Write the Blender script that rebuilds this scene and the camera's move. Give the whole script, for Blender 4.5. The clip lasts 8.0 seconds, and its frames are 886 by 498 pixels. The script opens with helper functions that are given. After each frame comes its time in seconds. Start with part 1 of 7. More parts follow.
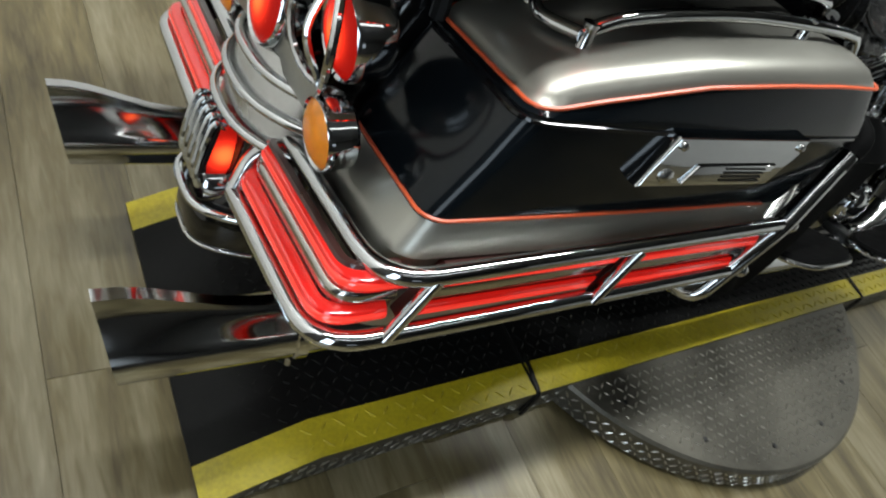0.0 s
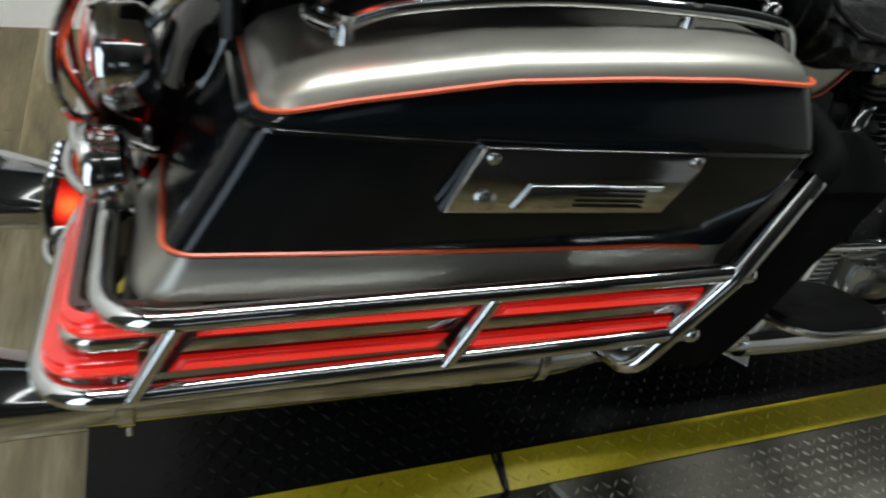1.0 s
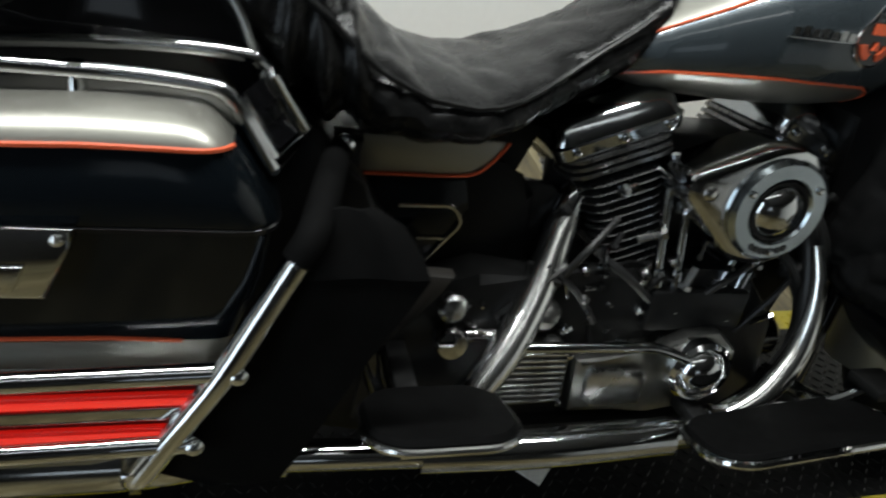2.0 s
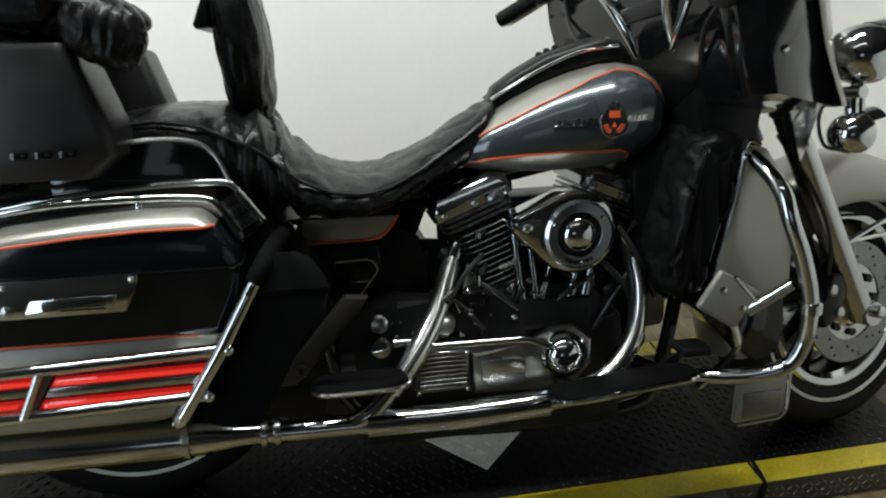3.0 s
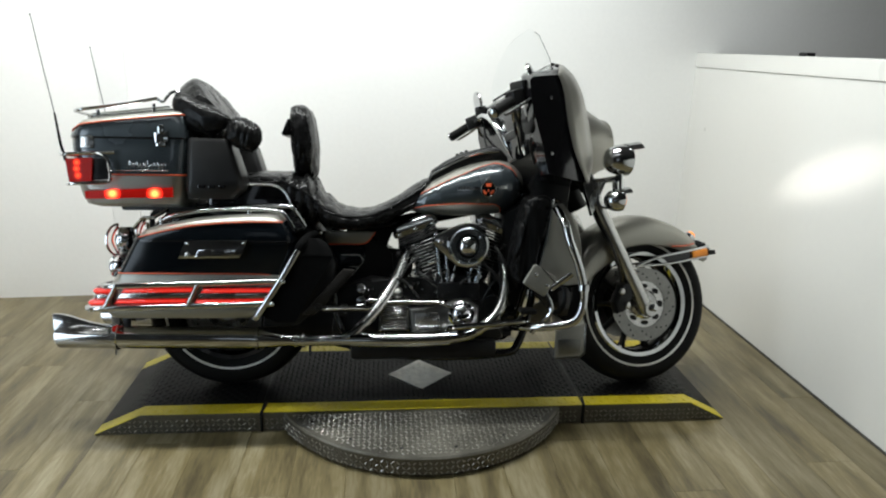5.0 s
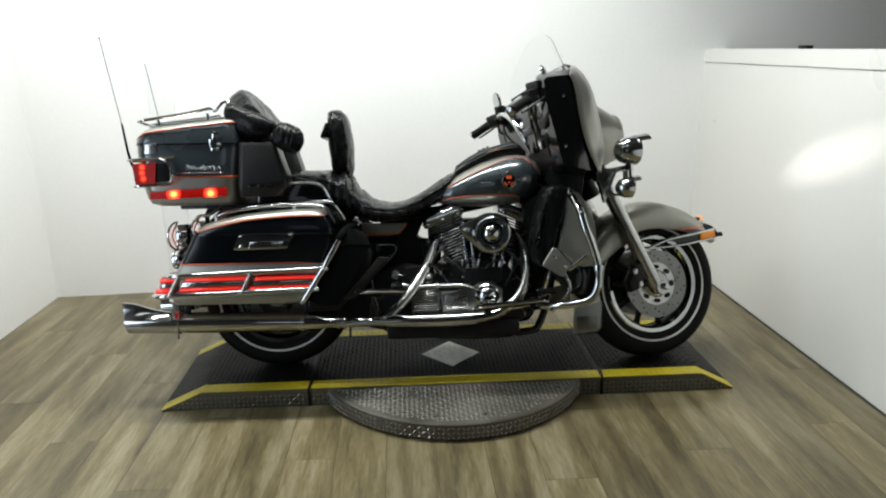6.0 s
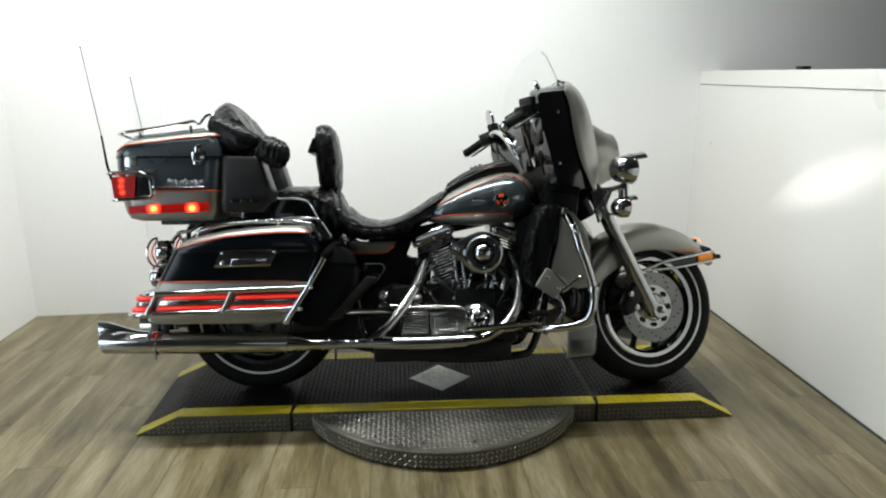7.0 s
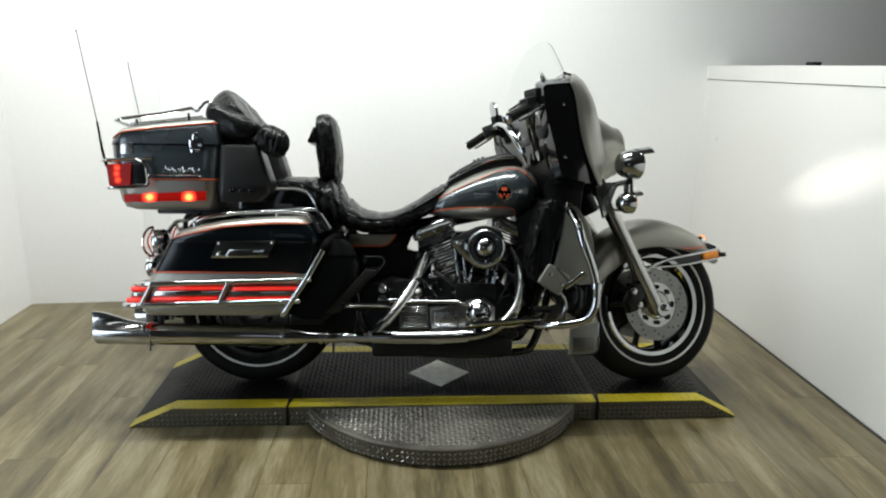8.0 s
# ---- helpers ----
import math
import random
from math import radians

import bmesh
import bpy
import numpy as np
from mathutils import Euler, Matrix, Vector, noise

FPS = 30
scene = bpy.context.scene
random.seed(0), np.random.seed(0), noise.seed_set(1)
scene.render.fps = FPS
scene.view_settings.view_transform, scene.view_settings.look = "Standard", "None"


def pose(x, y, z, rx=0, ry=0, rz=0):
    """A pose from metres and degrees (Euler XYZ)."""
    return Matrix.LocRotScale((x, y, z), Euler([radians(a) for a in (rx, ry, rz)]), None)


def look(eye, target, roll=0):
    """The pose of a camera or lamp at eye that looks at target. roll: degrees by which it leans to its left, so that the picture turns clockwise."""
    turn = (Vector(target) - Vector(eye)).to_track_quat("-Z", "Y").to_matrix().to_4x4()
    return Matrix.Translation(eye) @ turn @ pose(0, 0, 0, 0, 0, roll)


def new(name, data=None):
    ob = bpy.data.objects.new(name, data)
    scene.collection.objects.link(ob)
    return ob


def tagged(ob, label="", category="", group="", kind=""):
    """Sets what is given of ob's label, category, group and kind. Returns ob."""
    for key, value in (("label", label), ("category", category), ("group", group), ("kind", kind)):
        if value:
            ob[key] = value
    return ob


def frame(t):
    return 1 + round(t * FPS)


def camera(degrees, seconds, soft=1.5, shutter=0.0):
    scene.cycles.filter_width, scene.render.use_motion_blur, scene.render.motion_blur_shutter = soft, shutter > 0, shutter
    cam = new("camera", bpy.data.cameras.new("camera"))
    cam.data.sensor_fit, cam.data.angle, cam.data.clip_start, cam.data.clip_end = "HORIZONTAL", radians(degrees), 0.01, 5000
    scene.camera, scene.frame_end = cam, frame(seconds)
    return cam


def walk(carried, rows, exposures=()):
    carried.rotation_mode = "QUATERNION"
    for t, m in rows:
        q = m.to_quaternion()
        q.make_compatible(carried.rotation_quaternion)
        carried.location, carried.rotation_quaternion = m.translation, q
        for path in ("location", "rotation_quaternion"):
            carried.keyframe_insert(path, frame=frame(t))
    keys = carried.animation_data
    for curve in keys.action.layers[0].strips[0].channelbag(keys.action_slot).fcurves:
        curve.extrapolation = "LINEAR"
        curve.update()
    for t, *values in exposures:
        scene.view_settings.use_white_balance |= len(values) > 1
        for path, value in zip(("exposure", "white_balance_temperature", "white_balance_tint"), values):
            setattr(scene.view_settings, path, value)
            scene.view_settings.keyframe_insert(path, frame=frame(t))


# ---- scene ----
cam = camera(66.5, 8.0, 2.1, 0.25)
PATH = [
    (0, (-1.398, -0.538, 1.046), (-0.304, 0.368, -0.362), 33.0),
    (0.5, (-1.304, -0.618, 1.041), (-0.436, 0.568, -0.316), 22.0),
    (1, (-1.051, -0.629, 1.028), (-0.325, 0.65, -0.327), 17.9),
    (1.5, (-0.769, -0.641, 1.027), (-0.036, 0.682, -0.281), 16.7),
    (2, (-0.484, -0.709, 1.073), (0.059, 0.809, -0.11), 12.3),
    (2.2, (-0.404, -0.761, 1.104), (0.163, 0.784, -0.031), 9.1),
    (3.3, (-0.292, -1.48, 1.25), (-0.017, 0.312, 0.406), -0.3),
    (3.5, (-0.246, -1.637, 1.233), (0.009, 0.128, 0.328), 1.7),
    (4, (-0.189, -2.021, 1.267), (0.033, -0.218, 0.43), 1.9),
    (4.5, (-0.153, -2.294, 1.36), (0.057, -0.395, 0.771), 2.3),
    (6, (-0.197, -2.759, 1.405), (-0.082, -0.846, 0.832), -0.6),
    (6.5, (-0.197, -2.782, 1.381), (-0.031, -0.858, 0.859), 0.2),
    (7, (-0.174, -2.678, 1.359), (-0.041, -0.747, 0.857), 0.1),
    (7.5, (-0.18, -2.672, 1.366), (-0.067, -0.746, 0.842), 0.7),
    (8, (-0.175, -2.631, 1.352), (-0.042, -0.705, 0.828), 1.0),
]
walk(cam, [(t, look(eye, target, roll)) for t, eye, target, roll in PATH],
     [(0, -0.02), (0.5, -0.01), (1, -0.24), (1.5, -0.2), (2.2, -0.12), (3.3, -0.12), (4.5, 0.02), (8, 0.05)])

# ---- light and exposure ----
world = bpy.data.worlds.new("world")
world.use_nodes = True
world.node_tree.nodes["Background"].inputs[0].default_value = (0.5, 0.5, 0.48, 1)
world.node_tree.nodes["Background"].inputs[1].default_value = 0.02
scene.world = world
scene.view_settings.exposure = 0.0


def area_lamp(x, y, z, sx, sy, power, colour):
    d = bpy.data.lights.new("ceiling_tube_light", "AREA")
    d.shape, d.size, d.size_y, d.energy, d.color = "RECTANGLE", sx, sy, power, colour
    ob = new("ceiling_tube_light", d)
    ob.matrix_world = pose(x, y, z)
    return ob


TUBE = (0.96, 1.0, 0.985)
area_lamp(-0.5, -0.02, 2.98, 3.0, 0.16, 132, TUBE)
area_lamp(-0.8, -1.6, 2.98, 2.8, 0.16, 5, TUBE)

day = bpy.data.lights.new("daylight", "AREA")
day.shape, day.size, day.size_y, day.energy, day.color = "RECTANGLE", 0.80, 1.92, 24, (0.74, 0.88, 1.0)
day_ob = new("daylight", day)
day_ob.matrix_world = pose(-2.245, -1.6, 1.06, 0, -90, 0) @ pose(0, 0, 0, 0, 0, 90)

front_day = bpy.data.lights.new("front_daylight", "AREA")
front_day.shape, front_day.size, front_day.size_y, front_day.energy, front_day.color = "RECTANGLE", 1.3, 0.9, 2.2, (0.78, 0.90, 1.0)
front_ob = new("front_daylight", front_day)
front_ob.matrix_world = pose(-1.45, -6.185, 1.95, 90, 0, 0)

# ---- materials ----


def material(name):
    m = bpy.data.materials.new(name)
    m.use_nodes = True
    return m, m.node_tree.nodes, m.node_tree.links, m.node_tree.nodes["Principled BSDF"]


def surface(name, colour, rough=0.5, metal=0.0, coat=0.0, vary=0.15, scale=6.0, fine=90.0, bump=0.0, rough_vary=0.15,
            emit=None, power=0.0, piece=0.0, spec=0.5):
    """Two scales of noise over a base colour, gloss that wavers, optional fine relief."""
    m, n, l, b = material(name)
    tc = n.new("ShaderNodeTexCoord")
    big, small = n.new("ShaderNodeTexNoise"), n.new("ShaderNodeTexNoise")
    big.inputs["Scale"].default_value, small.inputs["Scale"].default_value = scale, fine
    big.inputs["Detail"].default_value = small.inputs["Detail"].default_value = 4
    l.new(tc.outputs["Object"], big.inputs["Vector"])
    l.new(tc.outputs["Object"], small.inputs["Vector"])
    mix = n.new("ShaderNodeMix")
    mix.data_type, mix.blend_type = "FLOAT", "MIX"
    mix.inputs[0].default_value = 0.4
    l.new(big.outputs["Fac"], mix.inputs[2])
    l.new(small.outputs["Fac"], mix.inputs[3])
    ramp = n.new("ShaderNodeMapRange")
    ramp.inputs["From Min"].default_value, ramp.inputs["From Max"].default_value = 0.3, 0.7
    ramp.inputs["To Min"].default_value, ramp.inputs["To Max"].default_value = 1 - vary, 1 + vary
    l.new(mix.outputs[0], ramp.inputs["Value"])
    col = n.new("ShaderNodeVectorMath")
    col.operation = "SCALE"
    col.inputs[0].default_value = colour
    value = ramp.outputs["Result"]
    if piece:
        info, pr, mul = n.new("ShaderNodeObjectInfo"), n.new("ShaderNodeMapRange"), n.new("ShaderNodeMath")
        pr.inputs["To Min"].default_value, pr.inputs["To Max"].default_value = 1 - piece, 1 + piece
        mul.operation = "MULTIPLY"
        l.new(info.outputs["Random"], pr.inputs["Value"])
        l.new(value, mul.inputs[0])
        l.new(pr.outputs["Result"], mul.inputs[1])
        value = mul.outputs[0]
    l.new(value, col.inputs["Scale"])
    l.new(col.outputs["Vector"], b.inputs["Base Color"])
    rr = n.new("ShaderNodeMapRange")
    rr.inputs["From Min"].default_value, rr.inputs["From Max"].default_value = 0.3, 0.7
    rr.inputs["To Min"].default_value, rr.inputs["To Max"].default_value = rough * (1 - rough_vary), rough * (1 + rough_vary)
    l.new(big.outputs["Fac"], rr.inputs["Value"])
    l.new(rr.outputs["Result"], b.inputs["Roughness"])
    b.inputs["Metallic"].default_value = metal
    b.inputs["Specular IOR Level"].default_value = spec
    b.inputs["Coat Weight"].default_value = coat
    b.inputs["Coat Roughness"].default_value = 0.04
    if bump:
        bp = n.new("ShaderNodeBump")
        bp.inputs["Strength"].default_value, bp.inputs["Distance"].default_value = 0.6, bump
        l.new(mix.outputs[0], bp.inputs["Height"])
        l.new(bp.outputs["Normal"], b.inputs["Normal"])
        l.new(bp.outputs["Normal"], b.inputs["Coat Normal"])
    if emit:
        b.inputs["Emission Color"].default_value = (*emit, 1)
        b.inputs["Emission Strength"].default_value = power
    return m


def plank_material():
    m, n, l, b = material("plank_wood")
    tc, info = n.new("ShaderNodeTexCoord"), n.new("ShaderNodeObjectInfo")
    mp = n.new("ShaderNodeMapping")
    mp.inputs["Scale"].default_value = (12.0, 1.4, 1.0)
    shift = n.new("ShaderNodeVectorMath")
    shift.operation = "MULTIPLY_ADD"
    comb = n.new("ShaderNodeCombineXYZ")
    for i in range(3):
        l.new(info.outputs["Random"], comb.inputs[i])
    shift.inputs[1].default_value = (31, 57, 13)
    l.new(comb.outputs[0], shift.inputs[0])
    l.new(tc.outputs["Object"], shift.inputs[2])
    l.new(shift.outputs[0], mp.inputs["Vector"])
    broad, grain = n.new("ShaderNodeTexNoise"), n.new("ShaderNodeTexNoise")
    broad.inputs["Scale"].default_value, broad.inputs["Detail"].default_value = 1.1, 4
    grain.inputs["Scale"].default_value, grain.inputs["Detail"].default_value = 9.0, 6
    grain.inputs["Distortion"].default_value = 0.6
    l.new(mp.outputs[0], broad.inputs["Vector"])
    l.new(mp.outputs[0], grain.inputs["Vector"])
    ramp = n.new("ShaderNodeValToRGB")
    ramp.color_ramp.elements[0].position, ramp.color_ramp.elements[1].position = 0.33, 0.70
    ramp.color_ramp.elements[0].color = (0.052, 0.041, 0.021, 1)
    ramp.color_ramp.elements[1].color = (0.262, 0.231, 0.148, 1)
    e = ramp.color_ramp.elements.new(0.5)
    e.color = (0.138, 0.111, 0.053, 1)
    mix = n.new("ShaderNodeMix")
    mix.data_type = "FLOAT"
    mix.inputs[0].default_value = 0.30
    l.new(broad.outputs["Fac"], mix.inputs[2])
    l.new(grain.outputs["Fac"], mix.inputs[3])
    l.new(mix.outputs[0], ramp.inputs["Fac"])
    pr = n.new("ShaderNodeMapRange")
    pr.inputs["To Min"].default_value, pr.inputs["To Max"].default_value = 0.80, 1.14
    l.new(info.outputs["Random"], pr.inputs["Value"])
    sc = n.new("ShaderNodeVectorMath")
    sc.operation = "SCALE"
    l.new(ramp.outputs["Color"], sc.inputs[0])
    l.new(pr.outputs["Result"], sc.inputs["Scale"])
    l.new(sc.outputs[0], b.inputs["Base Color"])
    rr = n.new("ShaderNodeMapRange")
    rr.inputs["To Min"].default_value, rr.inputs["To Max"].default_value = 0.26, 0.42
    l.new(grain.outputs["Fac"], rr.inputs["Value"])
    l.new(rr.outputs["Result"], b.inputs["Roughness"])
    bp = n.new("ShaderNodeBump")
    bp.inputs["Strength"].default_value, bp.inputs["Distance"].default_value = 0.3, 0.001
    l.new(grain.outputs["Fac"], bp.inputs["Height"])
    l.new(bp.outputs["Normal"], b.inputs["Normal"])
    return m


PLANK = plank_material()
WALL = surface("white_wall_paint", (0.84, 0.84, 0.822), 0.45, vary=0.03, scale=1.3, fine=45, bump=0.0006)
PANELJOINT = surface("white_joint_panel", (0.79, 0.79, 0.775), 0.45, vary=0.03, scale=1.3, fine=45)
PANEL = surface("white_wall_panel", (0.67, 0.665, 0.635), 0.3, vary=0.015, scale=1.1, fine=30)
CEIL = surface("ceiling_paint", (0.13, 0.13, 0.13), 0.7, vary=0.04)
# Dark paint for unseen walls and the shade strip at the partition foot.
DARKWALL = surface("dark_unseen_wall_and_shade", (0.05, 0.048, 0.045), 0.6, vary=0.1)
CHROME = surface("chrome", (0.54, 0.55, 0.555), 0.07, 1.0, vary=0.05, scale=14, fine=160, rough_vary=0.5)
DARKCHROME = surface("dark_chrome", (0.31, 0.325, 0.335), 0.12, 1.0, vary=0.12, scale=14, fine=160, rough_vary=0.4)
DULL = surface("dull_chrome", (0.5, 0.5, 0.49), 0.22, 1.0, vary=0.12, scale=14, fine=160, rough_vary=0.3)
ALLOY = surface("cast_alloy", (0.20, 0.20, 0.19), 0.32, 1.0, vary=0.2, scale=20, bump=0.0004)
TREAD = surface("aluminium_tread_plate", (0.125, 0.118, 0.098), 0.45, 0.8, vary=0.3, scale=7, fine=120, rough_vary=0.3)
LUG = surface("bright_worn_lug", (0.46, 0.44, 0.39), 0.30, 0.9, vary=0.25, scale=9, fine=120)
# Darker, rougher lugs for the deck's upright near face.
SIDELUG = surface("dark_side_lug", (0.24, 0.225, 0.185), 0.42, 0.7, vary=0.35, scale=9, fine=120)
YELLOW = surface("yellow_floor_paint", (0.47, 0.38, 0.014), 0.40, vary=0.32, scale=9, fine=140, bump=0.0004)
BLACKDECK = surface("black_deck_coating", (0.0045, 0.0045, 0.0045), 0.42, vary=0.5, scale=5, fine=130, bump=0.0005, spec=0.12)
BLACKLUG = surface("worn_black_lug", (0.007, 0.007, 0.0068), 0.28, vary=0.35, scale=12, fine=130, spec=0.13)
MARK = surface("worn_white_marker", (0.84, 0.82, 0.75), 0.5, vary=0.25, scale=25, fine=160, bump=0.0004)
DARK = surface("dark_pearl_paint", (0.0032, 0.0046, 0.006), 0.12, 0.0, 0.0, vary=0.1, scale=3, fine=700, spec=0.25)
TEAL = surface("slate_pearl_paint", (0.040, 0.050, 0.056), 0.26, 0.4, 0.9, vary=0.12, scale=3, fine=700)
SILVER = surface("silver_pearl_paint", (0.290, 0.283, 0.250), 0.37, 0.80, 0.25, vary=0.06, scale=3, fine=700)
ORANGE = surface("orange_pinstripe", (0.56, 0.088, 0.030), 0.35, vary=0.06)
LEATHER = surface("black_leather", (0.005, 0.005, 0.005), 0.27, coat=0.04, vary=0.3, scale=30, fine=240, bump=0.0022, spec=0.12)
PLASTIC = surface("black_plastic", (0.006, 0.006, 0.006), 0.36, vary=0.25, scale=16, fine=300, bump=0.0003, spec=0.17)
GLOSS = surface("gloss_black", (0.004, 0.004, 0.0045), 0.10, coat=0.3, vary=0.15, spec=0.4)
METALBLACK = surface("black_engine_coating", (0.008, 0.008, 0.008), 0.34, 0.0, vary=0.3, scale=25, bump=0.0005, spec=0.24)
RUBBER = surface("tyre_rubber", (0.0050, 0.0050, 0.0048), 0.52, vary=0.3, scale=18, fine=200, bump=0.0005, spec=0.11)
WHITE = surface("whitewall_rubber", (0.62, 0.62, 0.58), 0.55, vary=0.1, scale=18)
REDLIT = surface("lit_red_lens", (0.5, 0.012, 0.01), 0.14, coat=0.8, vary=0.1, emit=(1.0, 0.018, 0.010), power=0.30)


def glow_lens(name, bulbs, radius, low, high):
    """A red lens, brightest in front of its bulbs (given on the right side; the left side mirrors them)."""
    m = surface(name, (0.13, 0.003, 0.002), 0.24, vary=0.12, scale=60, spec=0.06)
    n, l, b = m.node_tree.nodes, m.node_tree.links, m.node_tree.nodes["Principled BSDF"]
    tc, sep, com, ab = n.new("ShaderNodeTexCoord"), n.new("ShaderNodeSeparateXYZ"), n.new("ShaderNodeCombineXYZ"), n.new("ShaderNodeMath")
    ab.operation = "ABSOLUTE"
    l.new(tc.outputs["Object"], sep.inputs[0])
    l.new(sep.outputs[0], com.inputs[0])
    l.new(sep.outputs[1], ab.inputs[0])
    l.new(ab.outputs[0], com.inputs[1])
    l.new(sep.outputs[2], com.inputs[2])
    last = None
    for p in bulbs:
        d, r = n.new("ShaderNodeVectorMath"), n.new("ShaderNodeMapRange")
        d.operation = "DISTANCE"
        d.inputs[1].default_value = (p[0], abs(p[1]), p[2])
        l.new(com.outputs[0], d.inputs[0])
        r.interpolation_type = "SMOOTHERSTEP"
        r.inputs["From Min"].default_value, r.inputs["From Max"].default_value = 0.0, radius
        r.inputs["To Min"].default_value, r.inputs["To Max"].default_value = 1.0, 0.0
        l.new(d.outputs["Value"], r.inputs["Value"])
        if last is None:
            last = r.outputs["Result"]
        else:
            mx = n.new("ShaderNodeMath")
            mx.operation = "MAXIMUM"
            l.new(last, mx.inputs[0])
            l.new(r.outputs["Result"], mx.inputs[1])
            last = mx.outputs[0]
    cr = n.new("ShaderNodeValToRGB")
    cr.color_ramp.elements[0].color, cr.color_ramp.elements[1].color = (1.0, 0.02, 0.012, 1), (1.0, 0.13, 0.03, 1)
    e = cr.color_ramp.elements.new(0.55)
    e.color = (1.0, 0.045, 0.015, 1)
    st = n.new("ShaderNodeMapRange")
    st.inputs["To Min"].default_value, st.inputs["To Max"].default_value = low, high
    l.new(last, cr.inputs["Fac"])
    l.new(last, st.inputs["Value"])
    l.new(cr.outputs["Color"], b.inputs["Emission Color"])
    l.new(st.outputs["Result"], b.inputs["Emission Strength"])
    return m


GLOWMARK = glow_lens("marker_lens_lit", [(-1.075, -0.288, 0.752), (-0.935, -0.288, 0.752)], 0.034, 0.20, 9.0)
GLOWTAIL = glow_lens("tail_lens_lit", [(-1.184, -0.300, 0.812), (-1.188, -0.300, 0.834), (-1.186, -0.300, 0.855)], 0.021, 0.13, 2.2)
GLOWROUND = glow_lens("round_lens_lit", [(-1.116, -0.142, 0.580), (-1.140, 0.0, 0.545)], 0.042, 0.30, 2.0)
GLOWGUARD = glow_lens("mudguard_lens_lit", [(-1.168, -0.040, 0.366)], 0.034, 0.34, 2.2)
REDCORE = surface("lit_red_core", (0.6, 0.03, 0.02), 0.12, coat=0.8, vary=0.1, emit=(1.0, 0.042, 0.026), power=0.68)
AMBER = surface("amber_lens", (0.80, 0.25, 0.012), 0.3, coat=0.3, vary=0.15, scale=40)
AMBERLIT = surface("lit_amber_lens", (0.7, 0.2, 0.03), 0.2, coat=0.7, emit=(1.0, 0.35, 0.06), power=0.8)
FIN = surface("fin_alloy", (0.10, 0.10, 0.10), 0.28, 0.8, vary=0.25, scale=30)
BACKING = surface("light_strip_backing", (0.035, 0.012, 0.01), 0.3, coat=0.4, vary=0.2, scale=25)
GREYBAR = surface("grey_reflector_band", (0.50, 0.49, 0.46), 0.14, 1.0, vary=0.15, scale=30)
BOARD = surface("board_rubber", (0.003, 0.003, 0.003), 0.7, vary=0.3, scale=30, spec=0.03)
SATIN = surface("satin_chrome", (0.80, 0.80, 0.78), 0.2, 1.0, vary=0.06, scale=14, fine=160, rough_vary=0.3)
GREYPLATE = surface("grey_plated_steel", (0.27, 0.265, 0.235), 0.34, 0.5, vary=0.08, scale=20)
VINYL = surface("black_vinyl", (0.005, 0.005, 0.005), 0.34, vary=0.25, scale=25, fine=260, bump=0.0008, spec=0.13)
POD = surface("satin_black_plastic", (0.0105, 0.0105, 0.0105), 0.34, vary=0.2, scale=16, fine=300, bump=0.0003, spec=0.3)
COVER = surface("satin_brown_black_cover", (0.017, 0.0155, 0.0140), 0.34, vary=0.2, scale=16, fine=300, bump=0.0003, spec=0.35)
MUFFLER = surface("muffler_chrome", (0.48, 0.485, 0.485), 0.11, 1.0, vary=0.08, scale=9, fine=160, rough_vary=0.4)
INSERT = surface("brushed_insert", (0.36, 0.40, 0.42), 0.17, 1.0, vary=0.1, scale=14, fine=160, rough_vary=0.3)
WIRE = surface("wire_black", (0.01, 0.01, 0.01), 0.45)


def clear_material(name, tint, rough):
    m, n, l, b = material(name)
    b.inputs["Base Color"].default_value = (*tint, 1)
    b.inputs["Roughness"].default_value = rough
    b.inputs["Transmission Weight"].default_value = 1.0
    b.inputs["IOR"].default_value = 1.03
    return m


CLEAR = clear_material("clear_plastic", (0.97, 0.98, 0.98), 0.02)

# ---- mesh building ----
V = Vector


def part(name, bm, mats, parent=None, label="", m=None, sharp=38, normals=True):
    if normals:
        bmesh.ops.recalc_face_normals(bm, faces=bm.faces)
    lim = radians(sharp)
    for f in bm.faces:
        f.smooth = True
    for e in bm.edges:
        if len(e.link_faces) == 2 and e.calc_face_angle(0) > lim:
            e.smooth = False
    me = bpy.data.meshes.new(name)
    bm.to_mesh(me)
    bm.free()
    for k in (mats if isinstance(mats, (list, tuple)) else [mats]):
        me.materials.append(k)
    ob = new(name, me)
    if parent:
        ob.parent = parent
    if m is not None:
        ob.matrix_basis = m
    if label:
        tagged(ob, label)
    return ob


def bm_new():
    return bmesh.new()


def rings(bm, loops, cap0=True, cap1=True, mat=None, close=True):
    """Skin over loops of equal length; mat(i, j) gives a slot."""
    rows = [[bm.verts.new(p) for p in r] for r in loops]
    n = len(rows[0])
    for i in range(len(rows) - 1):
        for j in range(n if close else n - 1):
            k = (j + 1) % n
            f = bm.faces.new((rows[i][j], rows[i][k], rows[i + 1][k], rows[i + 1][j]))
            if mat:
                f.material_index = mat(i, j)
    if cap0:
        f = bm.faces.new(rows[0][::-1])
        f.material_index = mat(0, 0) if mat else 0
    if cap1:
        f = bm.faces.new(rows[-1])
        f.material_index = mat(len(rows) - 2, 0) if mat else 0
    return bm


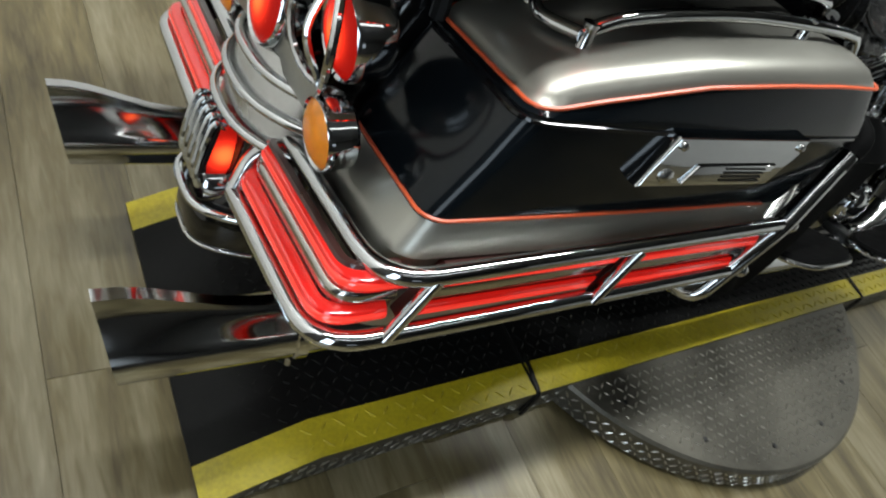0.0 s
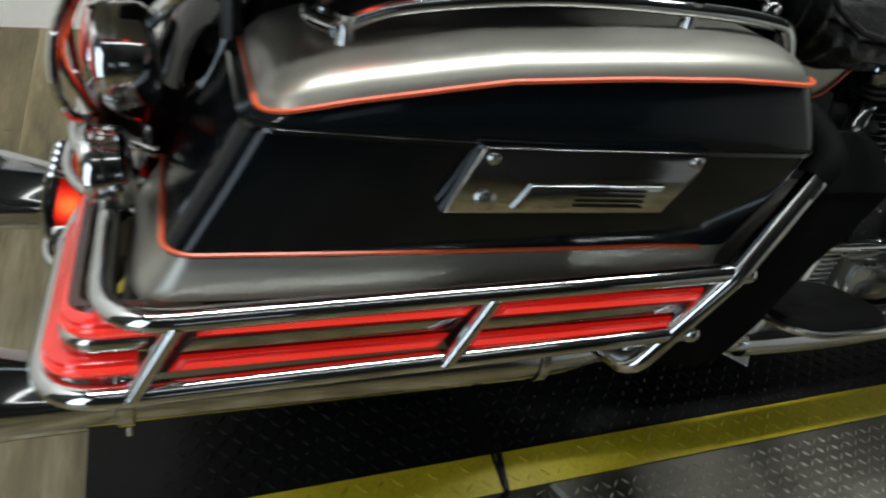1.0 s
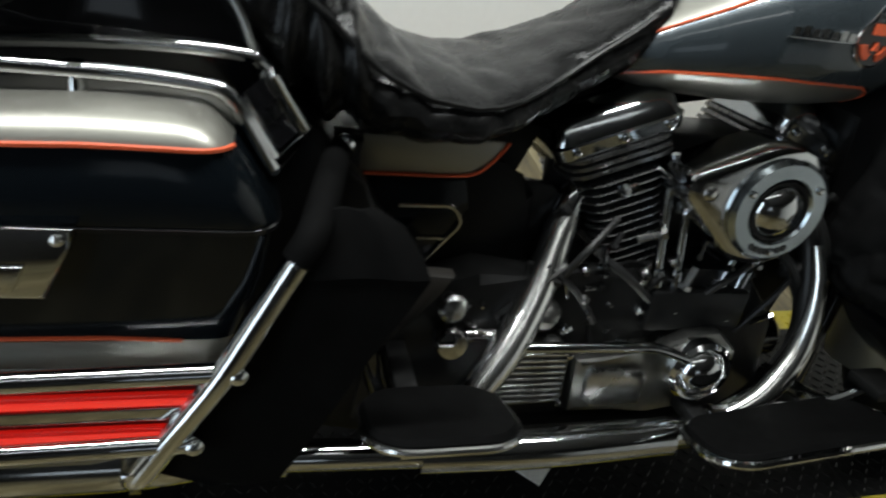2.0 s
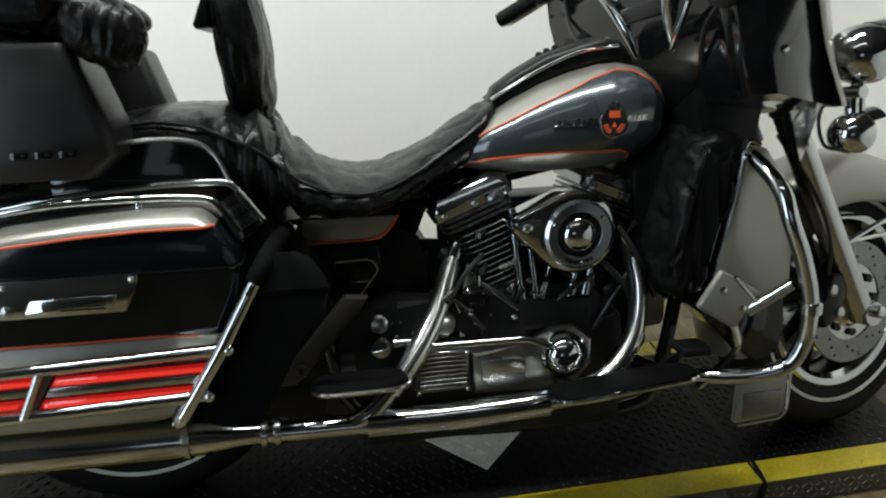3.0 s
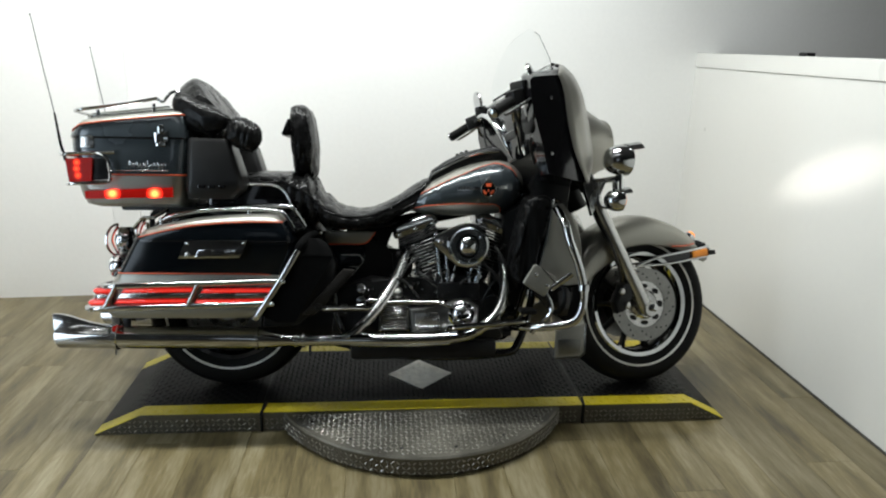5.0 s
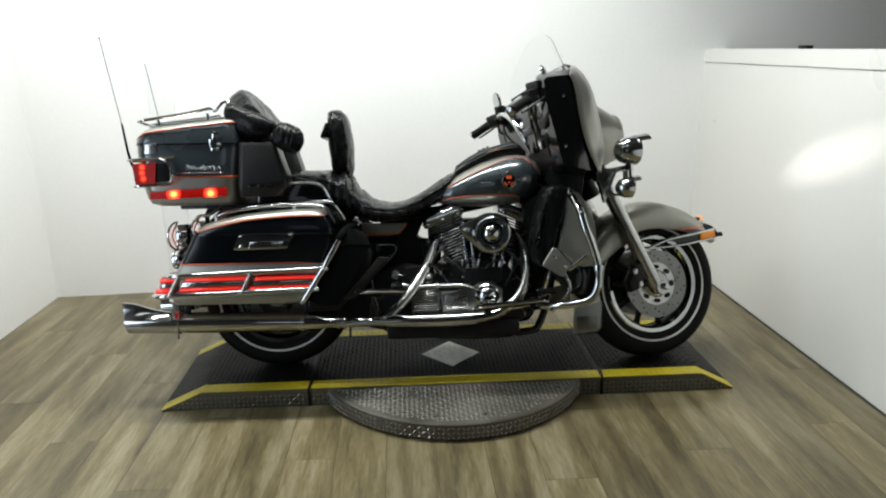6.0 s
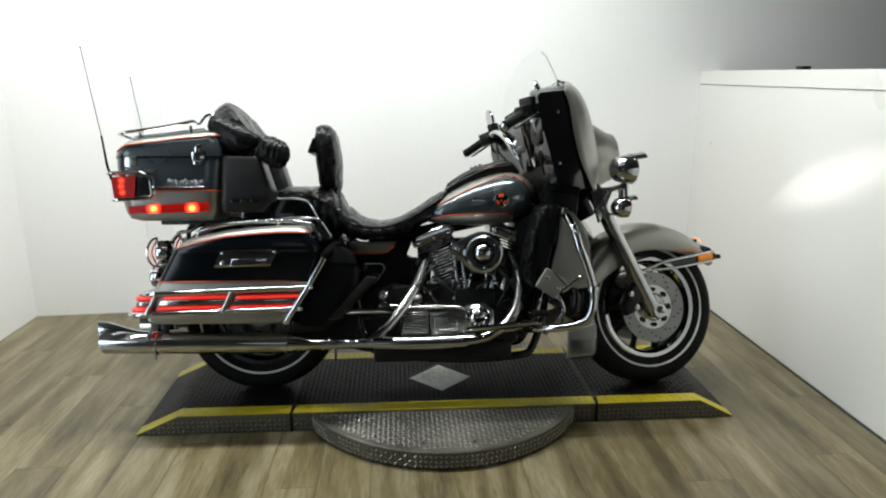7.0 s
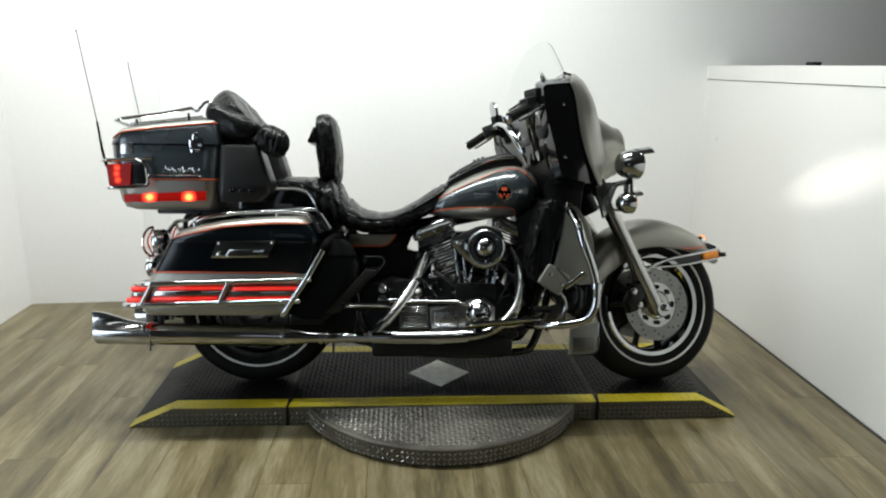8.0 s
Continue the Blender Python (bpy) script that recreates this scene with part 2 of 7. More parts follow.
def spline(pts, res=6, closed=False):
    pts = [V(p) for p in pts]
    if res < 2 or len(pts) < 3:
        return pts
    out, n = [], len(pts)
    for i in range(n if closed else n - 1):
        if closed:
            a, b, c, d = pts[i - 1], pts[i], pts[(i + 1) % n], pts[(i + 2) % n]
        else:
            a, b, c, d = pts[max(i - 1, 0)], pts[i], pts[i + 1], pts[min(i + 2, n - 1)]
        for k in range(res):
            t = k / res
            out.append(0.5 * (2 * b + (c - a) * t + (2 * a - 5 * b + 4 * c - d) * t * t + (3 * b - a - 3 * c + d) * t ** 3))
    if not closed:
        out.append(pts[-1])
    return out


def fillet(pts, r=0.03, n=5):
    """A polyline with rounded corners."""
    pts = [V(p) for p in pts]
    out = [pts[0]]
    for a, b, c in zip(pts, pts[1:], pts[2:]):
        u, w = a - b, c - b
        k = min(r, u.length * 0.45, w.length * 0.45)
        p, q = b + u.normalized() * k, b + w.normalized() * k
        for i in range(n + 1):
            t = i / n
            out.append(p * (1 - t) ** 2 + b * 2 * t * (1 - t) + q * t * t)
    out.append(pts[-1])
    return out


def sweep(bm, path, r, n=10, closed=False, flat=1.0, up=None):
    """A round bar along a path; r a number or a function of 0..1; flat squeezes it along its first normal."""
    path = [V(p) for p in path]
    m = len(path)
    loops, nrm = [], None
    for i, p in enumerate(path):
        if closed:
            t = path[(i + 1) % m] - path[i - 1]
        else:
            t = path[min(i + 1, m - 1)] - path[max(i - 1, 0)]
        t.normalize()
        if nrm is None:
            ref = V(up) if up else (V((0, 0, 1)) if abs(t.z) < 0.9 else V((1, 0, 0)))
            nrm = (ref - t * ref.dot(t)).normalized()
        else:
            nrm = (nrm - t * nrm.dot(t)).normalized()
        bi = t.cross(nrm)
        rad = r(i / max(m - 1, 1)) if callable(r) else r
        loops.append([p + nrm * (math.cos(a) * rad * flat) + bi * (math.sin(a) * rad) for a in (2 * math.pi * k / n for k in range(n))])
    if closed:
        loops.append(loops[0])
        rings(bm, loops, False, False)
        bmesh.ops.remove_doubles(bm, verts=bm.verts, dist=1e-6)
    else:
        rings(bm, loops)
    return bm


def lathe(bm, profile, centre, axis=(0, 1, 0), n=40, closed=False, mat=None):
    """profile: (radius, along axis)."""
    ax = V(axis).normalized()
    ref = V((0, 0, 1)) if abs(ax.z) < 0.9 else V((1, 0, 0))
    u = (ref - ax * ref.dot(ax)).normalized()
    w = ax.cross(u)
    c = V(centre)
    loops = []
    for rad, h in profile:
        rad = max(rad, 1e-5)
        loops.append([c + ax * h + u * (math.cos(a) * rad) + w * (math.sin(a) * rad) for a in (2 * math.pi * k / n for k in range(n))])
    if closed:
        loops.append(loops[0])
    rings(bm, loops, not closed, not closed, mat)
    if closed:
        bmesh.ops.remove_doubles(bm, verts=bm.verts, dist=1e-6)
    return bm


def rrect(x0, x1, y0, y1, r, z, n=5, k=1):
    """A rounded rectangle in plan with height z or z(x, y); k extra points on each straight side."""
    out = []
    cs = [(x1 - r, y1 - r, 0), (x0 + r, y1 - r, 90), (x0 + r, y0 + r, 180), (x1 - r, y0 + r, 270)]
    for i, (cx, cy, a0) in enumerate(cs):
        pts = [(cx + r * math.cos(radians(a0 + 90 * j / n)), cy + r * math.sin(radians(a0 + 90 * j / n))) for j in range(n + 1)]
        out += pts
        nx, ny, na = cs[(i + 1) % 4]
        q = (nx + r * math.cos(radians(na)), ny + r * math.sin(radians(na)))
        p = pts[-1]
        out += [(p[0] + (q[0] - p[0]) * j / (k + 1), p[1] + (q[1] - p[1]) * j / (k + 1)) for j in range(1, k + 1)]
    return [V((x, y, z(x, y) if callable(z) else z)) for x, y in out]


def box(bm, x0, x1, y0, y1, z0, z1, bev=0.004, seg=2, m=None):
    made = bmesh.ops.create_cube(bm, size=1.0)["verts"]
    bmesh.ops.scale(bm, vec=(x1 - x0, y1 - y0, z1 - z0), verts=made)
    bmesh.ops.translate(bm, vec=((x0 + x1) / 2, (y0 + y1) / 2, (z0 + z1) / 2), verts=made)
    if m is not None:
        bmesh.ops.transform(bm, matrix=m, verts=made)
    if bev:
        es = list({e for v in made for e in v.link_edges})
        bmesh.ops.bevel(bm, geom=es, offset=bev, segments=seg, affect="EDGES", profile=0.5)
    return bm


def slab(bm, poly, y0, y1, bev=0.004, seg=2):
    """A polygon in x, z, as thick as y0..y1, with rounded edges."""
    a = [bm.verts.new((x, y0, z)) for x, z in poly]
    b = [bm.verts.new((x, y1, z)) for x, z in poly]
    fs = [bm.faces.new(a), bm.faces.new(b[::-1])]
    n = len(poly)
    for i in range(n):
        fs.append(bm.faces.new((a[i], b[i], b[(i + 1) % n], a[(i + 1) % n])))
    if bev:
        es = list({e for e in fs[0].edges} | {e for e in fs[1].edges})
        bmesh.ops.bevel(bm, geom=es, offset=bev, segments=seg, affect="EDGES", profile=0.5)
    return bm


def ball(bm, c, r, sx=1, sy=1, sz=1, u=16, v=10):
    made = bmesh.ops.create_uvsphere(bm, u_segments=u, v_segments=v, radius=r)["verts"]
    bmesh.ops.scale(bm, vec=(sx, sy, sz), verts=made)
    bmesh.ops.translate(bm, vec=c, verts=made)
    return bm


def rumple(bm, amp, size, stretch=(1, 1, 1), cuts=1):
    """Leather creases: narrow valleys between soft pillows, pushed along the normals."""
    if cuts:
        bmesh.ops.subdivide_edges(bm, edges=bm.edges, cuts=cuts, smooth=1.0, use_grid_fill=True)
    bmesh.ops.recalc_face_normals(bm, faces=bm.faces)
    bm.normal_update()
    moves = []
    for v in bm.verts:
        p = V((v.co.x * stretch[0], v.co.y * stretch[1], v.co.z * stretch[2])) / size
        n = noise.noise(p + V((0.7 * noise.noise(p * 0.5), 0.7 * noise.noise(p * 0.6 + V((5, 0, 0))), 0)))
        f = noise.noise(p * 2.7 + V((11, 3, 7)))
        valley = max(0.0, 1 - abs(n) / 0.16) ** 1.5
        moves.append((v, v.normal * amp * (0.35 * f + 0.6 * n - 0.9 * valley)))
    for v, d in moves:
        v.co += d
    return bm


def lerp(table, x):
    """Smooth reading of a table of (x, value...) rows."""
    if x <= table[0][0]:
        return table[0][1:]
    for a, b in zip(table, table[1:]):
        if x <= b[0]:
            t = (x - a[0]) / (b[0] - a[0])
            return tuple(p + (q - p) * t for p, q in zip(a[1:], b[1:]))
    return table[-1][1:]


def thing(name, m, label, category, group="", kind=""):
    ob = new(name)
    ob.empty_display_size = 0.05
    ob.matrix_basis = m
    return tagged(ob, label, category, group, kind)


def wall(name, x0, x1, y0, y1, z0, z1, mat, label):
    ob = part(name, box(bm_new(), x0, x1, y0, y1, z0, z1, 0.003, 1), mat)
    return tagged(ob, label, name.split("_")[0], kind="structure")


# ---- room ----
XL, XR, YB, ZC = -2.26, 1.67, 1.42, 3.0
YL = 1.15  # the back wall comes nearer towards the left
floor = tagged(part("floor", box(bm_new(), XL - 0.15, 5.2, -6.2, YB + 0.4, -0.12, -0.004, 0), PLANK), "wood-look plank floor in taupe and brown", "floor", kind="structure")
turn = math.degrees(math.atan2(YB - YL, XR - XL))
back_wall = part("wall_back", box(bm_new(), -0.2, 7.8, 0, 0.15, -0.1, ZC + 0.1, 0.003, 1), WALL, m=pose(XL, YL, 0, 0, 0, turn))
tagged(back_wall, "plain white painted back wall", "wall", kind="structure")
joint = part("wall_joint", box(bm_new(), 0.66, 0.80, -0.006, 0.004, 0.0, ZC, 0.002, 1), PANELJOINT, m=pose(XL, YL, 0, 0, 0, turn))
tagged(joint, "narrow proud white joint panel on the back wall", "wall", kind="structure")
wall("wall_left", XL - 0.15, XL, -0.45, YL + 0.1, -0.1, ZC + 0.1, WALL, "plain white painted side wall")
# Unseen dark walls, added so that chrome and paint reflect less white.
wall("wall_left_middle", XL - 0.15, XL, -1.15, -0.4502, -0.1, ZC + 0.1, DARKWALL, "unseen dark side wall between the white bay and the window")
wall("wall_left_front", XL - 0.15, XL, -6.2, -2.05, -0.1, ZC + 0.1, DARKWALL, "unseen dark side wall beside the side window")
wall("wall_left_lintel", XL - 0.15, XL, -2.05, -1.15, 2.06, ZC + 0.1, DARKWALL, "unseen dark wall above the side window")
wall("wall_left_sill", XL - 0.15, XL, -2.05, -1.15, -0.1, 0.05, DARKWALL, "unseen dark wall under the side window")
side_window = part("window_2", box(bm_new(), XL - 0.06, XL - 0.05, -2.05, -1.15, 0.05, 2.06, 0), CLEAR)
tagged(side_window, "tall side window that lets daylight in", "window", kind="structure")
for y0, y1, z0, z1 in ((-2.05, -2.01, 0.05, 2.06), (-1.19, -1.15, 0.05, 2.06), (-2.01, -1.19, 2.02, 2.06), (-2.01, -1.19, 0.05, 0.09)):
    part("window_frame", box(bm_new(), XL - 0.09, XL - 0.02, y0, y1, z0, z1, 0.003), METALBLACK, side_window)
# Unseen walls added to close the room, dark to keep reflections low.
wall("wall_far", 5.2, 5.35, -6.2, YB + 0.4, -0.1, ZC + 0.1, DARKWALL, "unseen dark wall added beyond the partition")
wall("wall_front", -0.78, 5.35, -6.35, -6.2, -0.1, ZC + 0.1, DARKWALL, "unseen dark wall added behind the camera")
wall("wall_front_corner", XL - 0.15, -2.12, -6.35, -6.2, -0.1, ZC + 0.1, DARKWALL, "unseen dark wall beside the front window")
wall("wall_front_sill", -2.12, -0.78, -6.35, -6.2, -0.1, 1.48, DARKWALL, "unseen dark wall under the front window")
wall("wall_front_head", -2.12, -0.78, -6.35, -6.2, 2.42, ZC + 0.1, DARKWALL, "unseen dark wall over the front window")
window = part("window_1", box(bm_new(), -2.12, -0.78, -6.27, -6.26, 1.48, 2.42, 0), CLEAR)
tagged(window, "plain window that lets daylight in", "window", kind="structure")
for x0, x1, z0, z1 in ((-2.12, -2.08, 1.48, 2.42), (-0.82, -0.78, 1.48, 2.42), (-2.08, -0.82, 2.38, 2.42), (-2.08, -0.82, 1.48, 1.52)):
    part("window_frame", box(bm_new(), x0, x1, -6.30, -6.22, z0, z1, 0.003), METALBLACK, window)
ceiling = tagged(part("ceiling", box(bm_new(), XL - 0.15, 5.35, -6.35, YB + 0.4, ZC, ZC + 0.1, 0), CEIL), "plain grey ceiling", "ceiling", kind="structure")
wall("wall_partition", XR, XR + 0.12, -4.2, YB + 0.02, -0.1, 1.30, PANEL, "half-height white partition wall with a smooth finish")
wall("trim_cap", XR - 0.006, XR + 0.126, -4.21, YB + 0.02, 1.3006, 1.380, PANEL, "white cap board along the partition top")

# No real skirting: a dark strip draws the joint and its contact shadow.
wall("baseboard", XR - 0.006, XR - 0.0005, -4.2, YB - 0.01, -0.003, 0.011, DARKWALL, "thin dark strip for the gap and contact shadow at the partition foot")
clip = part("cable_clip", box(bm_new(), -0.02, 0.02, -0.032, 0.032, 0.0, 0.016, 0.005), PLASTIC, m=pose(XR + 0.03, 0.42, 1.3802))
tagged(clip, "small black plastic clip lying on the partition cap", "clip")

# ---- turntable platform ----
ZD = 0.078
YM = 0.023  # the turntable's axis
YN, YF = -0.256, 0.318
XA, XB, XC, XD = -1.195, -1.03, 1.040, 1.184
J1, J2 = -0.600, 0.612
platform = thing("turntable_platform", pose(0, 0, 0), "motorcycle turntable platform with black deck and yellow edges on the floor", "platform")


def deck_z(x):
    if x < XB:
        return max(0.004, ZD * (x - XA) / (XB - XA))
    if x > XC:
        return max(0.004, ZD * (XD - x) / (XD - XC))
    return ZD


def deck_sheet(bm, x0, x1, y0, y1, lift, mat=0):
    xs = sorted({x0, x1} | {x for x in (XB, XC) if x0 < x < x1})
    top = [V((x, y, deck_z(x) + lift)) for y in (y0, y1) for x in xs]
    n = len(xs)
    low = [p - V((0, 0, lift + 0.003)) for p in top]
    tv, lv = [bm.verts.new(p) for p in top], [bm.verts.new(p) for p in low]
    for i in range(n - 1):
        bm.faces.new((tv[i], tv[i + 1], tv[n + i + 1], tv[n + i]))
    for a, b in [(i, i + 1) for i in range(n - 1)] + [(n + i + 1, n + i) for i in range(n - 1)] + [(n - 1, 2 * n - 1), (n, 0)]:
        bm.faces.new((tv[b], tv[a], lv[a], lv[b]))
    return bm


def lugs(x0, x1, y0, y1, inside, height, pitch=0.0235, size=1.0):
    """Raised lozenges of tread plate, turned to and fro."""
    verts, faces = [], []
    nx, ny = int((x1 - x0) / pitch), int((y1 - y0) / pitch)
    for i in range(nx):
        for j in range(ny):
            cx, cy = x0 + (i + 0.5) * pitch, y0 + (j + 0.5) * pitch
            if not inside(cx, cy):
                continue
            a = radians(45 if (i + j) % 2 else -45)
            ca, sa = math.cos(a), math.sin(a)
            k = len(verts)
            for px, py, pz in ((-0.0125, 0, 0), (0, -0.0033, 0), (0.0125, 0, 0), (0, 0.0033, 0), (-0.006, 0, 1), (0.006, 0, 1)):
                x, y = cx + size * (px * ca - py * sa), cy + size * (px * sa + py * ca)
                verts.append((x, y, height(x, y) + 0.0026 * size * pz - (0.0004 if not pz else 0)))
            for q in ((0, 1, 5, 4), (1, 2, 5), (2, 3, 4, 5), (3, 0, 4)):
                faces.append([k + t for t in q])
    return verts, faces


def lug_part(name, data, mat, parent):
    me = bpy.data.meshes.new(name)
    me.from_pydata(*([data[0], [], data[1]]))
    me.materials.append(mat)
    ob = new(name, me)
    ob.parent = parent
    return tagged(ob, kind="stuff")


for x0, x1 in ((XA, J1 - 0.004), (J1 + 0.004, J2 - 0.004), (J2 + 0.004, XD)):
    xs = sorted({x0, x1} | {x for x in (XB, XC) if x0 < x < x1})
    poly = [(x, deck_z(x)) for x in xs] + [(x1, 0.0005), (x0, 0.0005)]
    deck = part("deck_section", slab(bm_new(), poly, YN, YF, 0.0015, 1), TREAD, platform, "bare tread-plate deck section")
    part("black_surface", deck_sheet(bm_new(), x0, x1, YN + 0.064, YF - 0.064, 0.0016), BLACKDECK, deck, "black coated tread surface")
    for y0, y1 in ((YN, YN + 0.0635), (YF - 0.0635, YF)):
        part("yellow_edge", deck_sheet(bm_new(), x0, x1, y0 + 0.0005, y1, 0.0018), YELLOW, deck, "yellow painted safety edge")
    hz = lambda x, y: deck_z(x) + 0.0017
    lug_part("tread_relief", lugs(x0 + 0.004, x1 - 0.004, YN + 0.066, YF - 0.066, lambda x, y: abs(x) + abs(y - YM) > 0.145, hz, 0.0195, 0.82), BLACKLUG, deck)
    lug_part("tread_relief", lugs(x0 + 0.004, x1 - 0.004, YN + 0.004, YN + 0.062, lambda x, y: True, hz, 0.0275), YELLOW, deck)
    lug_part("tread_relief", lugs(x0 + 0.004, x1 - 0.004, YF - 0.062, YF - 0.004, lambda x, y: True, hz, 0.0275), YELLOW, deck)
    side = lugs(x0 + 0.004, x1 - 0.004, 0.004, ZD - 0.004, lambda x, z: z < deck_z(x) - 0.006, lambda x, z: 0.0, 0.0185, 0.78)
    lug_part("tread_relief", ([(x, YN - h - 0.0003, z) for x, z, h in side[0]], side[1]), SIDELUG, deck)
marker = bm_new()
pts = [(-0.130, 0.0), (0, -0.128), (0.130, 0.0), (0, 0.128)]
lo = [V((x, YM + y, ZD + 0.001)) for x, y in pts]
hi = [V((x * 0.992, YM + y * 0.992, ZD + 0.0032)) for x, y in pts]
rings(marker, [lo, hi], True, True)
part("centre_marker", marker, MARK, platform, "worn pale diamond marker")
lug_part("tread_relief", lugs(-0.13, 0.13, -0.13, 0.16, lambda x, y: abs(x) + abs(y - YM) < 0.116, lambda x, y: ZD + 0.0032, 0.0235), MARK, platform)
for jx in (J1, J2):
    bm = box(bm_new(), jx - 0.0042, jx + 0.0042, YN - 0.002, YF + 0.002, 0.006, ZD + 0.0012, 0.001, 1)
    strap = part("joint_strip", bm, PLASTIC, platform, "black rubber strip in the deck joint")
    bm = sweep(bm_new(), fillet([(jx + 0.012, YN + 0.075, ZD + 0.004), (jx, YN - 0.004, ZD + 0.004), (jx, YN - 0.007, 0.004)], 0.012), 0.0055, 8, flat=0.5)
    part("rubber_cover", bm, PLASTIC, strap)
RD = 0.590
bm = lathe(bm_new(), [(RD - 0.004, 0.006), (RD, 0.010), (RD, ZD - 0.010), (RD - 0.006, ZD - 0.004), (0.02, ZD - 0.004)], (0, YM, 0), (0, 0, 1), 128)
disc = part("turntable_disc", bm, TREAD, platform, "round aluminium tread-plate turntable")
part("base_ring", lathe(bm_new(), [(RD - 0.012, 0.0), (RD - 0.012, 0.008)], (0, YM, 0), (0, 0, 1), 96), PLASTIC, disc)
lug_part("tread_relief", lugs(-0.6, 0.6, -0.6, YN - 0.004, lambda x, y: x * x + (y - YM) ** 2 < (RD - 0.022) ** 2, lambda x, y: ZD - 0.004, 0.0185, 0.8), LUG, disc)
lug_part("tread_relief", lugs(-0.6, 0.6, YF + 0.004, 0.64, lambda x, y: x * x + (y - YM) ** 2 < (RD - 0.022) ** 2, lambda x, y: ZD - 0.004, 0.0185, 0.8), LUG, disc)
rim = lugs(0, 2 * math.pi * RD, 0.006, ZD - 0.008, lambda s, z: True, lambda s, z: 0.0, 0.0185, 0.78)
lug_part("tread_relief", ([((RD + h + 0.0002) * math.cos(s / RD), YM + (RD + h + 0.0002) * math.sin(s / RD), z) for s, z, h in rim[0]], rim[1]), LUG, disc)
for a in range(-160, 0, 20):
    bm = lathe(bm_new(), [(0.006, 0), (0.006, 0.002), (0.004, 0.003)], (0.535 * math.cos(radians(a)), YM + 0.535 * math.sin(radians(a)), ZD - 0.0045), (0, 0, 1), 10)
    part("rim_bolt", bm, METALBLACK, disc)

# ---- motorcycle: x ahead, y to its left, z up from the tyres' contact line ----
LEAN = 11.0
bike = thing("motorcycle", pose(0.004, -0.035, ZD + 0.004, -LEAN, 0, -1.0), "black and silver touring motorcycle leaning on its side stand", "motorcycle")
PIVOT, RAKE = V((0.865, 0, 0.302)), V((-0.225, 0, 0.431)).normalized()
STEER = Matrix.Translation(PIVOT) @ Matrix.Rotation(radians(15.0), 4, RAKE) @ Matrix.Translation(-PIVOT)


def wheel(name, cx, cz, m=None, rotor=True):
    hub = part(name, lathe(bm_new(), [(0.030, -0.075), (0.034, -0.06), (0.034, 0.06), (0.030, 0.075)], (cx, 0, cz), n=24), METALBLACK, bike, "black cast wheel", m)
    prof = [(0.212, -0.050), (0.232, -0.058), (0.262, -0.064), (0.288, -0.062), (0.304, -0.052), (0.315, -0.032), (0.3195, -0.012), (0.3195, 0.012),
            (0.315, 0.032), (0.304, 0.052), (0.288, 0.062), (0.262, 0.064), (0.232, 0.058), (0.212, 0.050)]
    tyre = part("tyre", lathe(bm_new(), prof, (cx, 0, cz), n=72, closed=True), RUBBER, hub, "black tyre with white bands")
    for s in (-1, 1):
        part("white_band", lathe(bm_new(), [(0.243, s * 0.0605), (0.244, s * 0.0622), (0.2505, s * 0.0638), (0.2515, s * 0.0622)], (cx, 0, cz), n=72, closed=True), WHITE, hub)
        part("rim_edge", lathe(bm_new(), [(0.186, s * 0.040), (0.196, s * 0.055), (0.211, s * 0.059), (0.217, s * 0.053), (0.212, s * 0.044)], (cx, 0, cz), n=72, closed=True), CHROME, hub, "polished rim edge")
    part("rim", lathe(bm_new(), [(0.204, -0.048), (0.19, -0.03), (0.184, 0), (0.19, 0.03), (0.204, 0.048), (0.21, 0.04), (0.21, -0.04)], (cx, 0, cz), n=60, closed=True), METALBLACK, hub)
    for k in range(10):
        a = 2 * math.pi * k / 10
        d, t = V((math.cos(a), 0, math.sin(a))), V((-math.sin(a), 0, math.cos(a)))
        c = V((cx, 0, cz))
        loops = []
        for rr, w, h in ((0.028, 0.017, 0.028), (0.09, 0.012, 0.02), (0.16, 0.010, 0.016), (0.190, 0.015, 0.022)):
            loops.append([c + d * rr + t * (w * math.cos(q)) + V((0, h * math.sin(q), 0)) for q in (2 * math.pi * i / 8 for i in range(8))])
        part("spoke", rings(bm_new(), loops), METALBLACK, hub)
    for s in ((-1, 1) if rotor else (-1,)):
        y = s * 0.083
        bm = bm_new()
        lathe(bm, [(0.092, y - 0.003), (0.146, y - 0.003), (0.146, y + 0.003), (0.092, y + 0.003)], (cx, 0, cz), n=64, closed=True)
        disc_ob = part("brake_disc", bm, ALLOY, hub, "drilled steel brake disc")
        bm = lathe(bm_new(), [(0.02, y - 0.002), (0.05, y - 0.009 * -s), (0.06, y), (0.094, y), (0.094, y + 0.004), (0.02, y + 0.006)], (cx, 0, cz), n=40)
        part("disc_carrier", bm, DULL, hub)
        for k in range(10):
            a = 2 * math.pi * k / 10 + 0.2
            for rr, da in ((0.108, 0), (0.121, 0.16), (0.134, 0.32)):
                lx, lz = cx + rr * math.cos(a + da), cz + rr * math.sin(a + da)
                part("disc_hole", lathe(bm_new(), [(0.0042, y + s * 0.0025), (0.0042, y + s * 0.0036)], (lx, 0, lz), n=8), PLASTIC, hub)
        for k in range(8):
            a = 2 * math.pi * k / 8
            loops = []
            for e in (0, 1):
                loops.append([V((cx + (0.073 + 0.009 * math.cos(q)) * math.cos(a) - 0.013 * math.sin(q) * math.sin(a), y + s * (0.003 + 0.0035 * e),
                                 cz + (0.073 + 0.009 * math.cos(q)) * math.sin(a) + 0.013 * math.sin(q) * math.cos(a))) for q in (2 * math.pi * i / 10 for i in range(10))])
            part("carrier_slot", rings(bm_new(), loops), PLASTIC, hub)
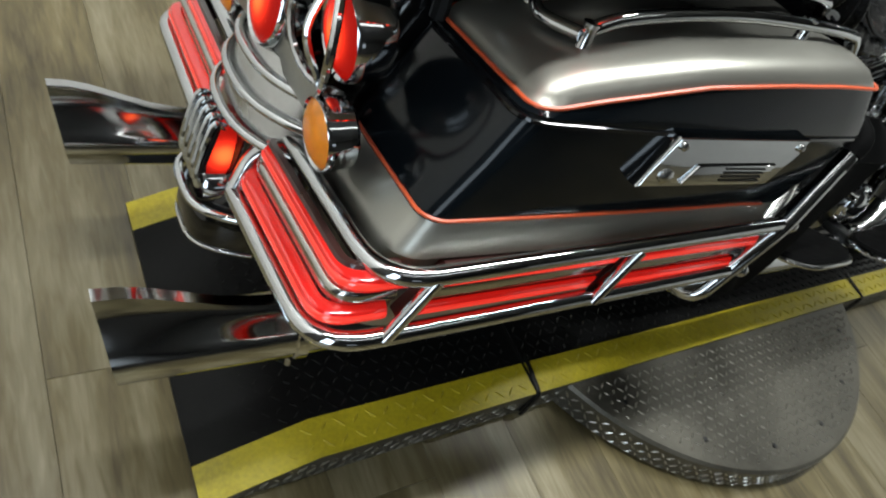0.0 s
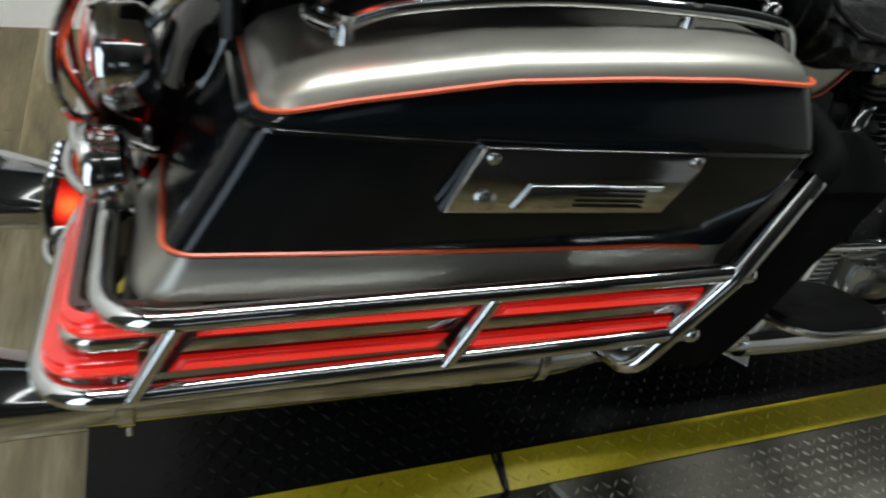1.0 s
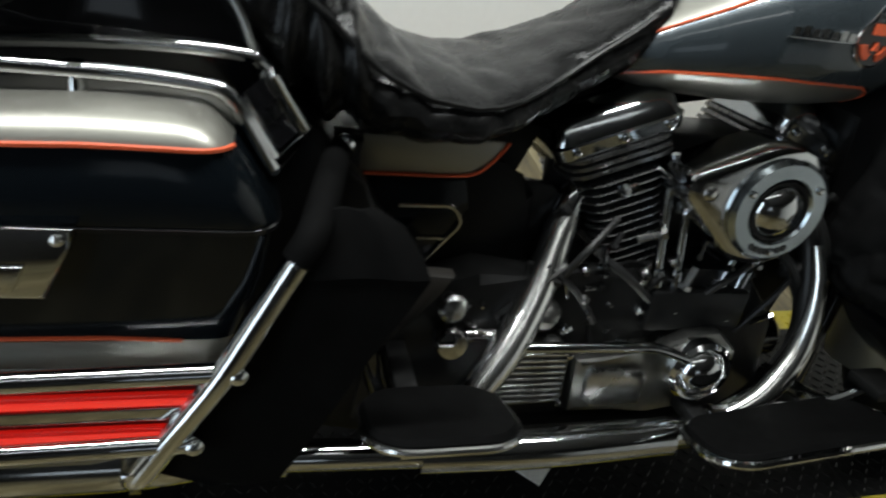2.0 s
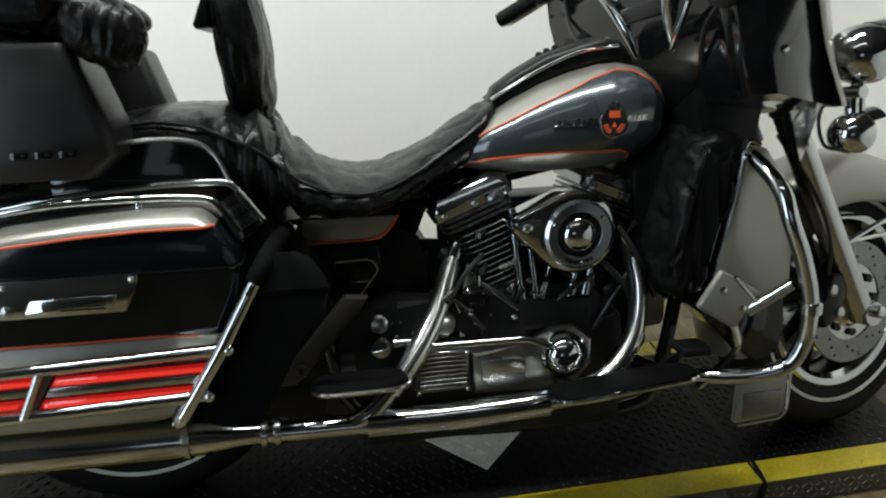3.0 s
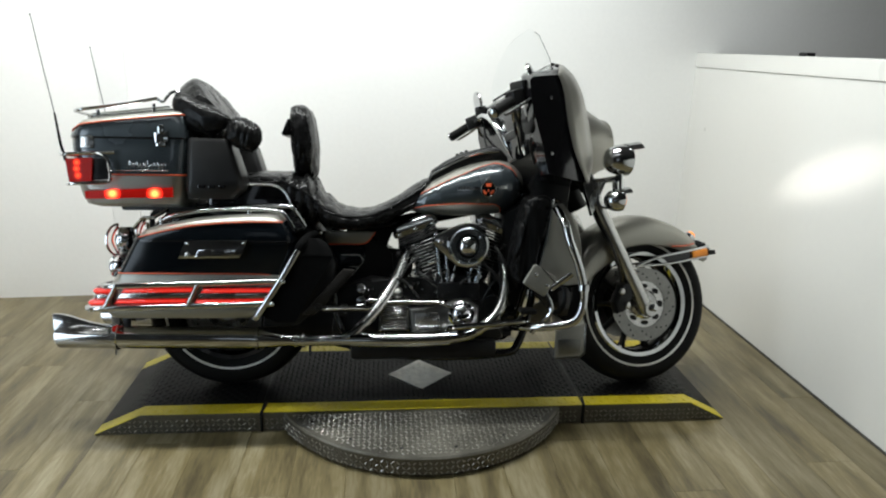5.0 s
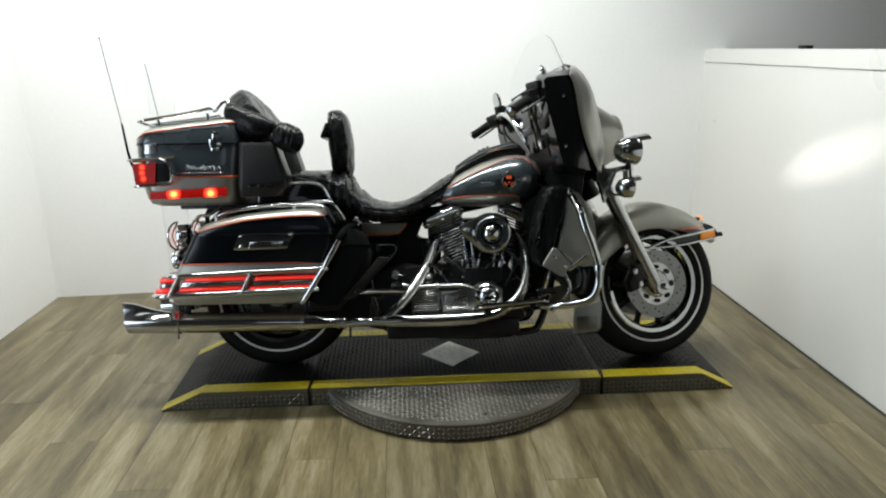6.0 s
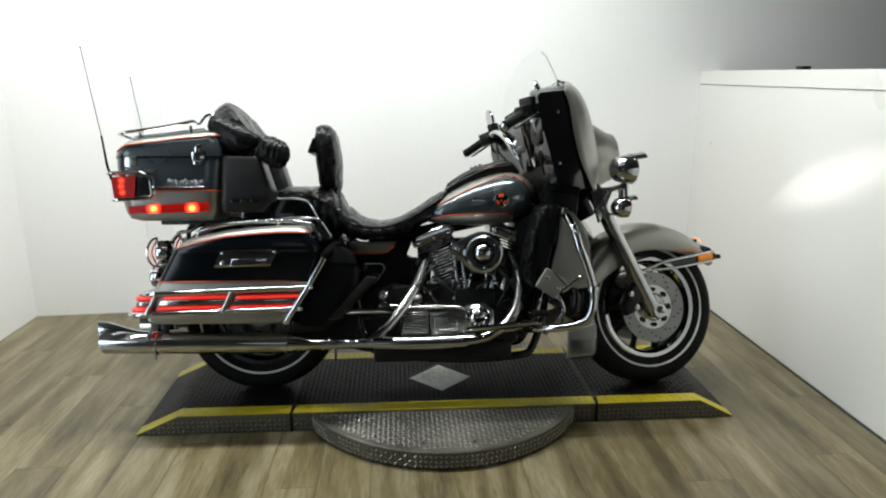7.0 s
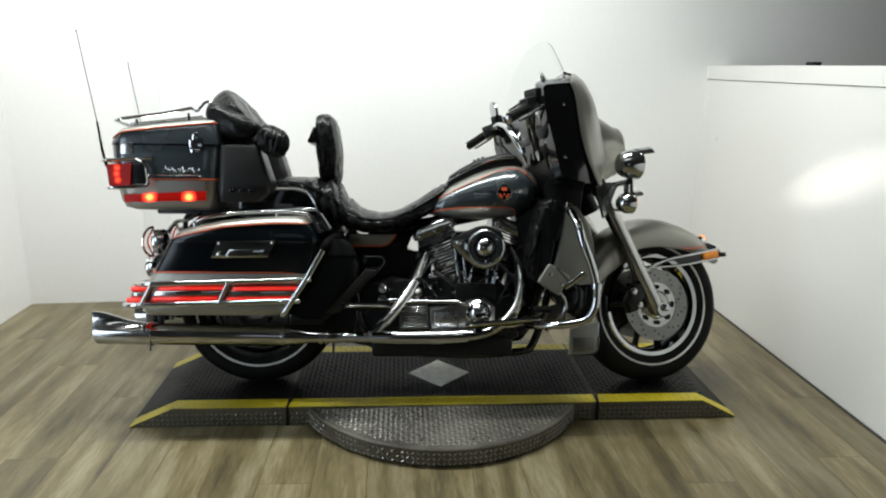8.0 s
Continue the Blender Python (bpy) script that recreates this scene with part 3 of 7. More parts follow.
        bm = lathe(bm_new(), [(0.018, s * 0.09), (0.018, s * 0.12), (0.012, s * 0.128)], (cx, 0, cz), n=16)
        part("axle_end", bm, CHROME, hub)
    return hub


wheel("rear_wheel", -0.742, 0.320, rotor=False)
wheel("front_wheel", 0.865, 0.315, STEER)

# saddlebags with lids, latches, crash rails and light strips
LID = [(-0.99, 0.603), (-0.93, 0.619), (-0.81, 0.645), (-0.70, 0.656), (-0.60, 0.661), (-0.49, 0.660), (-0.45, 0.655)]
LIDTOP = [(-0.99, 0.625), (-0.93, 0.640), (-0.81, 0.665), (-0.70, 0.676), (-0.60, 0.682), (-0.52, 0.680), (-0.48, 0.668), (-0.45, 0.655)]


def flip(bm, s):
    """The right-hand piece (s = -1) or its mirror image."""
    if s > 0:
        for v in bm.verts:
            v.co.y = -v.co.y
        bmesh.ops.reverse_faces(bm, faces=bm.faces)
    return bm


def slant(bm):
    """Tips a plate with the saddlebag's flank."""
    for v in bm.verts:
        v.co.y += 0.066 * (-0.62 - v.co.x) - 0.009
    return bm


def taper(bm):
    """Draws the outer side of a rail or strip in towards the rear."""
    for v in bm.verts:
        v.co.y += 0.018 * (-0.66 - v.co.x) * max(0.0, min(1.0, (-0.10 - v.co.y) / 0.22))
    return bm


def flap_sheet(rows, thick=0.005, n=8):
    """A hanging sheet: rows of height, rear x, fore x and y, with a slight wave."""
    loops = []
    for z, xa, xb, y in rows:
        face = [V((xa + (xb - xa) * k / n, y + 0.0025 * math.sin(9 * k / n + 40 * z), z)) for k in range(n + 1)]
        loops.append(face + [p + V((0, thick, 0)) for p in face[::-1]])
    return rings(bm_new(), loops)


def saddlebag(s):
    zs = lambda x, y: lerp(LID, x)[0]
    zt = lambda x, y: lerp(LIDTOP, x)[0]
    # body, from under the lid down to the skirt; narrower towards the rear
    def slim(loop):
        for p in loop:
            k = 0.06 + 0.09 * max(0, min(1, (p.z - 0.474) / 0.116))
            p.y = -0.112 + (p.y + 0.112) * (1 - 0.85 * k * max(0, min(1.2, (-0.62 - p.x) / 0.38)) ** 1.5)
        return loop
    lv = [(-1.006, -0.466, -0.341, -0.112, 0.026, 0.590), (-1.030, -0.473, -0.336, -0.112, 0.026, 0.545), (-1.062, -0.489, -0.323, -0.112, 0.026, 0.484),
          (-1.066, -0.492, -0.3215, -0.112, 0.026, 0.476), (-1.074, -0.498, -0.323, -0.112, 0.028, 0.464), (-1.086, -0.504, -0.330, -0.112, 0.032, 0.448),
          (-1.091, -0.507, -0.331, -0.112, 0.034, 0.440), (-1.093, -0.514, -0.322, -0.112, 0.034, 0.430), (-1.097, -0.525, -0.318, -0.112, 0.034, 0.400), (-1.104, -0.535, -0.318, -0.112, 0.036, 0.372),
          (-1.106, -0.550, -0.321, -0.112, 0.038, 0.365), (-1.107, -0.580, -0.318, -0.12, 0.038, 0.335), (-1.098, -0.600, -0.308, -0.14, 0.036, 0.322), (-1.08, -0.62, -0.29, -0.16, 0.03, 0.318)]
    loops = [slim(rrect(a, b, c, d, r, z, 5, 5)) for a, b, c, d, r, z in lv]
    body = part("saddlebag", flip(rings(bm_new(), loops, True, True, lambda i, j: 0 if i < 3 else 1), s), [DARK, SILVER], bike, "black saddlebag with silver skirt")
    lid = [slim(rrect(-1.003, -0.464, -0.343, -0.110, 0.028, 0.596, 5, 10)), slim(rrect(-1.004, -0.463, -0.344, -0.110, 0.028, 0.600, 5, 10))]
    lid.append(slim(rrect(-0.992, -0.500, -0.338, -0.111, 0.028, lambda x, y: zs(x, y) - 0.001, 5, 10)))
    for ins, f in ((0.004, 0.30), (0.012, 0.62), (0.026, 0.86), (0.045, 0.97), (0.065, 1.0)):
        lid.append(slim(rrect(-0.992 + ins, -0.502 - ins * 0.8, -0.338 + ins, -0.111 - ins, 0.03, lambda x, y, f=f: zs(x, y) + (zt(x, y) - zs(x, y)) * f + 0.004 * f, 5, 10)))
    part("lid", flip(rings(bm_new(), lid, True, True, lambda i, j: 0 if i < 2 else 1), s), [DARK, SILVER], body, "silver-topped saddlebag lid", sharp=60)
    seam = slim(rrect(-1.0035, -0.4645, -0.342, -0.111, 0.028, 0.593, 5, 5))
    part("lid_seam_trim", flip(sweep(bm_new(), seam, 0.0035, 6, True), s), GLOSS, body)
    stripe = slim(rrect(-0.9935, -0.4985, -0.3395, -0.1095, 0.028, lambda x, y: zs(x, y), 5, 10))
    side_run = sorted([p for p in stripe if p.x < -0.499 and p.y < -0.24 and (p.x < -0.6 or p.y < -0.318)], key=lambda p: p.x)
    rear_run = sorted([p for p in stripe if p.x < -0.96 and p.y >= -0.24], key=lambda p: -p.y)
    part("pinstripe", flip(sweep(bm_new(), rear_run + side_run, 0.0024, 6), s), ORANGE, body)
    ring = slim(rrect(-1.0655, -0.4905, -0.3230, -0.1115, 0.026, 0.480, 5, 5))
    path = [p for p in ring if p.x < -1.0 and p.y < -0.13] + [p for p in ring if -1.0 <= p.x < -0.545 and p.y < -0.25]
    path.append(slim([V((-0.544, -0.3225, 0.476))])[0])
    part("pinstripe", flip(sweep(bm_new(), path, 0.0022, 6), s), ORANGE, body)
    # latch plate
    bm = slab(bm_new(), [(-0.824, 0.596), (-0.613, 0.600), (-0.619, 0.580), (-0.639, 0.538), (-0.848, 0.534), (-0.840, 0.552)], -0.347, -0.330, 0.003)
    latch = part("latch_plate", flip(slant(bm), s), CHROME, body, "chrome latch plate")
    bm = slab(bm_new(), [(-0.777, 0.565), (-0.650, 0.568), (-0.660, 0.545), (-0.789, 0.541)], -0.351, -0.345, 0.002)
    part("latch_handle", flip(slant(bm), s), CHROME, latch)
    for k in range(4):
        z = 0.5465 + 0.0052 * k
        part("groove", flip(slant(box(bm_new(), -0.735, -0.668, -0.3522, -0.350, z, z + 0.0018, 0)), s), PLASTIC, latch)
    for x, z in ((-0.815, 0.587), (-0.625, 0.591)):
        part("screw", flip(slant(lathe(bm_new(), [(0.005, 0.0), (0.005, 0.003), (0.003, 0.0045)], (x, -0.347, z), (0, -1, 0), 12)), s), DULL, latch)
    part("lock", flip(slant(lathe(bm_new(), [(0.009, 0), (0.009, 0.003), (0.006, 0.005)], (-0.815, -0.347, 0.549), (0, -1, 0), 16)), s), DULL, latch)
    # crash rails
    up = fillet([(-0.500, -0.344, 0.458), (-1.114, -0.348, 0.438), (-1.116, -0.085, 0.424)], 0.06, 8)
    lo = fillet([(-0.540, -0.346, 0.380), (-1.166, -0.350, 0.362), (-1.168, -0.085, 0.346)], 0.06, 8)
    guard = part("saddlebag_guard", flip(taper(sweep(bm_new(), up, 0.0105, 12)), s), CHROME, bike, "chrome saddlebag rail")
    part("lower_rail", flip(taper(sweep(bm_new(), lo, 0.0105, 12)), s), CHROME, guard)
    part("inner_return", flip(sweep(bm_new(), fillet([(-1.116, -0.085, 0.424), (-1.145, -0.066, 0.385), (-1.168, -0.085, 0.346)], 0.02), 0.0105, 10), s), CHROME, guard)
    for a, b in (((-1.056, 0.438), (-1.094, 0.364)), ((-0.784, 0.446), (-0.819, 0.371))):
        bm = taper(sweep(bm_new(), [(a[0], -0.352, a[1]), (b[0], -0.354, b[1])], 0.0075, 10))
        part("strut", flip(bm, s), CHROME, guard)
    bar = fillet([(-0.436, -0.332, 0.580), (-0.507, -0.350, 0.456), (-0.590, -0.346, 0.330), (-0.600, -0.28, 0.316)], 0.02)
    part("front_bar", flip(sweep(bm_new(), bar, 0.0125, 14), s), CHROME, guard)
    part("bar_sleeve", flip(sweep(bm_new(), spline([(-0.446, -0.334, 0.564), (-0.432, -0.324, 0.588), (-0.416, -0.25, 0.604), (-0.400, -0.16, 0.606)], 5), 0.0155, 14), s), BOARD, guard, "black rubber sleeve")
    part("bar_slot", flip(sweep(bm_new(), [(-0.449, -0.344, 0.562), (-0.457, -0.347, 0.547)], 0.004, 8), s), PLASTIC, guard)
    # soft black flap hung from the front bar, bent in at its top
    rows = [(0.545, -0.457, -0.326, -0.334), (0.50, -0.485, -0.351, -0.336), (0.45, -0.516, -0.380, -0.337), (0.40, -0.547, -0.408, -0.338), (0.36, -0.571, -0.431, -0.338), (0.335, -0.574, -0.445, -0.338), (0.312, -0.520, -0.457, -0.337)]
    flap = part("guard_flap", flip(flap_sheet(rows), s), BOARD, guard, "black vinyl flap on the guard bar")
    rows = [(0.604, -0.418, -0.378, -0.312), (0.590, -0.428, -0.352, -0.320), (0.566, -0.444, -0.334, -0.330), (0.5465, -0.456, -0.3265, -0.336)]
    part("flap_top", flip(flap_sheet(rows), s), BOARD, flap, "satin upper edge of the flap")
    for p in ((-0.495, -0.352, 0.458), (-0.534, -0.352, 0.380)):
        part("end_cap", flip(ball(bm_new(), p, 0.0105, u=12, v=8), s), CHROME, guard)
    # light strips behind the rails
    def wrap(z, off):
        k = 0.018 + (0.438 - z) * 0.42
        return fillet([(-1.046 - k, -0.322 - off, z + 0.002), (-1.112 - k - off, -0.320 - off, z), (-1.114 - k - off, -0.085, z - 0.012), (-1.070 - k, -0.078, z - 0.012)], 0.045, 14)
    strip = part("light_strip", flip(ribbon(wrap(0.4010, -0.010), 0.066, 0.012), s), BACKING, bike, "lit red light strip on the saddlebag rail")
    for z in (0.4205, 0.3795):
        part("lens", flip(ribbon(wrap(z, 0.0), 0.0200, 0.015), s), REDLIT, strip, "lit red lens")
    for z in (0.4205, 0.3795):
        part("lens_core", flip(ribbon(wrap(z, 0.0012), 0.0125, 0.015), s), REDCORE, strip)
    part("reflector_band", flip(ribbon(wrap(0.4, -0.003), 0.0195, 0.010), s), GREYBAR, strip)
    for a, b in ((-1.034, -0.802), (-0.770, -0.538)):
        cut = [(a, 0.436), (b + 0.020, 0.4395), (b - 0.020, 0.380), (a - 0.040, 0.372)]
        back = part("light_strip", flip(taper(slab(bm_new(), cut, -0.336, -0.318, 0.002)), s), BACKING, bike, "lit red light strip on the saddlebag rail")
        sh = lambda x, z: x - (0.436 - z) * 0.62
        for z0, z1 in ((0.4155, 0.4315), (0.3780, 0.3940)):
            q = [(sh(a + 0.006, z1), z1), (sh(b + 0.012, z1), z1 + 0.003), (sh(b + 0.012, z0), z0 + 0.003), (sh(a + 0.006, z0), z0)]
            part("lens", flip(taper(slab(bm_new(), q, -0.3445, -0.334, 0.0065, 3)), s), REDLIT, back, "lit red lens")
            zm = (z0 + z1) / 2
            part("lens_core", flip(taper(slab(bm_new(), [(sh(a + 0.012, zm + 0.004), zm + 0.004), (sh(b + 0.006, zm + 0.004), zm + 0.0068), (sh(b + 0.006, zm - 0.004), zm - 0.0012), (sh(a + 0.012, zm - 0.004), zm - 0.004)], -0.3456, -0.334, 0.003, 3)), s), REDCORE, back)
        q = [(sh(a + 0.004, 0.4125), 0.4125), (sh(b + 0.012, 0.4125), 0.4155), (sh(b + 0.012, 0.3970), 0.4), (sh(a + 0.004, 0.3970), 0.3970)]
        part("reflector_band", flip(taper(slab(bm_new(), q, -0.3390, -0.334, 0.002)), s), GREYBAR, back)
    # chrome rails on the lid
    rz = lambda x: lerp(LIDTOP, x)[0] + 0.026
    out = [(-0.930, -0.258, rz(-0.930) - 0.012), (-0.88, -0.262, rz(-0.88)), (-0.75, -0.272, rz(-0.75)), (-0.60, -0.276, 0.700), (-0.53, -0.276, 0.696), (-0.508, -0.276, 0.690), (-0.492, -0.275, 0.668), (-0.468, -0.272, 0.624)]
    inn = [(-0.935, -0.185, rz(-0.935) - 0.010), (-0.88, -0.19, rz(-0.88)), (-0.75, -0.20, rz(-0.75)), (-0.60, -0.205, 0.710), (-0.50, -0.205, 0.709), (-0.478, -0.203, 0.700), (-0.462, -0.195, 0.676), (-0.437, -0.178, 0.628)]
    rail = part("lid_rail", flip(sweep(bm_new(), spline(out, 6), 0.0072, 10), s), CHROME, bike, "chrome rail on the saddlebag lid")
    part("inner_bar", flip(sweep(bm_new(), spline(inn, 6), 0.0072, 10), s), CHROME, rail)
    part("rear_bar", flip(sweep(bm_new(), spline([out[0], (-0.945, -0.215, rz(-0.945) - 0.012), inn[0]], 6), 0.0072, 10), s), CHROME, rail)
    part("front_bar", flip(sweep(bm_new(), [out[-1], inn[-1]], 0.0072, 10), s), CHROME, rail)
    for x, y in ((-0.924, -0.260), (-0.924, -0.168), (-0.62, -0.274), (-0.62, -0.166)):
        zz = lerp(LIDTOP, x)[0]
        part("post", flip(lathe(bm_new(), [(0.010, -0.004), (0.008, 0.006), (0.007, 0.024), (0.009, 0.03)], (x, y, zz - 0.004), (0, 0, 1), 12), s), CHROME, rail)
    corner = [V((-0.503, -0.270, 0.683)), V((-0.475, -0.212, 0.694)), V((-0.442, -0.186, 0.636)), V((-0.473, -0.267, 0.632))]
    up_n = (corner[3] - corner[0]).cross(corner[1] - corner[0]).normalized() * 0.004
    if up_n.z < 0:
        up_n = -up_n
    part("badge_plate", flip(rings(bm_new(), [corner, [p + up_n for p in corner]]), s), GLOSS, rail, "black badge plate")
    mid, ax_u, ax_v = sum(corner, V((0, 0, 0))) / 4 + up_n * 1.4, (corner[1] - corner[0]) * 0.5, (corner[3] - corner[0]) * 0.5
    bm = bm_new()
    for k in range(5):
        a0 = mid + ax_u * (-0.55 + 0.24 * k) + ax_v * 0.18
        sweep(bm, [a0, a0 - ax_v * (0.36 if k % 2 else 0.5) + ax_u * 0.1], 0.0018, 6)
    part("badge_script", flip(bm, s), CHROME, rail)
    for p, q in ((corner[0], corner[3]), (corner[1], corner[2])):
        part("end_bar", flip(sweep(bm_new(), [p + up_n, q + up_n], 0.0095, 10), s), CHROME, rail)


def ribbon(path, height, thick):
    """An upright band of rounded section along a path."""
    path = [V(p) for p in path]
    loops, m = [], len(path)
    for i, p in enumerate(path):
        t = path[min(i + 1, m - 1)] - path[max(i - 1, 0)]
        t.z = 0
        t.normalize()
        nr = V((t.y, -t.x, 0))
        h, w = height / 2, thick / 2
        sec = [(-w, -h), (w * 0.2, -h), (w * 0.75, -h * 0.8), (w, -h * 0.4), (w, h * 0.4), (w * 0.75, h * 0.8), (w * 0.2, h), (-w, h)]
        loops.append([p + nr * -a + V((0, 0, b)) for a, b in sec])
    return rings(bm_new(), loops)


for s in (-1, 1):
    saddlebag(s)


# mufflers and pipes
def muffler(s):
    y = -0.196
    secs = [(-0.470, 0.020, 0.020, 0.215), (-0.52, 0.024, 0.024, 0.217), (-0.58, 0.036, 0.036, 0.222), (-0.64, 0.0405, 0.0405, 0.224), (-0.88, 0.0415, 0.0415, 0.228), (-1.115, 0.0415, 0.0415, 0.232)]
    loops = [[V((x, y + a * math.cos(q), z + b * math.sin(q))) for q in (2 * math.pi * k / 28 for k in range(28))] for x, a, b, z in secs]
    m = part("muffler", flip(rings(bm_new(), loops), s), MUFFLER, bike, "long chrome muffler")
    # fishtail: the round tube draws up into a waisted fin with a narrow lip, open and slanted at the end
    zc = 0.2325

    def tail(x, r, top, lip, slant_x, n=14):
        """One section: round below, pinched above up to the lip."""
        half = []
        for k in range(n + 1):
            q = radians(-90 + 115 * k / n)
            half.append((r * math.cos(q), zc + r * math.sin(q)))
        w0, z0 = half[-1]
        for k in range(1, 9):
            t = k / 8
            w = lip + (w0 - lip) * (1 - t) ** 1.6 + 0.002 * math.exp(-((t - 0.93) / 0.08) ** 2)
            half.append((w, z0 + (top - z0) * t))
        ring = [(-w, z) for w, z in half] + [(w, z) for w, z in half[::-1]]
        return [V((x - slant_x * (z - 0.19) / 0.13, y + w, z)) for w, z in ring]
    outer = [tail(*q) for q in ((-1.108, 0.0425, 0.2752, 0.0090, 0), (-1.140, 0.0422, 0.2762, 0.0077, 0), (-1.170, 0.0418, 0.2795, 0.0070, 0), (-1.200, 0.0412, 0.2860, 0.0067, 0.003), (-1.225, 0.0406, 0.2950, 0.0065, 0.006),
                                (-1.248, 0.0400, 0.3040, 0.0070, 0.010), (-1.268, 0.0396, 0.3120, 0.0074, 0.014), (-1.288, 0.0392, 0.3170, 0.0074, 0.019), (-1.306, 0.0390, 0.3180, 0.0078, 0.026))]
    inner = [tail(*q) for q in ((-1.3065, 0.0372, 0.3155, 0.0056, 0.026), (-1.26, 0.0370, 0.3080, 0.0042, 0.014), (-1.18, 0.0360, 0.2740, 0.0042, 0.0))]
    part("fishtail_tip", flip(rings(bm_new(), outer + inner, False, True, lambda i, j: 1 if i > 8 else 0), s), [MUFFLER, PLASTIC], m, "tall chrome fishtail exhaust tip", sharp=50)
    bm = lathe(bm_new(), [(0.0425, 0), (0.0455, 0.002), (0.0455, 0.016), (0.0425, 0.018)], (-1.122, y, 0.2315), (1, 0, 0), 28, closed=True)
    part("clamp_band", flip(bm, s), CHROME, m)
    part("clamp_bolt", flip(sweep(bm_new(), [(-1.114, y - 0.012, 0.189), (-1.114, y - 0.016, 0.170)], 0.0035, 8), s), DULL, m)
    part("hanger", flip(slab(bm_new(), [(-1.095, 0.330), (-1.065, 0.330), (-1.07, 0.264), (-1.095, 0.264)], y + 0.012, y + 0.018, 0.002), s), METALBLACK, m)
    part("mount_strap", flip(lathe(bm_new(), [(0.0418, 0), (0.0432, 0.001), (0.0432, 0.012), (0.0418, 0.013)], (-0.62, y, 0.2235), (1, 0, 0), 28, closed=True), s), DULL, m)


for s in (-1, 1):
    muffler(s)
pipe = part("exhaust_pipe", sweep(bm_new(), spline([(-0.48, -0.198, 0.215), (-0.30, -0.210, 0.218), (-0.10, -0.215, 0.216), (0.08, -0.210, 0.222), (0.165, -0.204, 0.234), (0.225, -0.198, 0.266), (0.268, -0.186, 0.306)], 6), 0.021, 14), CHROME, bike, "chrome front exhaust pipe")
part("header_pipe", sweep(bm_new(), spline([(0.255, -0.186, 0.295), (0.290, -0.176, 0.345), (0.304, -0.146, 0.42), (0.300, -0.11, 0.50), (0.28, -0.06, 0.54)], 6), 0.0165, 14), METALBLACK, pipe)
part("heat_shield", sweep(bm_new(), spline([(-0.275, -0.214, 0.220), (-0.1, -0.218, 0.219), (0.09, -0.214, 0.223)], 6), lambda t: 0.0275, 14), CHROME, pipe)
part("heat_shield", sweep(bm_new(), spline([(0.190, -0.204, 0.246), (0.228, -0.202, 0.270), (0.266, -0.192, 0.304), (0.291, -0.182, 0.346), (0.304, -0.168, 0.400), (0.306, -0.152, 0.450), (0.300, -0.132, 0.492)], 6), lambda t: 0.0205 - 0.0125 * max(0.0, t - 0.40) / 0.60, 14), SATIN, pipe)
pipe = part("exhaust_pipe", sweep(bm_new(), spline([(-0.03, -0.05, 0.55), (-0.06, -0.06, 0.53), (-0.080, -0.075, 0.485), (-0.115, -0.115, 0.41), (-0.172, -0.168, 0.335), (-0.255, -0.205, 0.25), (-0.30, -0.208, 0.222)], 6), 0.022, 14), CHROME, bike, "chrome rear exhaust pipe")
part("heat_shield", sweep(bm_new(), spline([(-0.076, -0.078, 0.505), (-0.112, -0.120, 0.42), (-0.166, -0.172, 0.342), (-0.225, -0.202, 0.275)], 6), lambda t: 0.0195 + 0.005 * math.sin(math.pi * min(1, t * 1.1)), 14), SATIN, pipe)
for x in (-0.44, -0.415):
    part("pipe_clamp", lathe(bm_new(), [(0.021, 0), (0.027, 0.002), (0.027, 0.012), (0.021, 0.014)], (x - 0.04, -0.199, 0.2155), (1, 0, 0), 20, closed=True), DULL, pipe)


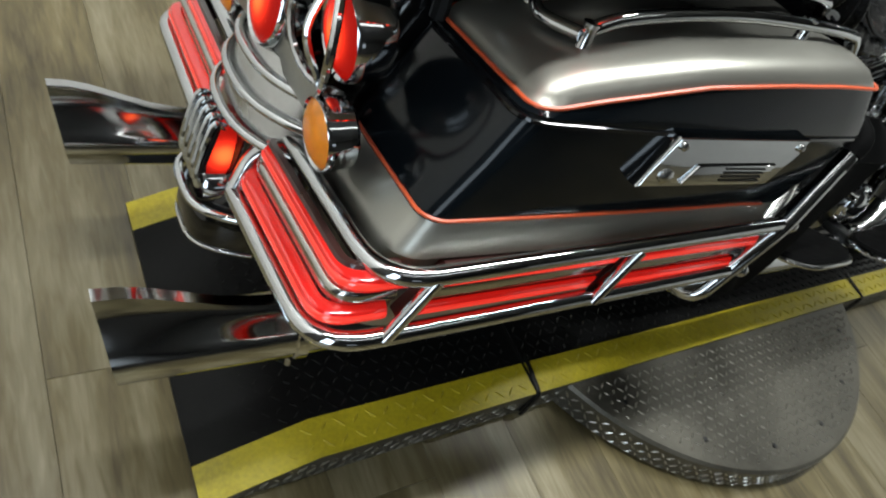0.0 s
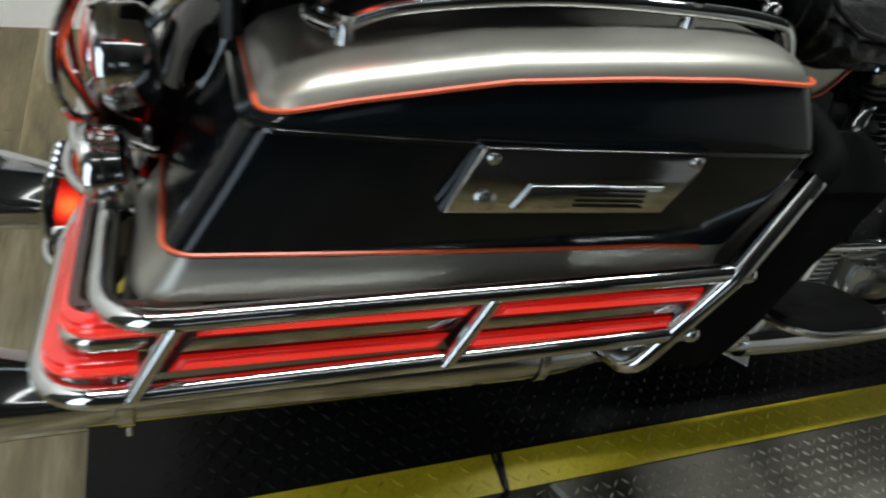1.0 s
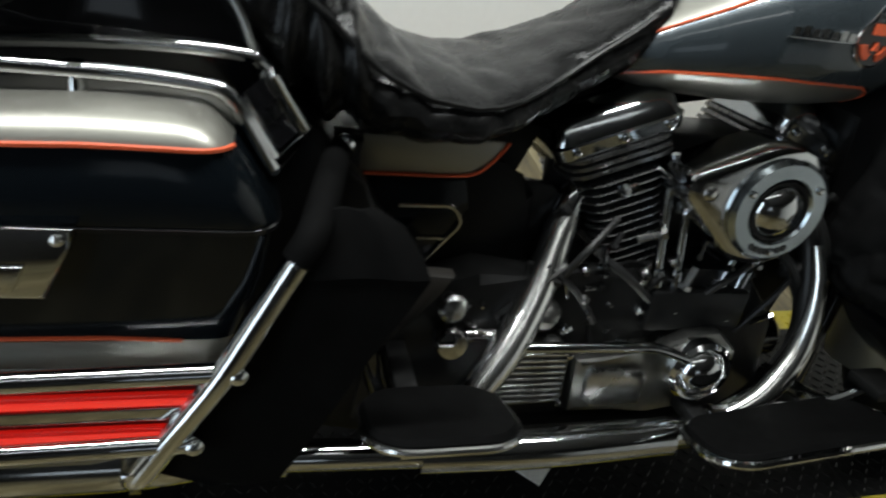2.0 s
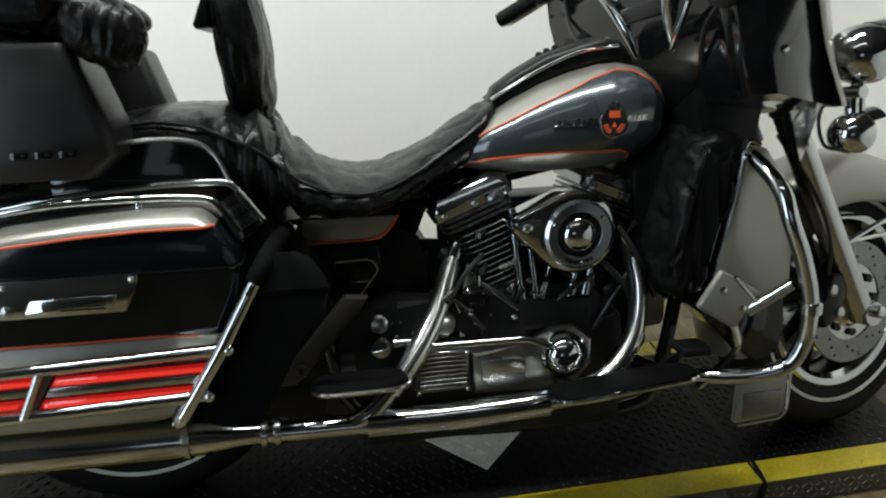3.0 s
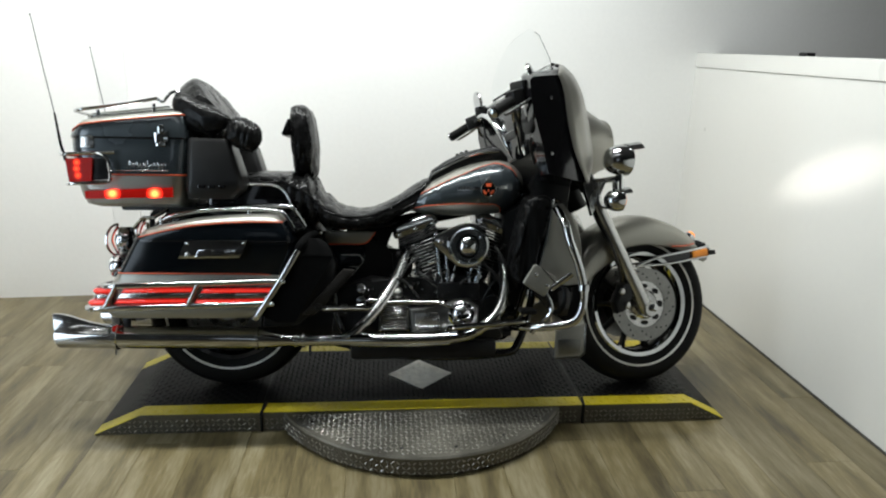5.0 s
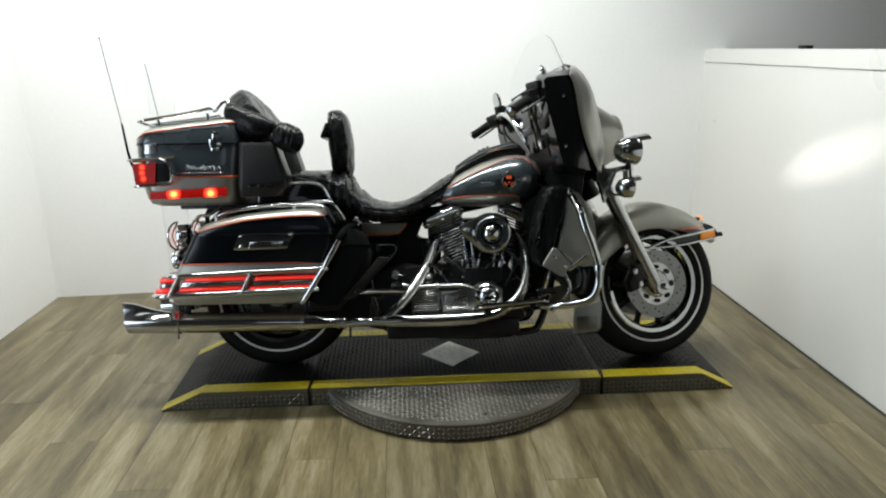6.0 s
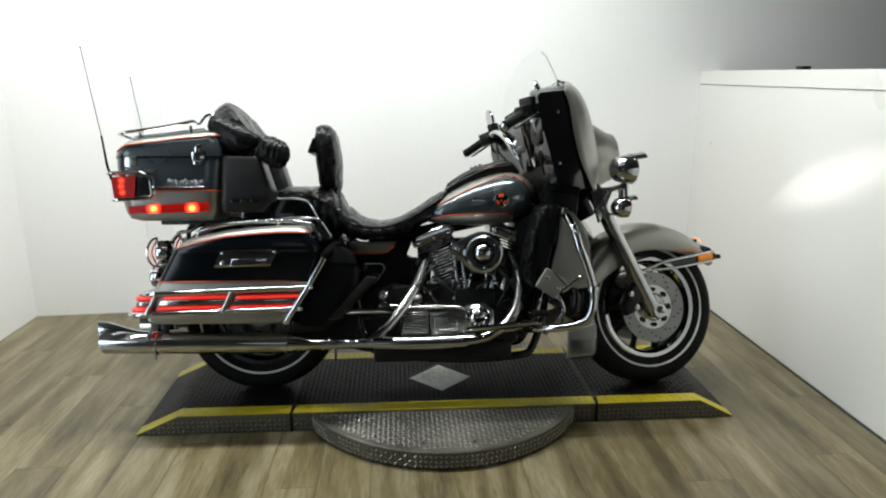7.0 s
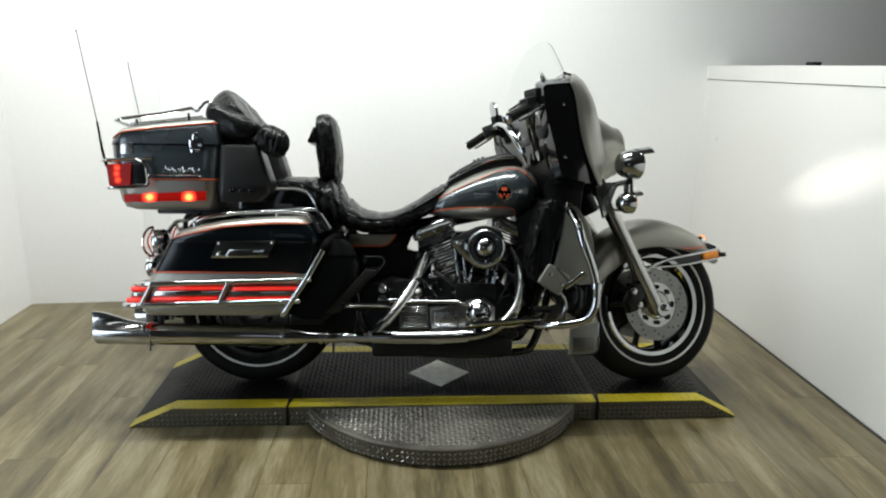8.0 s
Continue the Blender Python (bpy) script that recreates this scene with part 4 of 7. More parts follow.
# top case with lid, lamps, rack and padded backrest
def topcase():
    A = [(-1.155, -0.862, -0.235, 0.235, 0.05, 0.705), (-1.185, -0.850, -0.262, 0.262, 0.055, 0.716), (-1.196, -0.842, -0.272, 0.272, 0.055, 0.740), (-1.212, -0.830, -0.281, 0.281, 0.055, 0.812),
         (-1.213, -0.829, -0.282, 0.282, 0.055, 0.818), (-1.219, -0.822, -0.286, 0.286, 0.055, 0.900), (-1.220, -0.820, -0.286, 0.286, 0.055, 0.938)]
    loops = [rrect(*a, 7, 3) for a in A]
    case = part("top_case", rings(bm_new(), loops, True, True, lambda i, j: 1 if i < 3 else 0), [TEAL, SILVER], bike, "slate and silver top case")
    zl = [(-1.22, 0.958), (-1.17, 0.985), (-1.02, 1.004), (-0.84, 1.022), (-0.81, 1.020)]
    zz = lambda x, y: lerp(zl, x)[0]
    lid = [rrect(-1.222, -0.818, -0.288, 0.288, 0.055, 0.944, 7, 8), rrect(-1.222, -0.818, -0.288, 0.288, 0.055, 0.950, 7, 8),
           rrect(-1.216, -0.824, -0.285, 0.285, 0.055, lambda x, y: zz(x, y), 7, 8)]
    for ins, f in ((0.006, 0.4), (0.018, 0.75), (0.04, 0.95), (0.07, 1.0), (0.12, 1.1)):
        lid.append(rrect(-1.216 + ins, -0.824 - ins, -0.285 + ins, 0.285 - ins, 0.05, lambda x, y, f=f: zz(x, y) + 0.020 * f, 7, 8))
    part("lid", rings(bm_new(), lid, True, True, lambda i, j: 0 if i < 2 else 1), [TEAL, SILVER], case, "top case lid with silver crown", sharp=60)
    part("lid_seal", sweep(bm_new(), rrect(-1.2205, -0.8195, -0.2865, 0.2865, 0.055, 0.941, 7, 2), 0.0035, 6, True), GLOSS, case)
    part("pinstripe", sweep(bm_new(), rrect(-1.2175, -0.8225, -0.2865, 0.2865, 0.055, lambda x, y: zz(x, y), 7, 8), 0.0026, 6, True), ORANGE, case)
    part("pinstripe", sweep(bm_new(), rrect(-1.2138, -0.8282, -0.2828, 0.2828, 0.055, 0.816, 7, 2), 0.0026, 6, True), ORANGE, case)
    for s in (-1, 1):
        # long marker lamp with two bulbs
        q = [(-1.168, 0.759), (-0.877, 0.774), (-0.878, 0.740), (-1.166, 0.732)]
        lamp = part("marker_lamp", flip(slab(bm_new(), q, -0.288, -0.262, 0.004), s), GLOWMARK, case, "red side marker lamp with two lit bulbs")
        # corner tail lamp with its chrome guard
        q = [V((-1.133, -0.300, 0.872)), V((-1.225, -0.290, 0.868)), V((-1.24, -0.235, 0.866)), V((-1.24, -0.10, 0.866)), V((-1.19, -0.10, 0.866)), V((-1.14, -0.26, 0.87))]
        lo_q = [p - V((-0.010 if p.x < -1.18 else 0.006, 0, 0.080)) for p in q]
        tail = part("tail_lamp", flip(rings(bm_new(), [q, lo_q]), s), GLOWTAIL, case, "lit red corner tail lamp")
        part("lamp_back", flip(slab(bm_new(), [(-1.165, 0.868), (-1.085, 0.872), (-1.085, 0.80), (-1.150, 0.794)], -0.290, -0.270, 0.003), s), PLASTIC, case)
        loop = fillet([(-1.06, -0.296, 0.890), (-1.235, -0.312, 0.882), (-1.252, -0.10, 0.880)], 0.03)
        g = part("lamp_guard", flip(sweep(bm_new(), loop, 0.0062, 8), s), CHROME, case, "chrome lamp guard")
        loop = fillet([(-1.115, -0.302, 0.887), (-1.078, -0.306, 0.870), (-1.068, -0.306, 0.790), (-1.218, -0.308, 0.784), (-1.235, -0.10, 0.782)], 0.025)
        part("guard_bar", flip(sweep(bm_new(), loop, 0.0062, 8), s), CHROME, case)
        # latch and hinge
        bm = slab(bm_new(), [(-0.928, 0.962), (-0.882, 0.964), (-0.880, 0.928), (-0.926, 0.926)], -0.300, -0.282, 0.003)
        box(bm, -0.915, -0.893, -0.304, -0.296, 0.955, 0.985, 0.003)
        box(bm, -0.922, -0.888, -0.303, -0.297, 0.912, 0.926, 0.003)
        part("latch", flip(bm, s), CHROME, case, "chrome draw latch")
        part("hinge_plate", flip(box(bm_new(), -1.175, -1.128, -0.292, -0.280, 0.905, 0.946, 0.004), s), DULL, case)
        # script badge as slanted strokes over a rule
        bm = box(bm_new(), -1.085, -0.888, -0.2885, -0.284, 0.829, 0.8325, 0.001, 1)
        for k in range(11):
            x, h = -1.022 + 0.0118 * k, (0.026 if k in (0, 5) else 0.013 + 0.004 * (k % 3))
            sweep(bm, spline([(x - 0.003, -0.2875, 0.838), (x + 0.001, -0.2885, 0.838 + h * 0.5), (x + 0.006, -0.2880, 0.838 + h), (x + 0.0095, -0.2885, 0.840 + h * 0.4)], 3), 0.0016, 6)
        part("script_badge", flip(bm, s), DULL, case, "chrome script badge")
        # speaker pod and arm-rest bolster
        pod = [rrect(-0.822, -0.690, -0.284, -0.150, 0.02, 0.942, 4, 1), rrect(-0.824, -0.682, -0.289, -0.146, 0.022, 0.932, 4, 1), rrect(-0.832, -0.640, -0.289, -0.142, 0.022, 0.80, 4, 1),
               rrect(-0.836, -0.640, -0.286, -0.142, 0.022, 0.770, 4, 1), rrect(-0.832, -0.68, -0.27, -0.15, 0.02, 0.735, 4, 1)]
        pd = part("speaker_pod", flip(rings(bm_new(), pod), s), POD, bike, "black speaker pod")
        for k in range(3):
            part("switch", flip(box(bm_new(), -0.79 + 0.035 * k, -0.768 + 0.035 * k, -0.292, -0.28, 0.772, 0.784, 0.002), s), GLOSS, pd)
        # aerials
        ax = 0.014 if s < 0 else -0.040
        base = part("aerial", flip(sweep(bm_new(), [(ax - 1.238, -0.285, 0.860), (ax - 1.252, -0.286, 0.915), (ax - 1.268, -0.286, 1.02)], lambda t: 0.0062 - 0.0025 * t, 8), s), GLOSS, case, "black whip aerial")
        part("whip", flip(sweep(bm_new(), spline([(ax - 1.266, -0.286, 1.01), (ax - 1.300, -0.286, 1.18), (ax - 1.330, -0.286, 1.335)], 5), 0.0016, 6), s), WIRE, case)
        part("whip_tip", flip(ball(bm_new(), (ax - 1.331, -0.286, 1.338), 0.003, u=8, v=6), s), GLOSS, case)
    # luggage rack
    rack = part("luggage_rack", sweep(bm_new(), fillet([(-0.945, -0.205, 1.083), (-1.04, -0.21, 1.062), (-1.23, -0.212, 1.036), (-1.245, 0.0, 1.034), (-1.23, 0.212, 1.036), (-1.04, 0.21, 1.062), (-0.945, 0.205, 1.083)], 0.04), 0.0062, 8), CHROME, bike, "chrome luggage rack")
    part("lower_loop", sweep(bm_new(), fillet([(-0.90, -0.19, 1.046), (-1.19, -0.20, 1.014), (-1.205, 0, 1.012), (-1.19, 0.20, 1.014), (-0.90, 0.19, 1.046)], 0.04), 0.0055, 8), CHROME, rack)
    for y in (-0.12, -0.04, 0.04, 0.12):
        part("slat", sweep(bm_new(), [(-0.93, y, 1.062), (-1.20, y, 1.030)], 0.0048, 8), CHROME, rack)
    for s in (-1, 1):
        part("rack_hoop", sweep(bm_new(), spline([(-0.945, s * 0.205, 1.083), (-0.925, s * 0.205, 1.072), (-0.90, s * 0.2, 1.102), (-0.875, s * 0.19, 1.105), (-0.865, s * 0.185, 1.06)], 5), 0.0055, 8), CHROME, rack)
        for x, z in ((-0.96, 1.020), (-1.15, 0.995)):
            part("foot", lathe(bm_new(), [(0.011, 0), (0.007, 0.008), (0.006, 0.045)], (x, s * 0.195, z), (0, 0, 1), 10), CHROME, rack)
    # padded backrest with wrap-round wings
    secs = []
    for k in range(21):
        t = -1 + 2 * k / 20
        y = 0.225 * t
        a = 1 - abs(t) ** 3
        secs.append((y, -0.815 + 0.04 * abs(t) ** 2, 1.065 - 0.04 * abs(t) ** 2, 0.056 * (0.75 + 0.25 * a), 0.122 * (0.55 + 0.45 * a)))
    tilt = radians(36)
    loops = []
    for y, cx, cz, w, h in secs:
        ring = []
        for k in range(24):
            q = 2 * math.pi * k / 24
            cs, sn = math.cos(q), math.sin(q)
            px = w * math.copysign(abs(cs) ** 0.55, cs)
            pz = h * math.copysign(abs(sn) ** 0.6, sn)
            ring.append(V((cx + px * math.cos(tilt) - pz * math.sin(tilt), y, cz + px * math.sin(tilt) + pz * math.cos(tilt))))
        loops.append(ring)
    back = part("passenger_backrest", rumple(rings(bm_new(), loops), 0.006, 0.055, (1, 0.5, 1)), LEATHER, bike, "black leather passenger backrest", sharp=70)
    for s in (-1, 1):
        wing = []
        for x, w, z0, z1, y in ((-0.885, 0.012, 1.045, 1.085, 0.235), (-0.875, 0.03, 1.01, 1.100, 0.24), (-0.84, 0.038, 0.978, 1.100, 0.25), (-0.78, 0.04, 0.962, 1.070, 0.262), (-0.72, 0.04, 0.966, 1.046, 0.27), (-0.69, 0.03, 0.985, 1.024, 0.272), (-0.68, 0.012, 0.995, 1.010, 0.272)):
            c, h = (z0 + z1) / 2, (z1 - z0) / 2
            wing.append([V((x, s * (y - 0.02) + w * math.cos(q), c + h * math.sin(q))) for q in (2 * math.pi * k / 20 for k in range(20))])
        part("side_pad", rumple(rings(bm_new(), wing), 0.005, 0.045, (0.6, 1, 1), 2), LEATHER, back, sharp=70)
        arm = []
        for k in range(33):
            t = k / 32
            x, z = -0.694 + 0.116 * t, 0.984 - 0.050 * t
            r = 0.050 * (1 - abs(2 * t - 1) ** 3.2) ** 0.5 + 0.002
            r *= 1 + 0.02 * math.sin(t * 38 + 1.2 * math.sin(t * 9))
            arm.append([V((x + 0.3 * r * math.sin(q), s * 0.262 + r * 0.9 * math.cos(q), z + r * math.sin(q))) for q in (2 * math.pi * i / 20 for i in range(20))])
        if s > 0:
            continue
        part("arm_bolster", rumple(rings(bm_new(), arm), 0.004, 0.03, (1, 0.5, 1)), LEATHER, back, sharp=70)


topcase()


# seat and rider's backrest
SEAT = [(-0.72, 0.09, 0.800, 0.760), (-0.68, 0.165, 0.828, 0.752), (-0.60, 0.190, 0.838, 0.760), (-0.53, 0.200, 0.838, 0.735), (-0.47, 0.205, 0.836, 0.662), (-0.43, 0.205, 0.822, 0.640),
        (-0.395, 0.205, 0.772, 0.628), (-0.36, 0.205, 0.735, 0.620), (-0.31, 0.205, 0.706, 0.614), (-0.25, 0.200, 0.696, 0.612), (-0.20, 0.175, 0.702, 0.622), (-0.15, 0.140, 0.722, 0.640),
        (-0.10, 0.115, 0.750, 0.664), (-0.04, 0.098, 0.788, 0.696), (0.0, 0.085, 0.812, 0.735), (0.025, 0.055, 0.822, 0.775)]


def seat_ring(x, hw, zt, zb, n=36, p=2.8):
    c, h = (zt + zb) / 2, (zt - zb) / 2
    out = []
    for k in range(n):
        q = 2 * math.pi * k / n
        cs, sn = math.cos(q), math.sin(q)
        y = hw * math.copysign(abs(cs) ** (2 / p), cs)
        z = c + h * math.copysign(abs(sn) ** (2 / p), sn) - (0.05 * (y / max(hw, 0.01)) ** 2 * hw if sn > 0 else 0)
        out.append(V((x, y, z)))
    return out


xs = [SEAT[0][0] + (SEAT[-1][0] - SEAT[0][0]) * k / 170 for k in range(171)]
loops = [seat_ring(x, *lerp(SEAT, x), n=72) for x in xs]
for i, r in enumerate(loops):
    for v in r:
        fold = math.exp(-((v.x + 0.42) / 0.07) ** 2)
        v.z += 0.005 * noise.noise((v.x * 9, v.y * 9, 3.0)) + 0.002 * noise.noise((v.x * 30, v.y * 30, 7.0)) + 0.012 * fold * math.sin(v.x * 120 + 14 * v.y + 2.5 * noise.noise((v.x * 12, v.y * 12, 1.0)))
        v.y *= 1 + 0.03 * fold * math.sin(v.x * 190)
seat = part("seat", rumple(rumple(rings(bm_new(), loops), 0.0036, 0.11, (0.8, 1, 1), 0), 0.0013, 0.040, (1, 0.7, 1), 0), LEATHER, bike, "two-up black leather seat with creases", sharp=80)
for s in (-1, 1):
    pts = [V((x, s * lerp(SEAT, x)[0] * 0.97, lerp(SEAT, x)[1] * 0.62 + lerp(SEAT, x)[2] * 0.38 + 0.006)) for x in xs[9:-9:6]]
    part("seat_piping", sweep(bm_new(), pts, 0.0035, 6), PLASTIC, seat)
loops = []
for z, cx, w, d in ((0.800, -0.452, 0.075, 0.032), (0.835, -0.452, 0.115, 0.042), (0.87, -0.453, 0.135, 0.044), (0.93, -0.457, 0.150, 0.047), (1.00, -0.463, 0.150, 0.047), (1.045, -0.468, 0.138, 0.043), (1.072, -0.470, 0.112, 0.034), (1.085, -0.470, 0.07, 0.018)):
    loops.append([V((cx + d * math.copysign(abs(math.cos(q)) ** 0.7, math.cos(q)), w * math.copysign(abs(math.sin(q)) ** 0.7, math.sin(q)), z)) for q in (2 * math.pi * k / 28 for k in range(28))])
rest = part("rider_backrest", rumple(rings(bm_new(), loops), 0.007, 0.05, (1, 1, 0.55), 2), LEATHER, bike, "black leather rider backrest", sharp=70)
part("backrest_pouch", slab(bm_new(), [(-0.505, 1.03), (-0.512, 1.03), (-0.535, 0.975), (-0.530, 0.968), (-0.505, 0.970)], -0.10, 0.10, 0.004), LEATHER, rest)
part("backrest_stem", box(bm_new(), -0.475, -0.455, -0.02, 0.02, 0.66, 0.83, 0.004), METALBLACK, rest)

# rear mudguard
spine = spline([(-0.50, 0, 0.66), (-0.62, 0, 0.735), (-0.78, 0, 0.745), (-0.93, 0, 0.705), (-1.03, 0, 0.62), (-1.075, 0, 0.52), (-1.095, 0, 0.41), (-1.105, 0, 0.31), (-1.105, 0, 0.262)], 5)
wc = V((-0.80, 0, 0.34))
loops = []
for p in spine:
    d = (p - wc).normalized()
    sec = [(-0.105, -0.115), (-0.104, -0.06), (-0.095, -0.026), (-0.070, -0.006), (-0.035, 0.0), (0, 0.002), (0.035, 0.0), (0.070, -0.006), (0.095, -0.026), (0.104, -0.06), (0.105, -0.115), (0.099, -0.115), (0.085, -0.03), (0, -0.012), (-0.085, -0.03), (-0.099, -0.115)]
    loops.append([p + d * r + V((0, y, 0)) for y, r in sec])
guard = part("rear_mudguard", rings(bm_new(), loops), GLOSS, bike, "gloss black rear mudguard with chrome trim", sharp=60)


def guard_x(y, hw, deep, p):
    return deep * (abs(y) / hw) ** p


def hoop(z, x, hw, deep, p, r):
    pts = [V((x + guard_x(hw * t, hw, deep, p), hw * t, z)) for t in (-1, -0.95, -0.88, -0.78, -0.64, -0.46, -0.24, 0, 0.24, 0.46, 0.64, 0.78, 0.88, 0.95, 1)]
    return sweep(bm_new(), spline(pts, 3), r, 10)


def guard_skin(rows, n=28):
    """A curved sheet round the mudguard's end: rows of height, centre x, half width, depth, roundness."""
    loops = []
    for z, x, hw, deep, p in rows:
        out = [V((x + guard_x(hw * (2 * k / n - 1), hw, deep, p), hw * (2 * k / n - 1), z)) for k in range(n + 1)]
        loops.append(out + [q + V((0.006, 0, 0)) for q in out[::-1]])
    return rings(bm_new(), loops)


part("hoop_panel", guard_skin(((0.400, -1.160, 0.122, 0.058, 2.6), (0.45, -1.152, 0.122, 0.058, 2.6), (0.485, -1.139, 0.120, 0.058, 2.6), (0.50, -1.130, 0.112, 0.050, 2.6))), DULL, guard, "plated panel under the hoops")
part("mudguard_end", guard_skin(((0.236, -1.198, 0.082, 0.07, 3.5), (0.245, -1.202, 0.084, 0.07, 3.5), (0.285, -1.200, 0.084, 0.07, 3.5), (0.31, -1.180, 0.088, 0.07, 3.5), (0.35, -1.164, 0.10, 0.07, 3.2), (0.398, -1.158, 0.118, 0.07, 3.0))), GLOSS, guard)
for z, x in ((0.413, -1.168), (0.450, -1.158), (0.484, -1.146)):
    part("chrome_hoop", hoop(z, x, 0.138, 0.078, 2.6, 0.0058), CHROME, guard, "curved chrome mudguard hoop")
part("chrome_trim", hoop(0.297, -1.203, 0.088, 0.07, 3.5, 0.0058), CHROME, guard)
part("chrome_trim", hoop(0.237, -1.201, 0.083, 0.07, 3.5, 0.0025), DULL, guard)
# lamp low on the mudguard, behind a ribbed chrome grille
lamp = part("mudguard_lamp", slab(bm_new(), [(-1.145, 0.396), (-1.178, 0.392), (-1.188, 0.350), (-1.187, 0.330), (-1.155, 0.325)], -0.040, 0.040, 0.006), GLOWGUARD, bike, "lit red mudguard lamp behind a ribbed chrome grille")
part("grille", slab(bm_new(), [(-1.174, 0.402), (-1.182, 0.400), (-1.193, 0.345), (-1.192, 0.322), (-1.184, 0.322), (-1.186, 0.345)], -0.037, 0.037, 0.003), PLASTIC, lamp)
for y in (-0.036, -0.018, 0.0, 0.018, 0.036):
    part("cage_bar", sweep(bm_new(), spline([(-1.170, y, 0.403), (-1.184, y, 0.402), (-1.197, y, 0.345), (-1.194, y, 0.320)], 4), 0.0046, 8), CHROME, lamp)
part("lamp_housing", rings(bm_new(), [[V((-1.178 + dx, 0.052 * k * math.cos(q), 0.318 + 0.034 * k * math.sin(q))) for q in (2 * math.pi * i / 28 for i in range(28))] for dx, k in ((0.03, 1.0), (-0.004, 1.0), (-0.012, 0.92), (-0.006, 0.74), (0.008, 0.68))]), CHROME, lamp, "oval chrome lamp housing")
for y in (-1, 1):
    part("side_cheek", slab(bm_new(), [(-1.120, 0.388), (-1.150, 0.390), (-1.165, 0.33), (-1.140, 0.315)], y * 0.064 - 0.004, y * 0.064 + 0.004, 0.002), CHROME, lamp)


def round_lamp(name, c, r, mat, axis, label, rim=True, depth=0.06, m=None, cage=False):
    ax = V(axis).normalized()
    body = part(name, lathe(bm_new(), [(r * 0.55, -depth), (r * 0.88, -depth * 0.94), (r * 0.98, -depth * 0.8), (r, -0.004), (r * 0.96, 0.0)], c, ax, 28), CHROME, bike, label, m)
    part("lens", lathe(bm_new(), [(r * 0.93, -0.002), (r * 0.90, 0.005), (r * 0.7, 0.010), (r * 0.35, 0.013), (0.001, 0.014)], c, ax, 28), mat, body)
    part("bezel", lathe(bm_new(), [(r * 0.9, 0.003), (r * 0.98, 0.007), (r * 1.04, 0.002), (r * 1.03, -0.008), (r * 0.96, -0.006)], c, ax, 28, closed=True), CHROME, body)
    return body


for s in (-1, 1):
    round_lamp("turn_signal", (-1.120, s * 0.172, 0.486), 0.038, AMBER, (-1, 0, -0.1), "amber rear turn signal in a chrome shell", depth=0.030)
    rl = round_lamp("rear_lamp", (-1.104, s * 0.142, 0.580), 0.046, GLOWROUND, (-1, 0, -0.1), "lit red rear lamp in a chrome bezel", depth=0.040)
    part("guard_hoop", sweep(bm_new(), [V((-1.120 - 0.020 * abs(math.sin(q)), s * 0.142 + 0.052 * math.sin(q), 0.580 + 0.056 * math.cos(q))) for q in (2 * math.pi * k / 24 for k in range(24))], 0.0045, 8, True), CHROME, rl)
    part("guard_bar", sweep(bm_new(), spline([(-1.120, s * 0.142, 0.525), (-1.142, s * 0.139, 0.580), (-1.120, s * 0.136, 0.635)], 5), 0.004, 8), CHROME, rl)
round_lamp("tail_lamp", (-1.128, 0.0, 0.545), 0.050, GLOWROUND, (-1, 0, 0.12), "lit red tail lamp on the mudguard", depth=0.05)
bar = part("signal_bar", box(bm_new(), -1.125, -1.117, -0.16, 0.16, 0.488, 0.526, 0.002), GREYPLATE, bike, "flat grey turn signal bar")
for s in (-1, 1):
    part("crash_bracket", sweep(bm_new(), spline([(-1.08, s * 0.14, 0.60), (-1.03, s * 0.16, 0.655), (-0.98, s * 0.17, 0.665), (-0.93, s * 0.14, 0.70)], 5), 0.007, 8), CHROME, bike)
    part("top_case_strut", sweep(bm_new(), fillet([(-1.00, s * 0.13, 0.60), (-1.00, s * 0.13, 0.685), (-0.86, s * 0.13, 0.69), (-0.72, s * 0.13, 0.70)], 0.03), 0.010, 8), METALBLACK, bike)
part("top_case_tray", box(bm_new(), -1.10, -0.68, -0.15, 0.15, 0.688, 0.706, 0.006), METALBLACK, bike)
part("mudguard_trim", sweep(bm_new(), spline([(-0.765, -0.203, 0.766), (-0.70, -0.205, 0.777), (-0.63, -0.206, 0.785), (-0.565, -0.206, 0.786), (-0.525, -0.206, 0.776), (-0.500, -0.206, 0.748), (-0.484, -0.206, 0.706)], 5), 0.0042, 8), DULL, bike, "chrome trim beside the seat")
part("passenger_panel", slab(bm_new(), [(-0.78, 0.765), (-0.69, 0.784), (-0.61, 0.792), (-0.555, 0.790), (-0.515, 0.772), (-0.488, 0.725), (-0.480, 0.66), (-0.60, 0.655), (-0.78, 0.68)], -0.200, 0.200, 0.012), GLOSS, bike)

# fuel tank, with its console
TANK = [(-0.092, 0.022, 0.716, 0.700), (-0.07, 0.055, 0.735, 0.692), (-0.04, 0.082, 0.757, 0.685), (0.0, 0.106, 0.786, 0.678), (0.06, 0.130, 0.822, 0.673), (0.12, 0.146, 0.852, 0.671), (0.18, 0.155, 0.873, 0.671), (0.24, 0.158, 0.887, 0.674),
        (0.29, 0.153, 0.890, 0.680), (0.33, 0.138, 0.882, 0.694), (0.36, 0.112, 0.862, 0.716), (0.38, 0.080, 0.838, 0.745), (0.392, 0.035, 0.81, 0.775)]
PT = 2.5
UPPER = [(-0.10, 0.712), (-0.07, 0.724), (0.0, 0.764), (0.096, 0.812), (0.206, 0.859), (0.262, 0.876), (0.30, 0.872), (0.332, 0.852), (0.358, 0.822), (0.40, 0.76)]
